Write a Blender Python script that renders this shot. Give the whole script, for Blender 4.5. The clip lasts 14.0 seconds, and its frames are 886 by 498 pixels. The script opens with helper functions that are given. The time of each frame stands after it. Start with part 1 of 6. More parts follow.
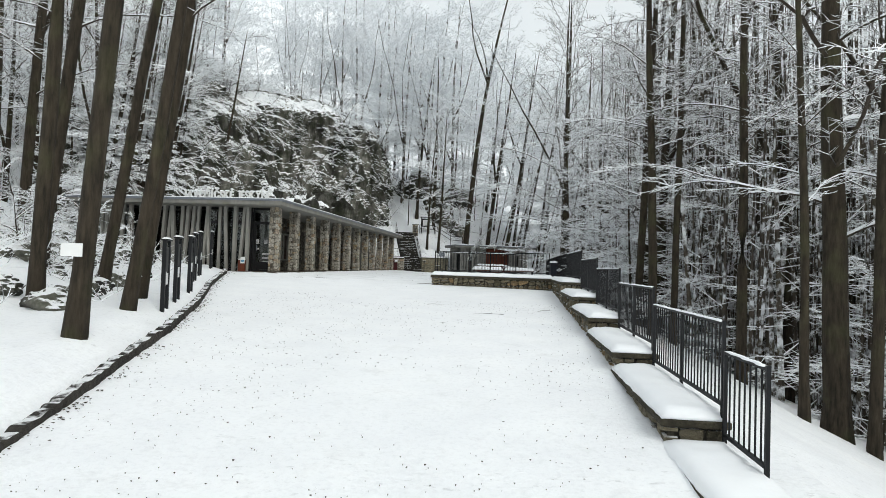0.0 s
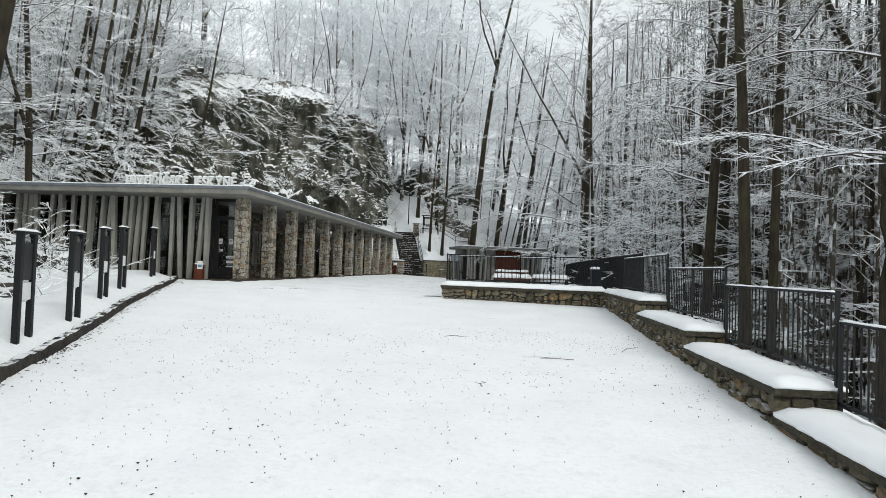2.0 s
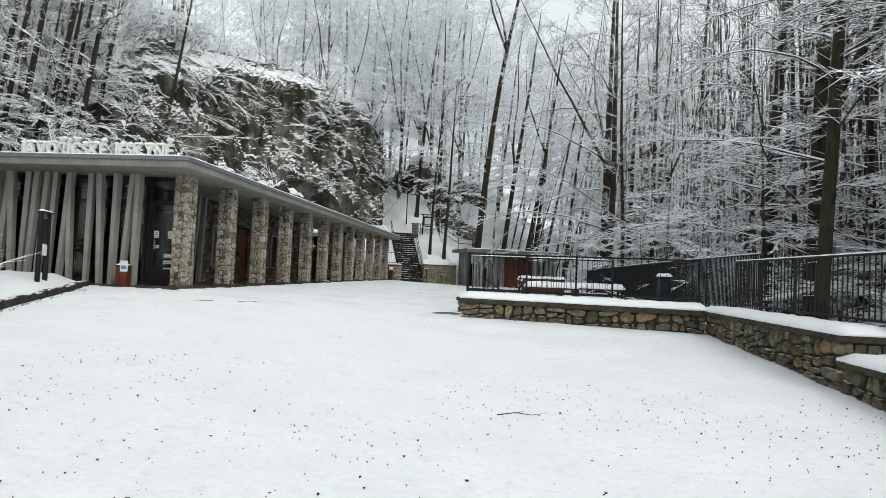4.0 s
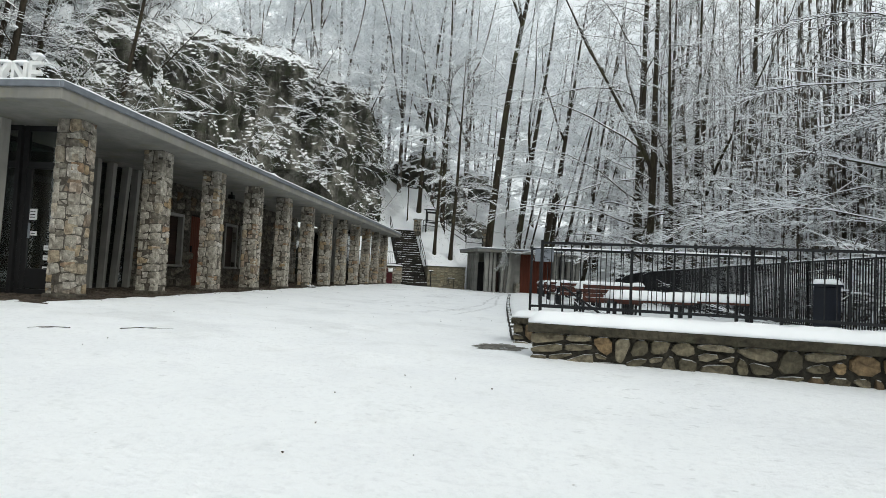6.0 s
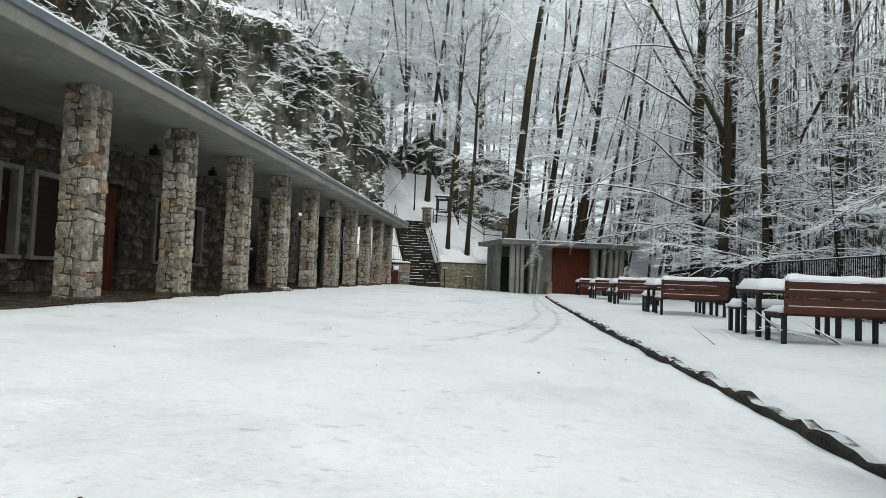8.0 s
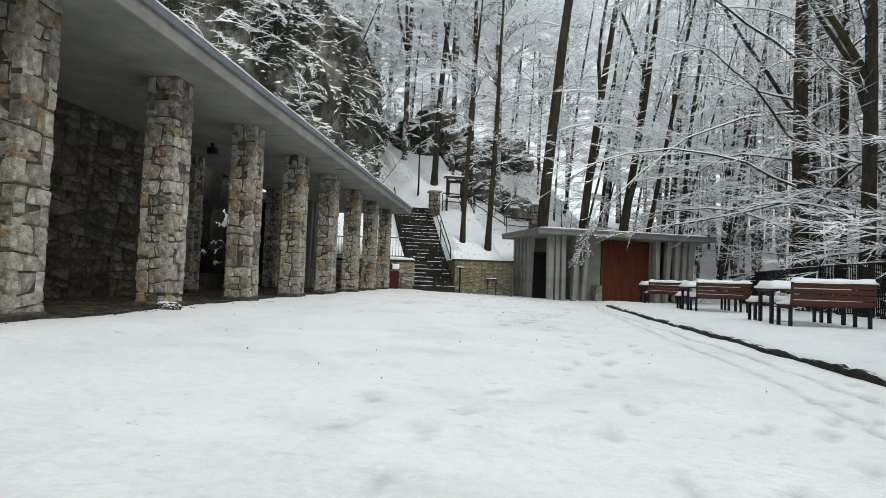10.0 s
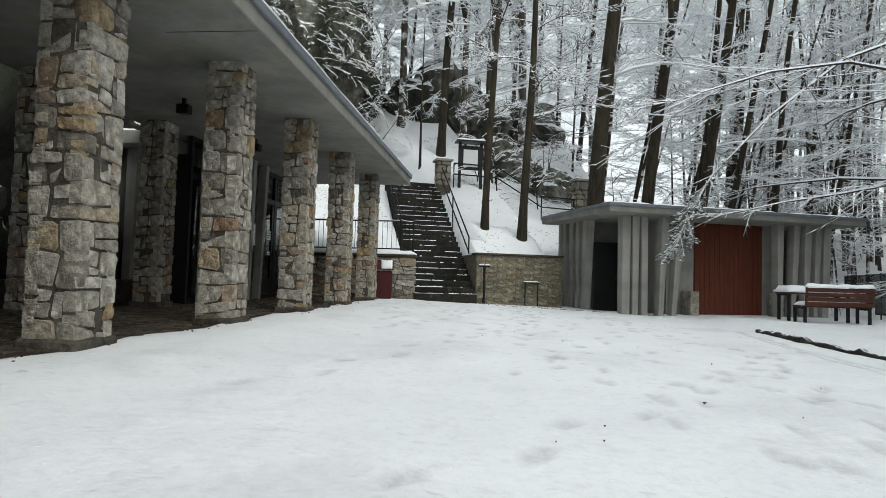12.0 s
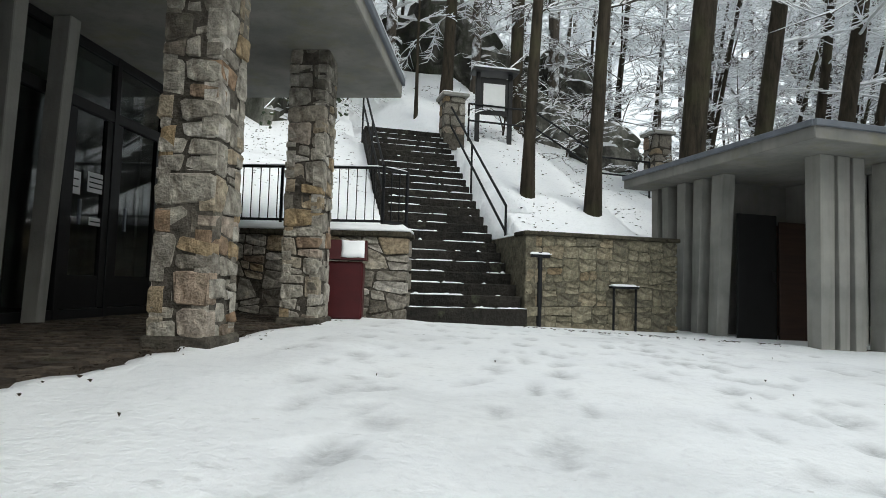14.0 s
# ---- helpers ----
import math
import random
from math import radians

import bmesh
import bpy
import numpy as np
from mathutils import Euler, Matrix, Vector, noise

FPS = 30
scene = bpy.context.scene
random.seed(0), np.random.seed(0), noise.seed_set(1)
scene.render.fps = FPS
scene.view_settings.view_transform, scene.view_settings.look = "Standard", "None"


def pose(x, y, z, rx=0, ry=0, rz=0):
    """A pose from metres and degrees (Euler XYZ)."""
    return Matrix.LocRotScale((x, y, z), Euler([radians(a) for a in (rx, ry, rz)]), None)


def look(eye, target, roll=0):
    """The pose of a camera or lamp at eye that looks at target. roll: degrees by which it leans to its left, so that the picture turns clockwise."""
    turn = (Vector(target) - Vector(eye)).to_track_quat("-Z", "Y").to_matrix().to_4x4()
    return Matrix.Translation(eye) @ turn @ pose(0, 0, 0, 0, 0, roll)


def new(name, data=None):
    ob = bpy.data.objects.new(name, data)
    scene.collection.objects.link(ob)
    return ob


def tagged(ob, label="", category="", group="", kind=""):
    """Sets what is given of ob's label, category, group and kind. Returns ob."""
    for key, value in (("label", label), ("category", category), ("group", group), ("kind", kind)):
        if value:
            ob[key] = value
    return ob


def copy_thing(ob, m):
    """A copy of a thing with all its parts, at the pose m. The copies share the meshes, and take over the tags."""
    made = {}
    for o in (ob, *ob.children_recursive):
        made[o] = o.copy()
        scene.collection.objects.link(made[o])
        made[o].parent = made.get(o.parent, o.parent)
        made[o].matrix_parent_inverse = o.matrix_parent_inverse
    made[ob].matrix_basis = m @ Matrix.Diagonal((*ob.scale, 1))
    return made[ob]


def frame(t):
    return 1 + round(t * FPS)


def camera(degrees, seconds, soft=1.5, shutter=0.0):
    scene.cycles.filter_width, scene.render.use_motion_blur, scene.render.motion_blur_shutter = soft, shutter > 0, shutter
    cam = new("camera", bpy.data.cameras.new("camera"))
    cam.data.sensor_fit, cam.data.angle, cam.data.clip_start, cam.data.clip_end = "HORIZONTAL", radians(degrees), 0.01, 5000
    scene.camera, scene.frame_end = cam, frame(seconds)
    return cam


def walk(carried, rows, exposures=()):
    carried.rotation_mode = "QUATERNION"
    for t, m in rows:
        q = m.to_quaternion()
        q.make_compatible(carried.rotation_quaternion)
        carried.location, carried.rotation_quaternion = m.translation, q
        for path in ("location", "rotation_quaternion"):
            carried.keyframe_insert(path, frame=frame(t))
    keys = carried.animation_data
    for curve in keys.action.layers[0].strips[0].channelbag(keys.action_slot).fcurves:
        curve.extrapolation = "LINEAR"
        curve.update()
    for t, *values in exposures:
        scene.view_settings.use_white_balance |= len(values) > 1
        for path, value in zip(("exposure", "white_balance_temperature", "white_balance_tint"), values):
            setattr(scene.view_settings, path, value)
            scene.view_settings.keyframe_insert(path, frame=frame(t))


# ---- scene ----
METRE = 1.12  # the plan below is drawn in units of 1.12 m
cam = camera(74.0, 14.0, 0.55)
PATH = [
    (0, (9.729, -24.014, 0.487), (9.498, -22.028, 0.545), 1.8),
    (0.5, (9.438, -22.593, 0.584), (9.206, -20.608, 0.643), 1.7),
    (1, (9.195, -21.233, 0.62), (8.961, -19.247, 0.681), 1.8),
    (1.5, (8.942, -19.992, 0.622), (8.709, -18.006, 0.684), 1.8),
    (2, (8.664, -18.845, 0.651), (8.438, -16.859, 0.714), 1.9),
    (2.5, (8.387, -17.719, 0.678), (8.167, -15.732, 0.74), 2.0),
    (3, (8.11, -16.503, 0.619), (7.895, -14.516, 0.692), 2.3),
    (5.3, (6.896, -10.497, 0.624), (6.689, -8.51, 0.71), 2.5),
    (5.5, (6.767, -10.072, 0.619), (6.567, -8.084, 0.707), 2.5),
    (5.9, (6.532, -8.893, 0.61), (6.328, -6.906, 0.702), 2.7),
    (6, (6.43, -8.613, 0.612), (6.231, -6.625, 0.703), 2.7),
    (6.5, (6.116, -7.033, 0.617), (5.91, -5.045, 0.705), 2.5),
    (7, (5.898, -5.475, 0.595), (5.671, -3.489, 0.669), 1.8),
    (7.2, (5.731, -5.014, 0.561), (5.524, -3.026, 0.649), 2.1),
    (9.3, (4.329, 1.772, 0.477), (4.126, 3.76, 0.569), 2.1),
    (9.5, (4.186, 2.416, 0.509), (3.986, 4.404, 0.6), 2.4),
    (10, (3.84, 4.17, 0.467), (3.64, 6.157, 0.564), 1.9),
    (10.5, (3.546, 5.943, 0.497), (3.343, 7.93, 0.595), 2.0),
    (11, (3.276, 7.756, 0.538), (3.07, 9.743, 0.633), 2.0),
    (11.5, (2.997, 9.586, 0.561), (2.792, 11.573, 0.654), 1.8),
    (12, (2.72, 11.471, 0.545), (2.521, 13.458, 0.641), 1.6),
    (12.5, (2.46, 13.153, 0.51), (2.27, 15.142, 0.611), 1.6),
    (13, (2.213, 14.921, 0.561), (2.023, 16.91, 0.655), 1.5),
    (13.5, (1.954, 16.594, 0.547), (1.77, 18.583, 0.643), 1.3),
    (14, (1.672, 18.24, 0.426), (1.504, 20.229, 0.549), 1.7),
]
walk(cam, [(t, look(METRE * Vector(eye), METRE * Vector(target), roll)) for t, eye, target, roll in PATH], [(0, 0.06, 6420, 5), (3, 0.1, 6420, 5), (6, 0.12, 6420, 4), (10, 0.32, 6400, 4), (12.5, 0.38, 6380, 4), (14, 0.5, 6360, 4)])

# ---- light ----
world = bpy.data.worlds.new("overcast")
scene.world = world
world.use_nodes = True
wn = world.node_tree
sky = wn.nodes.new("ShaderNodeTexSky")
sky.sky_type, sky.sun_disc = "NISHITA", False
sky.sun_elevation, sky.sun_rotation = radians(39), radians(135)
sky.air_density, sky.dust_density, sky.ozone_density = 1.0, 6.0, 1.0
veil = wn.nodes.new("ShaderNodeMixRGB")
veil.inputs[0].default_value = 0.8
veil.inputs[2].default_value = (9.6, 9.8, 10.0, 1)
wn.links.new(sky.outputs[0], veil.inputs[1])
wn.links.new(veil.outputs[0], wn.nodes["Background"].inputs[0])
wn.nodes["Background"].inputs[1].default_value = 0.1
sun = new("sun", bpy.data.lights.new("sun", "SUN"))
sun.data.energy, sun.data.angle, sun.data.color = 1.3, radians(34), (1.0, 0.98, 0.95)
sun.matrix_world = look((27, -15, 33), (0, 12, 0))


# ---- materials ----
def material(name, rough=0.8, metal=0.0):
    m = bpy.data.materials.new(name)
    m.use_nodes = True
    b = m.node_tree.nodes["Principled BSDF"]
    b.inputs["Roughness"].default_value, b.inputs["Metallic"].default_value = rough, metal
    b.inputs["Specular IOR Level"].default_value = 0.3
    return m, m.node_tree.nodes, m.node_tree.links, b


def coords(n, l, space="Object"):
    return n.new("ShaderNodeTexCoord").outputs[space]


def noise_tex(n, l, vec, scale, detail=4.0, rough=0.55):
    t = n.new("ShaderNodeTexNoise")
    t.inputs["Scale"].default_value, t.inputs["Detail"].default_value, t.inputs["Roughness"].default_value = scale, detail, rough
    l.new(vec, t.inputs["Vector"])
    return t.outputs["Fac"]


def ramp(n, l, fac, stops):
    r = n.new("ShaderNodeValToRGB")
    e = r.color_ramp.elements
    while len(e) < len(stops):
        e.new(0.5)
    for k, (p, c) in enumerate(stops):
        e[k].position = p
        e[k].color = (*c, 1) if len(c) == 3 else c
    l.new(fac, r.inputs["Fac"])
    return r.outputs["Color"]


def mix(n, l, fac, a, b, mode="MIX"):
    m = n.new("ShaderNodeMixRGB")
    m.blend_type = mode
    for sock, v in zip(m.inputs, (fac, a, b)):
        if isinstance(v, bpy.types.NodeSocket):
            l.new(v, sock)
        else:
            sock.default_value = v if not isinstance(v, tuple) else (*v, 1)
    return m.outputs[0]


def math_node(n, l, op, a, b=0.0):
    m = n.new("ShaderNodeMath")
    m.operation = op
    for sock, v in zip(m.inputs, (a, b)):
        if isinstance(v, bpy.types.NodeSocket):
            l.new(v, sock)
        else:
            sock.default_value = v
    return m.outputs[0]


def bump(n, l, b, height, strength, dist=0.02):
    k = n.new("ShaderNodeBump")
    k.inputs["Strength"].default_value, k.inputs["Distance"].default_value = strength, dist
    l.new(height, k.inputs["Height"])
    l.new(k.outputs[0], b.inputs["Normal"])


def up_mask(n, l, lo, hi, vec=None, wobble=0.0, scale=6.0):
    """Where a surface faces up: snow stays there."""
    g = n.new("ShaderNodeNewGeometry")
    s = n.new("ShaderNodeSeparateXYZ")
    l.new(g.outputs["Normal"], s.inputs[0])
    z = s.outputs["Z"]
    if wobble:
        w = noise_tex(n, l, vec, scale, 5)
        z = math_node(n, l, "ADD", z, math_node(n, l, "MULTIPLY", math_node(n, l, "SUBTRACT", w, 0.5), wobble))
    r = n.new("ShaderNodeMapRange")
    r.inputs["From Min"].default_value, r.inputs["From Max"].default_value = lo, hi
    l.new(z, r.inputs["Value"])
    return r.outputs[0]


def snow_white(n, l, vec):
    return ramp(n, l, noise_tex(n, l, vec, 1.3, 6), [(0.25, (0.84, 0.86, 0.89)), (0.6, (0.90, 0.92, 0.94)), (0.85, (0.94, 0.95, 0.96))])


def make_snow():
    m, n, l, b = material("snow", 0.6)
    v = coords(n, l)
    c = snow_white(n, l, v)
    # thin places where the ground greys the snow, crusted and granular
    thin = ramp(n, l, noise_tex(n, l, v, 2.6, 9, 0.72), [(0.54, (0, 0, 0)), (0.76, (1, 1, 1))])
    c = mix(n, l, math_node(n, l, "MULTIPLY", thin, 0.42), c, (0.58, 0.60, 0.62))
    crust = ramp(n, l, noise_tex(n, l, v, 17, 5, 0.7), [(0.34, (0.93, 0.93, 0.935)), (0.5, (1, 1, 1))])
    c = mix(n, l, 1.0, c, crust, "MULTIPLY")
    specks = ramp(n, l, noise_tex(n, l, v, 14, 3, 0.6), [(0.71, (0, 0, 0)), (0.76, (1, 1, 1))])
    patch = ramp(n, l, noise_tex(n, l, v, 0.5, 3), [(0.42, (0, 0, 0)), (0.6, (1, 1, 1))])
    dirt = math_node(n, l, "MULTIPLY", specks, patch)
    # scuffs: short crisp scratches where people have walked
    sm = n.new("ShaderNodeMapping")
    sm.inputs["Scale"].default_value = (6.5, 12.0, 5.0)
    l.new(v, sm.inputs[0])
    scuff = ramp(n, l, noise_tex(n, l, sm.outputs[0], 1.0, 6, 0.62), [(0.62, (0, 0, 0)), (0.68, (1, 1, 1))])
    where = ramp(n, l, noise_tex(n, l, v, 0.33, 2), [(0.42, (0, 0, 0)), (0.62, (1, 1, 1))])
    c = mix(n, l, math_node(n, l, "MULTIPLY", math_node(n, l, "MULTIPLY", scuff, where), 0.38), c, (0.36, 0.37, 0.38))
    # grey of packed snow, which also paints the shade inside the dents
    packed_and_shade = n.new("ShaderNodeAttribute")
    packed_and_shade.attribute_name = "packed_and_shade"
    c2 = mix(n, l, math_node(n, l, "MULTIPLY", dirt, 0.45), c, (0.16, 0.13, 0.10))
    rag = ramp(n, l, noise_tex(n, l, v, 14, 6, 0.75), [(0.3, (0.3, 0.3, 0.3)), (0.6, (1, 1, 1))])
    l.new(mix(n, l, math_node(n, l, "MULTIPLY", packed_and_shade.outputs["Fac"], rag), c2, (0.30, 0.31, 0.32)), b.inputs["Base Color"])
    h = math_node(n, l, "ADD", noise_tex(n, l, v, 3.0, 9, 0.68), math_node(n, l, "MULTIPLY", noise_tex(n, l, v, 0.9, 3), 0.9))
    h = math_node(n, l, "ADD", h, math_node(n, l, "MULTIPLY", noise_tex(n, l, v, 22, 5, 0.7), 0.5))
    bump(n, l, b, h, 0.5, 0.07)
    return m


def make_cap():
    m, n, l, b = material("fresh_snow", 0.6)
    v = coords(n, l)
    l.new(snow_white(n, l, v), b.inputs["Base Color"])
    bump(n, l, b, noise_tex(n, l, v, 14, 6), 0.35, 0.02)
    return m


def make_stone(name, stops, snow_at=None, rnd=True):
    m, n, l, b = material(name, 0.85)
    v = coords(n, l)
    if rnd:
        o = n.new("ShaderNodeObjectInfo").outputs["Random"]
        g = n.new("ShaderNodeNewGeometry").outputs["Random Per Island"]
        o = math_node(n, l, "FRACT", math_node(n, l, "ADD", o, g))
        base = ramp(n, l, o, stops)
    else:
        base = ramp(n, l, noise_tex(n, l, v, 1.2, 5), stops)
    grain = noise_tex(n, l, v, 18, 8, 0.65)
    tone = ramp(n, l, grain, [(0.3, (0.45, 0.44, 0.43)), (0.7, (1.2, 1.17, 1.13))])
    c = mix(n, l, 1.0, base, tone, "MULTIPLY")
    blot = noise_tex(n, l, v, 5.5, 7, 0.7)
    c = mix(n, l, 1.0, c, ramp(n, l, blot, [(0.32, (0.5, 0.47, 0.43)), (0.5, (0.95, 0.94, 0.92)), (0.68, (1.25, 1.22, 1.18))]), "MULTIPLY")
    lichen = ramp(n, l, noise_tex(n, l, v, 3.5, 6, 0.7), [(0.58, (0, 0, 0)), (0.72, (1, 1, 1))])
    c = mix(n, l, math_node(n, l, "MULTIPLY", lichen, 0.45), c, (0.12, 0.13, 0.08))
    if snow_at:
        c = mix(n, l, up_mask(n, l, *snow_at, v, 0.5), c, (0.88, 0.90, 0.92))
    l.new(c, b.inputs["Base Color"])
    bump(n, l, b, math_node(n, l, "ADD", math_node(n, l, "MULTIPLY", blot, 1.8), grain), 1.0, 0.05)
    return m


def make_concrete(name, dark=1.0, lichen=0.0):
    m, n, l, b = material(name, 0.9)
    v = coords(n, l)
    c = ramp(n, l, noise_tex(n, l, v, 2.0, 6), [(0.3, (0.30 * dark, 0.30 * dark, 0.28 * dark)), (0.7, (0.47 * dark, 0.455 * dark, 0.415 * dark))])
    s = n.new("ShaderNodeMapping")
    s.inputs["Scale"].default_value = (9, 9, 0.5)
    l.new(v, s.inputs[0])
    streak = ramp(n, l, noise_tex(n, l, s.outputs[0], 1.0, 5), [(0.5, (0, 0, 0)), (0.75, (1, 1, 1))])
    c = mix(n, l, math_node(n, l, "MULTIPLY", streak, 0.4), c, (0.13, 0.13, 0.11))
    if lichen:
        spots = ramp(n, l, noise_tex(n, l, v, 2.3, 7, 0.72), [(0.52, (0, 0, 0)), (0.66, (1, 1, 1))])
        c = mix(n, l, math_node(n, l, "MULTIPLY", spots, lichen), c, (0.20, 0.19, 0.10))
    l.new(c, b.inputs["Base Color"])
    bump(n, l, b, noise_tex(n, l, v, 40, 6), 0.3, 0.01)
    return m


def make_paint(name, colour, rough=0.5, metal=0.0, wear=0.3):
    m, n, l, b = material(name, rough, metal)
    v = coords(n, l)
    k = noise_tex(n, l, v, 6, 6)
    lo = tuple(x * (1 - wear) for x in colour)
    l.new(ramp(n, l, k, [(0.3, lo), (0.7, colour)]), b.inputs["Base Color"])
    bump(n, l, b, noise_tex(n, l, v, 60, 3), 0.15, 0.005)
    return m


def make_wood(name, dark, light, scale=(1.5, 22, 22)):
    m, n, l, b = material(name, 0.6)
    v = coords(n, l)
    s = n.new("ShaderNodeMapping")
    s.inputs["Scale"].default_value = scale
    l.new(v, s.inputs[0])
    l.new(ramp(n, l, noise_tex(n, l, s.outputs[0], 1.0, 6), [(0.3, dark), (0.7, light)]), b.inputs["Base Color"])
    bump(n, l, b, noise_tex(n, l, s.outputs[0], 2.0, 4), 0.3, 0.006)
    return m


def make_bark(name, dark, light, lo, hi, ragged=0.35, moss_part=0.3):
    m, n, l, b = material(name, 0.95)
    v = coords(n, l)
    s = n.new("ShaderNodeMapping")
    s.inputs["Scale"].default_value = (12, 12, 2)
    l.new(v, s.inputs[0])
    k = noise_tex(n, l, s.outputs[0], 1.0, 7, 0.65)
    c = ramp(n, l, k, [(0.3, dark), (0.7, light)])
    moss = ramp(n, l, noise_tex(n, l, v, 0.9, 4), [(0.5, (0, 0, 0)), (0.7, (1, 1, 1))])
    c = mix(n, l, math_node(n, l, "MULTIPLY", moss, moss_part), c, (0.075, 0.08, 0.035))
    c = mix(n, l, up_mask(n, l, lo, hi, v, ragged, 3.0), c, (0.86, 0.885, 0.91))
    l.new(c, b.inputs["Base Color"])
    bump(n, l, b, k, 0.7, 0.03)
    return m


SNOW, CAP = make_snow(), make_cap()
PILLAR_STONE = make_stone("pillar_stone", [(0.0, (0.20, 0.185, 0.16)), (0.14, (0.40, 0.385, 0.345)), (0.32, (0.58, 0.565, 0.515)), (0.46, (0.33, 0.315, 0.285)), (0.6, (0.50, 0.485, 0.435)), (0.72, (0.43, 0.33, 0.2)), (0.78, (0.46, 0.44, 0.4)), (0.9, (0.62, 0.61, 0.58)), (0.96, (0.36, 0.24, 0.15)), (1.0, (0.27, 0.255, 0.23))])
BED_STONE = make_stone("garden_stone", [(0.0, (0.10, 0.092, 0.065)), (0.25, (0.20, 0.18, 0.125)), (0.5, (0.30, 0.275, 0.205)), (0.65, (0.14, 0.13, 0.095)), (0.8, (0.24, 0.215, 0.155)), (0.9, (0.34, 0.24, 0.125)), (1.0, (0.18, 0.135, 0.085))], (0.8, 1.0))


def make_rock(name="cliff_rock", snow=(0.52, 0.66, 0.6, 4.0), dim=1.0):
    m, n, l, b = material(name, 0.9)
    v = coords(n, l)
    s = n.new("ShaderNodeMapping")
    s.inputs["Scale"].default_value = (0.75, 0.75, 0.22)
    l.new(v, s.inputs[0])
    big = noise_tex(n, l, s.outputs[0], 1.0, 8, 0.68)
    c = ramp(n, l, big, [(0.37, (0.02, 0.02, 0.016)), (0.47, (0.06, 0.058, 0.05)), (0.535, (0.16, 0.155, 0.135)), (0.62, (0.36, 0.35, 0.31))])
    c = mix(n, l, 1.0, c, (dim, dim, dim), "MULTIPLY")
    moss = ramp(n, l, noise_tex(n, l, v, 1.6, 6, 0.7), [(0.45, (0, 0, 0)), (0.62, (1, 1, 1))])
    c = mix(n, l, math_node(n, l, "MULTIPLY", moss, 0.65), c, (0.028, 0.036, 0.016))
    c = mix(n, l, up_mask(n, l, snow[0], snow[1], v, snow[2], snow[3]), c, (0.88, 0.90, 0.92))
    l.new(c, b.inputs["Base Color"])
    bump(n, l, b, math_node(n, l, "ADD", big, noise_tex(n, l, v, 7, 8, 0.7)), 0.9, 0.12)
    return m


def make_ivy_leaf():
    m, n, l, b = material("ivy_leaf", 0.5)
    v = coords(n, l)
    c = ramp(n, l, n.new("ShaderNodeNewGeometry").outputs["Random Per Island"], [(0.0, (0.012, 0.022, 0.010)), (0.6, (0.03, 0.05, 0.02)), (1.0, (0.07, 0.06, 0.03))])
    l.new(mix(n, l, up_mask(n, l, 0.55, 0.75, v, 0.4, 5.0), c, (0.88, 0.9, 0.92)), b.inputs["Base Color"])
    return m


ROCK, IVY = make_rock(dim=0.68), make_ivy_leaf()
# same mossy rock as the cliff, dimmed so its colour holds the court's shade
SHADE_ROCK = make_rock("shaded_mossy_rock", (0.55, 0.66, 0.9, 9.0), 0.16)
# rubble like the pillars' stone, with the portico's shade put into its colours
SHADED_WALL_STONE = make_stone("shaded_wall_stone", [(0.0, (0.08, 0.075, 0.065)), (0.35, (0.14, 0.13, 0.115)), (0.6, (0.30, 0.285, 0.25)), (0.7, (0.13, 0.12, 0.105)), (0.9, (0.22, 0.2, 0.165)), (1.0, (0.17, 0.115, 0.07))])
GREEN_STONE = make_stone("lichen_stone", [(0.0, (0.19, 0.18, 0.14)), (0.4, (0.26, 0.245, 0.18)), (0.75, (0.33, 0.31, 0.235)), (1.0, (0.26, 0.20, 0.125))])
COPING = make_stone("mossy_coping", [(0.3, (0.035, 0.033, 0.022)), (0.7, (0.10, 0.09, 0.065))], None, False)
PILLAR_JOINT = make_stone("pillar_mortar", [(0.3, (0.08, 0.073, 0.063)), (0.7, (0.17, 0.158, 0.138))], None, False)
MORTAR = make_stone("mortar", [(0.3, (0.075, 0.068, 0.058)), (0.7, (0.15, 0.14, 0.12))], None, False)
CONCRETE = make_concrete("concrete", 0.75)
# concrete darkened to 0.54 to paint the shade under the roofs, plus lichen spots
SHADED_PLASTER = make_concrete("shaded_soffit_plaster", 0.54, 0.4)
PAVING = make_stone("wet_paving", [(0.3, (0.045, 0.034, 0.026)), (0.7, (0.10, 0.078, 0.06))], None, False)
SETT = make_stone("brown_sett", [(0.0, (0.05, 0.040, 0.033)), (0.5, (0.09, 0.074, 0.06)), (1.0, (0.135, 0.113, 0.093))])
# dark joints of the garden walls; also paints indoor shade onto walls behind glass
JOINT_AND_GLOOM = make_stone("dark_joint_and_gloom", [(0.3, (0.03, 0.028, 0.022)), (0.7, (0.075, 0.07, 0.056))], None, False)
KERB_STONE = make_stone("kerb_stone", [(0.3, (0.02, 0.019, 0.017)), (0.7, (0.06, 0.055, 0.05))], (0.94, 1.0), False)
GREEN_JOINT = make_stone("lichen_mortar", [(0.3, (0.13, 0.125, 0.095)), (0.7, (0.22, 0.205, 0.155))], None, False)
STEP_STONE = make_stone("step_stone", [(0.3, (0.014, 0.013, 0.012)), (0.7, (0.04, 0.037, 0.032))], None, False)
IRON = make_paint("black_iron", (0.008, 0.009, 0.011), 0.6, 0.0, 0.4)
ZINC = make_paint("roof_zinc", (0.20, 0.22, 0.25), 0.5, 0.3)
RED = make_wood("red_boards", (0.078, 0.020, 0.0105), (0.145, 0.038, 0.018), (22, 22, 1.2))
BENCH_WOOD = make_wood("bench_wood", (0.042, 0.014, 0.009), (0.088, 0.029, 0.017))
DARK = make_paint("dark_frame", (0.015, 0.015, 0.016), 0.5)
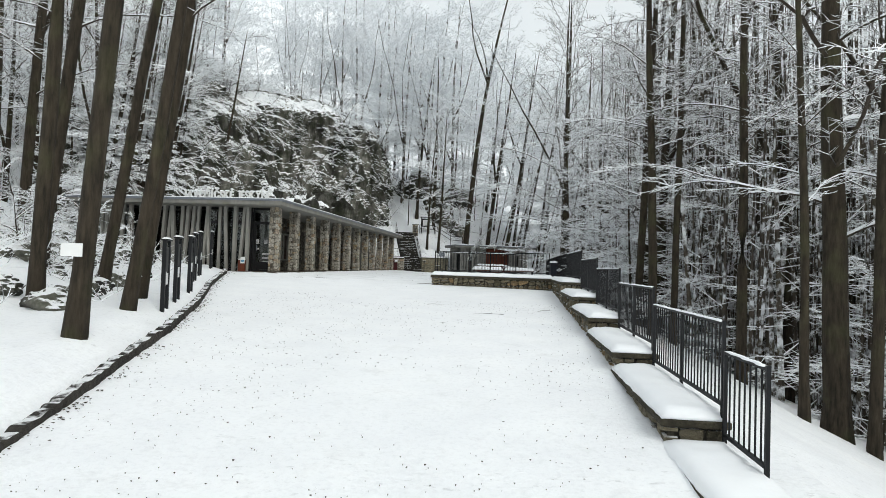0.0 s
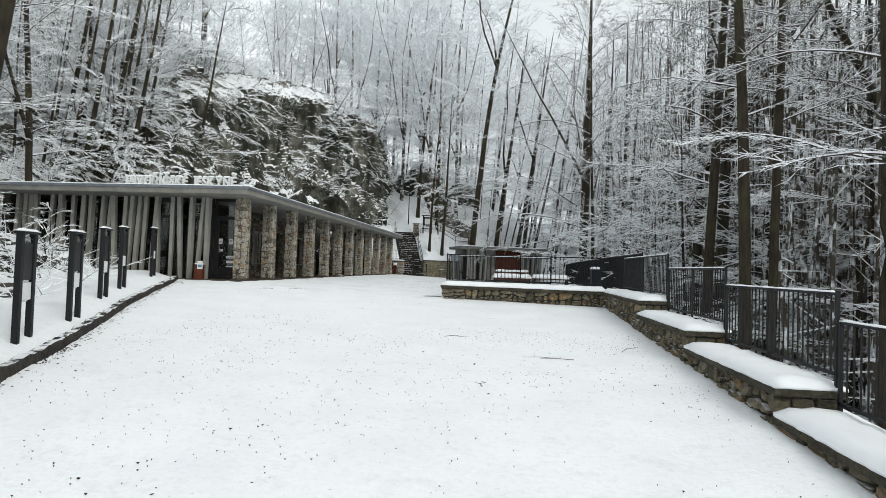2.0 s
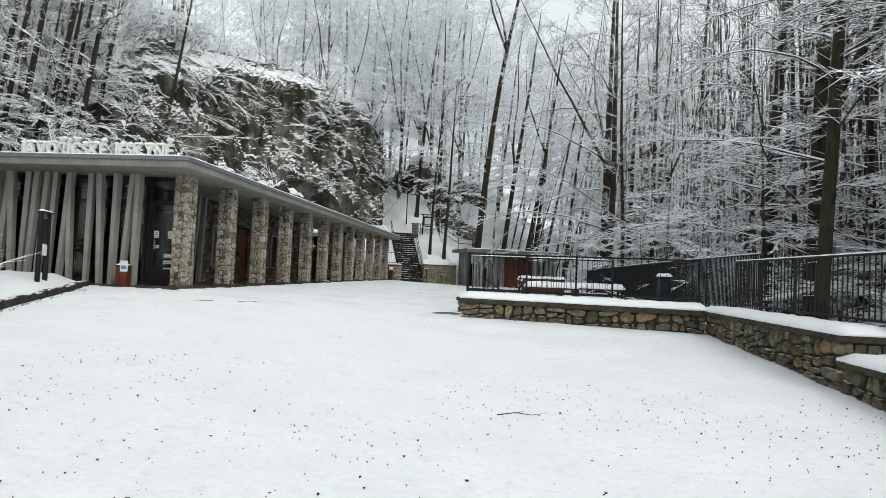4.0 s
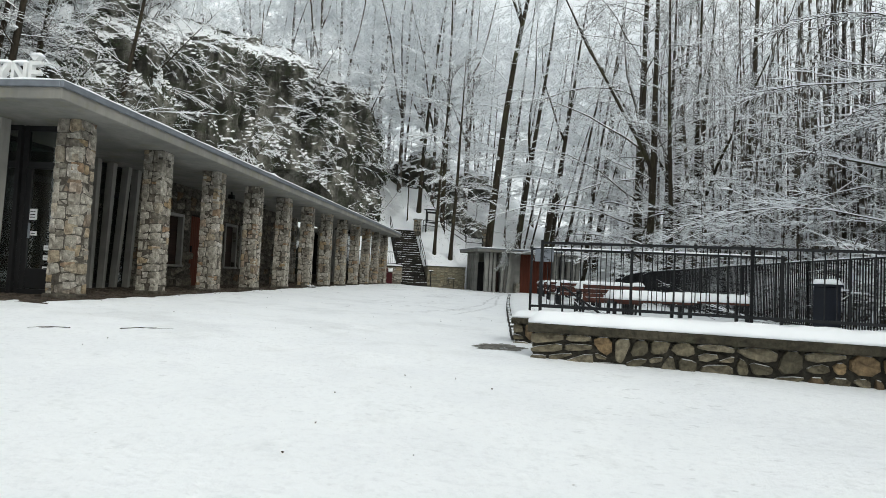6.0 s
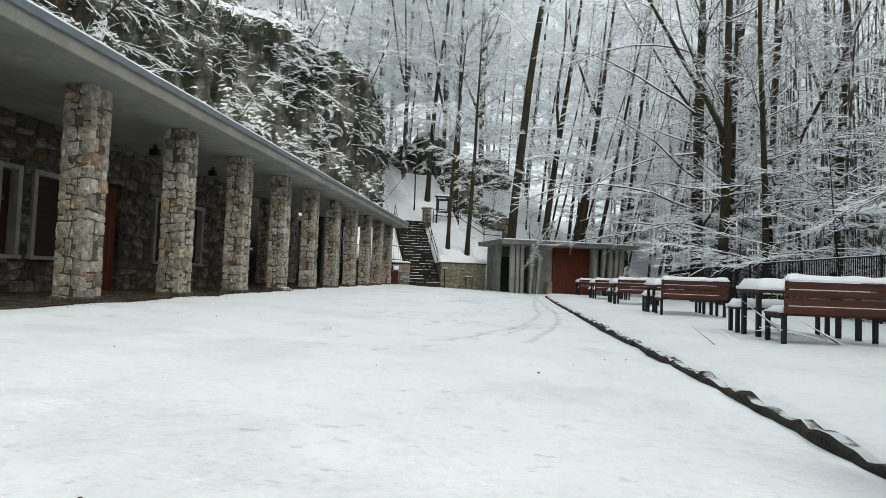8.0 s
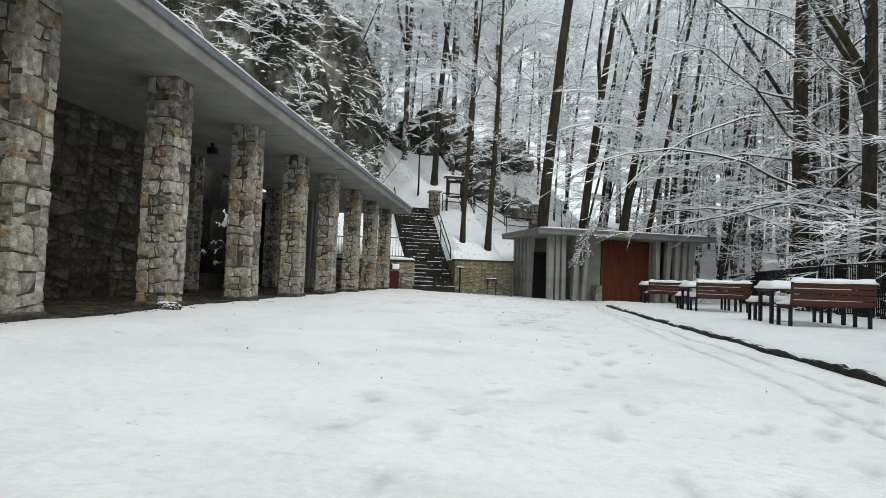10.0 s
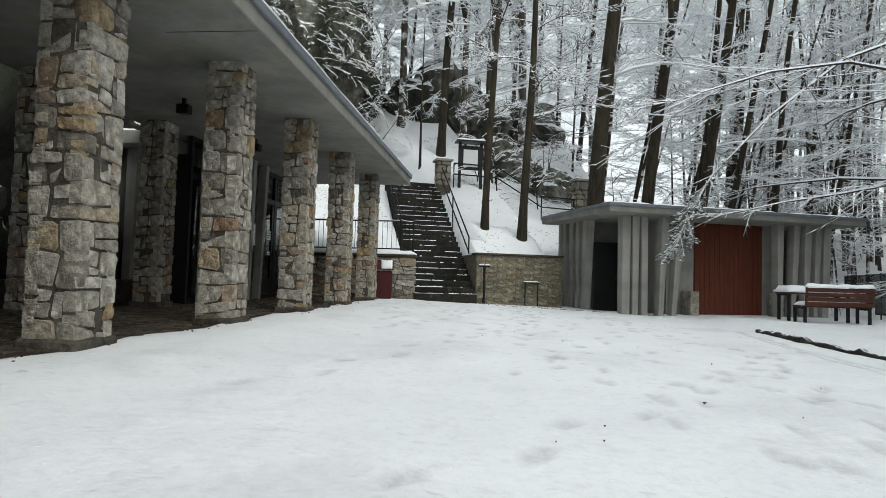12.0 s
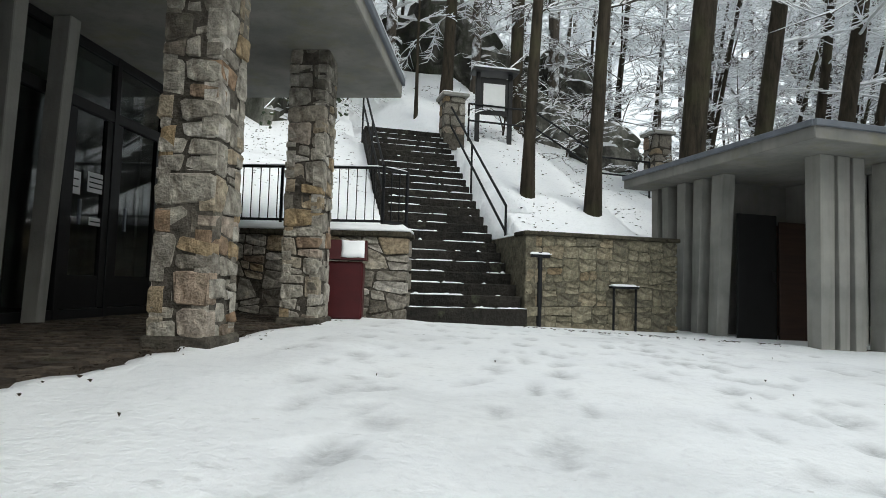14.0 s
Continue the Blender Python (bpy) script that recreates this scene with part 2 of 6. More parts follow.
GATE = make_paint("gate_black", (0.006, 0.006, 0.006), 0.8)
CLOSET = make_wood("dark_brown_door", (0.018, 0.009, 0.006), (0.04, 0.02, 0.013))
BROWN = make_wood("brown_boards", (0.05, 0.022, 0.012), (0.10, 0.045, 0.025))
BARK = make_bark("bark", (0.009, 0.0075, 0.005), (0.056, 0.044, 0.03), 0.45, 0.75, 0.35, 0.5)
PLASTERED = make_bark("snow_plastered_bark", (0.03, 0.025, 0.02), (0.12, 0.1, 0.08), 0.0, 0.16, 1.1)
FROST = make_bark("frosted_twig", (0.06, 0.052, 0.046), (0.16, 0.14, 0.125), -1.15, -0.55)
TWIG = make_bark("twig_bark", (0.026, 0.021, 0.017), (0.08, 0.064, 0.05), -0.5, -0.1)
BARK_DRY = make_paint("dry_bark", (0.05, 0.036, 0.026), 0.9)
PAPER = make_paint("paper", (0.75, 0.76, 0.76), 0.7, 0, 0.1)
BIN_RED = make_paint("red_bin", (0.06, 0.006, 0.008), 0.5)
ASPHALT = make_stone("asphalt", [(0.3, (0.22, 0.22, 0.21)), (0.7, (0.34, 0.34, 0.33))], None, False)


def make_glass():
    m, n, l, b = material("window_glass", 0.03)
    b.inputs["Base Color"].default_value = (0.62, 0.68, 0.68, 1)
    b.inputs["Transmission Weight"].default_value = 1.0
    b.inputs["Specular IOR Level"].default_value = 0.5
    return m


GLASS = make_glass()


# ---- building helpers ----
def part(name, bm, mat, parent=None, label="", smooth=False):
    me = bpy.data.meshes.new(name)
    bm.to_mesh(me)
    bm.free()
    if smooth or mat is CAP:
        me.shade_smooth()
    me.materials.append(mat)
    ob = new(name, me)
    if parent:
        ob.parent = parent
    if label:
        ob["label"] = label
    return ob


def thing(name, label, category, m=None, group="", kind=""):
    ob = new(name)
    ob.empty_display_size = 0.2
    if m:
        ob.matrix_world = m
    return tagged(ob, label, category, group, kind)


def add_box(bm, x0, x1, y0, y1, z0, z1, bevel=0.0, m=None):
    r = bmesh.ops.create_cube(bm, size=1.0)
    bmesh.ops.transform(bm, verts=r["verts"], matrix=Matrix.Translation(((x0 + x1) / 2, (y0 + y1) / 2, (z0 + z1) / 2)) @ Matrix.Diagonal((x1 - x0, y1 - y0, z1 - z0, 1)))
    if bevel:
        es = list({e for v in r["verts"] for e in v.link_edges})
        out = bmesh.ops.bevel(bm, geom=es, offset=bevel, segments=1, affect="EDGES")
        if m is not None:
            bmesh.ops.transform(bm, verts=list({v for f in out["faces"] for v in f.verts} | {v for v in r["verts"] if v.is_valid}), matrix=m)
    elif m is not None:
        bmesh.ops.transform(bm, verts=r["verts"], matrix=m)
    return bm


def box(x0, x1, y0, y1, z0, z1, bevel=0.0, m=None):
    return add_box(bmesh.new(), x0, x1, y0, y1, z0, z1, bevel, m)


def add_tube(bm, pts, radii, sides=6, closed=True):
    """A tapered tube through points."""
    rings = []
    for k, p in enumerate(pts):
        p = Vector(p)
        d = Vector(pts[min(k + 1, len(pts) - 1)]) - Vector(pts[max(k - 1, 0)])
        q = d.to_track_quat("Z", "Y")
        rings.append([bm.verts.new(p + q @ Vector((math.cos(a) * radii[k], math.sin(a) * radii[k], 0))) for a in [2 * math.pi * s / sides for s in range(sides)]])
    for a, b in zip(rings, rings[1:]):
        for s in range(sides):
            bm.faces.new((a[s], a[(s + 1) % sides], b[(s + 1) % sides], b[s]))
    if closed:
        bm.faces.new(rings[-1])
        bm.faces.new(rings[0][::-1])
    return bm


def tube(pts, r, sides=6):
    return add_tube(bmesh.new(), pts, [r] * len(pts), sides)


def lump(x0, x1, y0, y1, z0, z1, seed=0, step=0.12, rough=0.025):
    """A snow cap: a soft-edged slab with an uneven top."""
    bm = bmesh.new()
    nx, ny = max(3, int((x1 - x0) / step)), max(3, int((y1 - y0) / step))
    nx, ny = min(nx, 60), min(ny, 60)
    top, low = [], []
    for i in range(nx + 1):
        a, b = [], []
        for j in range(ny + 1):
            u, v = i / nx, j / ny
            x, y = x0 + (x1 - x0) * u, y0 + (y1 - y0) * v
            e = min(u * (x1 - x0), (1 - u) * (x1 - x0), v * (y1 - y0), (1 - v) * (y1 - y0))
            edge = min(1.0, e / 0.075)
            edge = math.sqrt(max(0.0, 1 - (1 - edge) ** 2))
            k = noise.noise(Vector((x * 5 + seed, y * 5, seed)))
            wob = noise.noise(Vector((x * 7, y * 7, seed + 5))) * 0.022
            a.append(bm.verts.new((x + wob, y + wob, z0 + (z1 - z0) * (0.3 + 0.7 * edge) + k * rough * edge)))
            b.append(None)
        top.append(a)
    for i in range(nx):
        for j in range(ny):
            bm.faces.new((top[i][j], top[i + 1][j], top[i + 1][j + 1], top[i][j + 1]))
    ring = [top[i][0] for i in range(nx)] + [top[nx][j] for j in range(ny)] + [top[i][ny] for i in range(nx, 0, -1)] + [top[0][j] for j in range(ny, 0, -1)]
    lowr = [bm.verts.new((v.co.x, v.co.y, z0)) for v in ring]
    for k in range(len(ring)):
        k2 = (k + 1) % len(ring)
        bm.faces.new((ring[k2], ring[k], lowr[k], lowr[k2]))
    bm.faces.new(lowr[::-1])
    return bm


# ---- lie of the land ----
TH = radians(20)
UX, UY = math.cos(TH), math.sin(TH)
KERB = [(-1.8, -1.3), (-1.0, -2.85), (0.93, -7.6), (1.6, -9.0), (2.7, -11.4), (3.5, -13.4), (4.07, -14.8), (4.67, -16.9), (5.15, -18.4), (5.6, -19.8), (6.5, -23.5), (7.2, -27.0), (8.5, -60.0)]


def lerp_table(table, y):
    for (xa, ya), (xb, yb) in zip(table, table[1:]):
        if yb <= y <= ya:
            return xa + (xb - xa) * (y - ya) / (yb - ya)
    return table[0][0] if y > table[0][1] else table[-1][0]


def smooth(a, b, v):
    t = max(0.0, min(1.0, (v - a) / (b - a)))
    return t * t * (3 - 2 * t)


def fall(y):
    return 0.047 * min(0.0, y + 2.0) + 0.04 * min(0.0, y + 14.5)


def plaza(x, y):
    return -0.035 * max(0.0, min(x, 6.2)) + fall(y)


def fence_x(y):
    return 12.1


def paving_edge(y):
    """How far the forecourt's snow is kept off the portico floor."""
    return 0.3 - 0.42 * smooth(4, 15, y) + 0.12 * noise.noise(Vector((y * 0.9, 0, 4))) + 0.06 * noise.noise(Vector((y * 3.1, 0, 9)))


TRACKS = [
    ([(6.75, 23.0), (6.3, 19.1), (5.97, 12.2), (5.91, 9.4), (5.7, 7.6), (5.48, 6.24), (5.28, 5.37), (5.11, 4.81), (4.9, 4.2), (4.6, 3.4)], 0.034, 0.011),
    ([(6.85, 23.0), (6.4, 19.1), (6.3, 12.4), (6.3, 10.0), (6.13, 7.7), (6.0, 6.68), (5.85, 5.7), (5.73, 5.16), (5.6, 4.6), (5.4, 3.7)], 0.034, 0.011),
    ([(5.62, 6.6), (5.5, 5.8), (5.32, 5.0), (5.2, 4.4)], 0.03, 0.008),
]
STEPS_RNG = random.Random(12)
PRINTS = []
for q_ in range(52):
    a_, b_ = (STEPS_RNG.uniform(0.9, 5.8), STEPS_RNG.uniform(2, 24)) if q_ < 34 else (STEPS_RNG.uniform(0.9, 3.4), STEPS_RNG.uniform(17.5, 23))
    h_ = STEPS_RNG.uniform(0.9, 2.2)
    for s_ in range(STEPS_RNG.randint(3, 14)):
        k_ = 0.09 if s_ % 2 else -0.09
        PRINTS.append((a_ + k_ * math.sin(h_), b_ - k_ * math.cos(h_), h_ + STEPS_RNG.uniform(-0.2, 0.2)))
        a_, b_ = a_ + 0.55 * math.cos(h_), b_ + 0.55 * math.sin(h_)
PRINT_GRID = {}
for px_, py_, pa_ in PRINTS:
    PRINT_GRID.setdefault((int(px_), int(py_)), []).append((px_, py_, pa_))


def trodden(x, y):
    """Dents of wheels and boots in the snow."""
    dz = 0.0
    for pts, w, deep in TRACKS:
        for (xa, ya), (xb, yb) in zip(pts, pts[1:]):
            if min(ya, yb) - 0.3 < y < max(ya, yb) + 0.3:
                d = Vector((xb - xa, yb - ya))
                t = max(0.0, min(1.0, ((x - xa) * d.x + (y - ya) * d.y) / d.length_squared))
                r = math.hypot(x - xa - d.x * t, y - ya - d.y * t)
                if r < 3 * w:
                    dz = min(dz, -1.6 * deep * math.exp(-((r / w) ** 2)) + 0.3 * deep * math.exp(-(((r - 1.8 * w) / w) ** 2)))
    for i in (-1, 0, 1):
        for j in (-1, 0, 1):
            for a, b, c in PRINT_GRID.get((int(x) + i, int(y) + j), ()):
                u = (x - a) * math.cos(c) + (y - b) * math.sin(c)
                v = -(x - a) * math.sin(c) + (y - b) * math.cos(c)
                q = (u / 0.13) ** 2 + (v / 0.05) ** 2
                if q < 4:
                    dz -= 0.013 * math.exp(-q * q * q)
    return dz


CLIFF_LINE = [(-15.5, 1.5), (-13.2, 6.0), (-11.2, 10.0), (-9.6, 14.0), (-8.9, 19.0), (-8.0, 24.0), (-5.8, 28.2), (-3.4, 31.0), (-2.3, 33.2), (-3.2, 38.0), (-6.0, 46.0)]
CLIFF_TOPS = [2.5, 4.8, 8.0, 11.0, 13.2, 15.2, 16.0, 15.2, 13.8, 14.5, 15.0]


def cliff_at(y):
    for k in range(8):
        ya, yb = CLIFF_LINE[k][1], CLIFF_LINE[k + 1][1]
        if ya <= y <= yb:
            f = (y - ya) / (yb - ya)
            return CLIFF_LINE[k][0] * (1 - f) + CLIFF_LINE[k + 1][0] * f, CLIFF_TOPS[k] * (1 - f) + CLIFF_TOPS[k + 1] * f
    return (CLIFF_LINE[0][0], 0.0) if y < 0 else (CLIFF_LINE[-3][0] - 0.35 * (y - 33.2), 12.5 + 0.1 * (y - 33.2))


def cliff_back(x, y):
    """How far a place lies behind the cliff's edge."""
    return cliff_at(y)[0] - 3.7 - 1.5 * max(0.0, 1 - ((y - 27.3) / 3.6) ** 2) - x if y > 1.5 else -1.0


def cliff_top(y):
    return cliff_at(y)[1]


SLOPE = 0.761


def stair_uv(x, y):
    dx, dy = x - 0.62, y - 25.35
    return dx * UX + dy * UY, -dx * UY + dy * UX


TERRACE = [(6.92, 21.6), (6.75, 14.0), (6.69, 9.0), (6.66, 5.6), (6.66, -0.6)]


def land(x, y):
    z = plaza(x, y)
    n1 = noise.noise(Vector((x * 0.35, y * 0.35, 0.0)))
    n2 = noise.noise(Vector((x * 0.07, y * 0.07, 3.0)))
    # valley beyond the fence
    if x > 12.3:
        d = x - 12.3
        z = min(z, -0.6 + fall(y)) - 0.45 * min(d, 14) - 0.05 * max(0, d - 14) + 0.25 * n1 * min(1, d / 3)
        z += 0.36 * min(50.0, max(0.0, d - 34))
    # bank beside the ramp
    if y < -1.3:
        k = lerp_table(KERB, y)
        d = k - 0.16 - x
        if d > 0:
            z = z + 0.08 + 0.17 * smooth(0, 0.7, d) + 0.33 * max(0.0, d - 2.6) + 0.35 * n1 * smooth(1.5, 5, d)
            if d > 14:
                z += 0.25 * (d - 14)
    elif x < paving_edge(y) and -1.2 + 0.06 * noise.noise(Vector((x * 3, 0, 7))) < y < 25.2:
        z = -0.08
    elif x < 1.2 and -1.2 < y < 25.2:
        z = max(z, 0.016 * (1 - smooth(0.5, 1.2, x)) + plaza(x, y) * smooth(0.5, 1.2, x))
    if x > lerp_table(TERRACE, max(-0.6, min(21.6, y))) + 0.07 + 0.035 * noise.noise(Vector((y * 3, 1, 1))) and x < 12.3 and -0.7 < y < 24.5:
        z = -0.16 + 0.06 * smooth(0.0, 0.45, x - lerp_table(TERRACE, max(-0.6, min(21.6, y))) - 0.05) - 0.03 * smooth(12, 21, y)
    d = cliff_back(x, y) - 4.5 * smooth(22.8, 24.6, y) * smooth(32.5, 30.6, y)
    if d > 0:
        top = cliff_top(y)
        run = 1.2 + 0.5 * top * smooth(14.0, 8.0, top)
        z = max(z, (top + 0.3) * (smooth(0.0, run, d) if run < 2 else min(1.0, d / run)) + 0.5 * max(0.0, d - run) + 0.5 * n1)
    # slope behind the stairs, the ground under them, and the landing beside them
    u, v = stair_uv(x, y)
    if y > 25.5 and x < 40 and v > 0.2:
        foot = 0.45 + 1.35 * smooth(3.72, 3.9, u)
        h = 1.1 + 0.57 * (v - foot) + 0.16 * n1 * smooth(2, 4, v) if v > foot else z
        if h > 8.5:
            h = 8.5 + (h - 8.5) * 0.45
        h *= 1 - smooth(4.8, 11, x) * (1 - 0.5 * smooth(36, 50, y))
        if -0.06 < u < 1.72 and v < 4.9:
            h = SLOPE * min(v, 4.64) - 0.3
        elif u <= -0.06:
            h = 1.07 + 0.57 * max(0.0, v - 1.0) + 0.12 * n1 * smooth(1, 3, v)
        elif u < 3.5 and v > 1.3:
            h = min(h, SLOPE * v - 0.02 + 1.2 * (u - 1.72))
        z = max(z, h)
    far = math.hypot(x, y - 10)
    z += 1.6 * n2 * smooth(25, 60, far)
    if far > 45 and x < 14:
        z = max(z, 0.2 * (far - 45) * smooth(14, -10, x)) if y < 20 else z
    return z


def axis(lo, hi, a, b, fine, coarse):
    out, v = [], lo
    while v < hi:
        out.append(v)
        v += fine if a <= v < b else coarse
    return out + [hi]


def make_ground():
    xs = axis(-90, -13, 0, 0, 3, 3.0)[:-1] + axis(-13, -0.7, -13, 0, 0.3, 3.0)[:-1] + axis(-0.7, 7.4, -1, 8, 0.062, 3)[:-1] + axis(7.4, 17, 7, 17, 0.3, 3.0)[:-1] + axis(17, 140, 0, 0, 3, 3.0)
    ys = axis(-70, -27, 0, 0, 3, 3.0)[:-1] + axis(-27, -4, -27, 0, 0.22, 3)[:-1] + axis(-4, 25.2, -4, 30, 0.085, 3)[:-1] + axis(25.2, 28.2, 25, 30, 0.06, 3)[:-1] + axis(28.2, 38, 28, 38, 0.25, 3)[:-1] + axis(38, 170, 0, 0, 3, 3.0)
    verts, faces, packed_and_shade = [], [], []
    for x in xs:
        for y in ys:
            z = land(x, y)
            pack_and_shade = 0.0
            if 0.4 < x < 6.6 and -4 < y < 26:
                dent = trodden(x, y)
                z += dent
                # deeper dents get greyer: packed snow plus painted shade
                pack_and_shade = min(0.8, max(0.0, -dent * 38 - 0.05))
                pack_and_shade += 0.16 * smooth(0.1, 0.5, noise.noise(Vector((x * 0.8, y * 0.8, 21))) + 0.5 * noise.noise(Vector((x * 3, y * 3, 5))))
            packed_and_shade.append(pack_and_shade)
            if -2 < x < 12 and y < 26 and x > paving_edge(y):
                z += 0.022 * noise.noise(Vector((x * 1.1, y * 1.1, 7))) + 0.012 * noise.noise(Vector((x * 3.1, y * 3.1, 2)))
            verts.append((x, y, z))
    ny = len(ys)
    for i in range(len(xs) - 1):
        for j in range(ny - 1):
            faces.append((i * ny + j, (i + 1) * ny + j, (i + 1) * ny + j + 1, i * ny + j + 1))
    me = bpy.data.meshes.new("ground")
    me.from_pydata(verts, [], faces)
    me.attributes.new("packed_and_shade", "FLOAT", "POINT").data.foreach_set("value", packed_and_shade)
    me.shade_smooth()
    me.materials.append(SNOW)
    return tagged(new("ground", me), "trampled snow over a sloping forecourt and wooded valley", "snow ground", kind="structure")


make_ground()


# ---- stones ----
def unit_stone(seed):
    """A rough block in a unit cube: flush faces, irregular outline."""
    rng = random.Random(seed)
    bm = bmesh.new()
    bmesh.ops.create_cube(bm, size=1.0)
    bmesh.ops.subdivide_edges(bm, edges=bm.edges[:], cuts=1, use_grid_fill=True)
    for v in bm.verts:
        far = sum(abs(c) > 0.4 for c in v.co)
        most = (0, 0.04, 0.13, 0.28)[far]
        v.co = Vector([c * (1 - rng.uniform(0.15 * most, most)) if abs(c) > 0.4 else c + rng.uniform(-0.16, 0.16) for c in v.co])
    return bm


def stone_pool(mat, seeds, name="stone"):
    out = []
    for s in seeds:
        bm = unit_stone(s)
        me = bpy.data.meshes.new(name)
        bm.to_mesh(me)
        bm.free()
        me.materials.append(mat)
        out.append(me)
    return out


PILLAR_POOL = stone_pool(PILLAR_STONE, range(200, 222))
BED_POOL = stone_pool(BED_STONE, range(230, 250))
WALL_POOL = stone_pool(SHADED_WALL_STONE, range(250, 268))
GREEN_POOL = stone_pool(GREEN_STONE, range(268, 286))


def lay_stone(pool, rng, parent, cx, cy, cz, sx, sy, sz, turn=0.0):
    ob = new("stone", rng.choice(pool))
    ob.parent = parent
    flip = rng.choice((-1, 1))
    ob.matrix_basis = pose(cx, cy, cz, rng.uniform(-1.5, 1.5), rng.uniform(-4, 4), turn) @ Matrix.Diagonal((sx * flip, sy, sz * rng.choice((-1, 1)), 1))
    return ob


def cut_poly(poly, nx, nz, lim):
    """The part of a convex outline where nx * x + nz * z is at most lim."""
    out = []
    for p, q in zip(poly, poly[1:] + poly[:1]):
        dp, dq = nx * p[0] + nz * p[1] - lim, nx * q[0] + nz * q[1] - lim
        if dp <= 0:
            out.append(p)
        if (dp <= 0) != (dq <= 0):
            f = dp / (dp - dq)
            out.append((p[0] + (q[0] - p[0]) * f, p[1] + (q[1] - p[1]) * f))
    return out


def cells(rng, x0, x1, z0, z1, size, gap, wild):
    """Splits a wall's face again and again by crooked joints into uneven squared rubble."""
    todo = [[(x0, z0), (x1, z0), (x1, z1), (x0, z1)]]
    while todo:
        poly = todo.pop()
        xs, zs = [p[0] for p in poly], [p[1] for p in poly]
        w, h = max(xs) - min(xs), max(zs) - min(zs)
        if w < 0.04 or h < 0.035 or len(poly) < 3:
            continue
        u, v = w / size[0], h / size[1]
        if u * v < rng.uniform(0.5, 2.6) and max(u, v) < 2.4:
            yield poly
            continue
        turn = radians(rng.gauss(0, 6.0 * wild))
        turn += 0.0 if u > v * rng.uniform(0.8, 1.25) else math.pi / 2
        nx, nz = math.cos(turn), math.sin(turn)
        f = rng.uniform(0.34, 0.66)
        lim = nx * (min(xs) + w * f) + nz * (min(zs) + h * f)
        todo.append(cut_poly(poly, nx, nz, lim - gap))
        todo.append(cut_poly(poly, -nx, -nz, -lim - gap))


def stone_face(mat, rng, parent, x0, x1, z0, z1, y, deep=0.1, size=(0.26, 0.17), holes=(), turn=0.0):
    """Lays rough stones over a wall's face in the plane y, in the parent's own frame, each a piece of its own."""
    flat = {"lichen_stone": 0.35, "pillar_stone": 0.55}.get(mat.name, 0.9)
    gap, wild = {"lichen_stone": (0.005, 1.0), "pillar_stone": (0.0065, 1.15), "garden_stone": (0.014, 1.7)}.get(mat.name, (0.008, 1.5))
    for poly in cells(rng, x0, x1, z0, z1, size, gap, wild):
        cx, cz = sum(p[0] for p in poly) / len(poly), sum(p[1] for p in poly) / len(poly)
        if any(a - 0.05 < cx < b + 0.05 and c - 0.05 < cz < d + 0.05 for a, b, c, d in holes):
            continue
        bm = bmesh.new()
        proud = rng.uniform(-0.02, 0.022) * flat
        tx, tz = rng.uniform(-0.08, 0.08) * flat, rng.uniform(-0.1, 0.1) * flat
        cut = rng.uniform(0.16, 0.3) if mat is BED_STONE else rng.uniform(0.06, 0.17)
        pts = [(a[0] + (c[0] - a[0]) * q, a[1] + (c[1] - a[1]) * q) for a, c in zip(poly, poly[1:] + poly[:1]) for q in (cut, 1 - cut)]
        pts = [(max(x0, min(x1, px + rng.uniform(-0.005, 0.005))), pz + rng.uniform(-0.005, 0.005)) for px, pz in pts]
        rings = []
        for shrink, yy in ((1.0, deep), (0.99, 0.024 * flat), (0.95 if flat < 0.5 else 0.91, 0.002)):
            rings.append([bm.verts.new((cx + (px - cx) * shrink - cx, y + yy + proud + (px - cx) * tx + (pz - cz) * tz + (rng.uniform(-0.007, 0.007) if yy < 0.018 else 0), cz + (pz - cz) * shrink - cz)) for px, pz in pts])
        n = len(pts)
        for a, c in zip(rings, rings[1:]):
            for k in range(n):
                bm.faces.new((a[k], a[(k + 1) % n], c[(k + 1) % n], c[k]))
        bm.faces.new(rings[-1])
        bmesh.ops.recalc_face_normals(bm, faces=bm.faces[:])
        ob = part("stone", bm, mat, parent)
        ob.matrix_basis = pose(0, 0, 0, 0, 0, turn) @ Matrix.Translation((cx, 0, cz))


# ---- the long pavilion ----
PITCH, PILLAR_W, SOFFIT = 2.2, 0.38, 2.73
ROOF_X, ROOF_Y0, ROOF_Y1 = 0.5, -1.4, 25.35


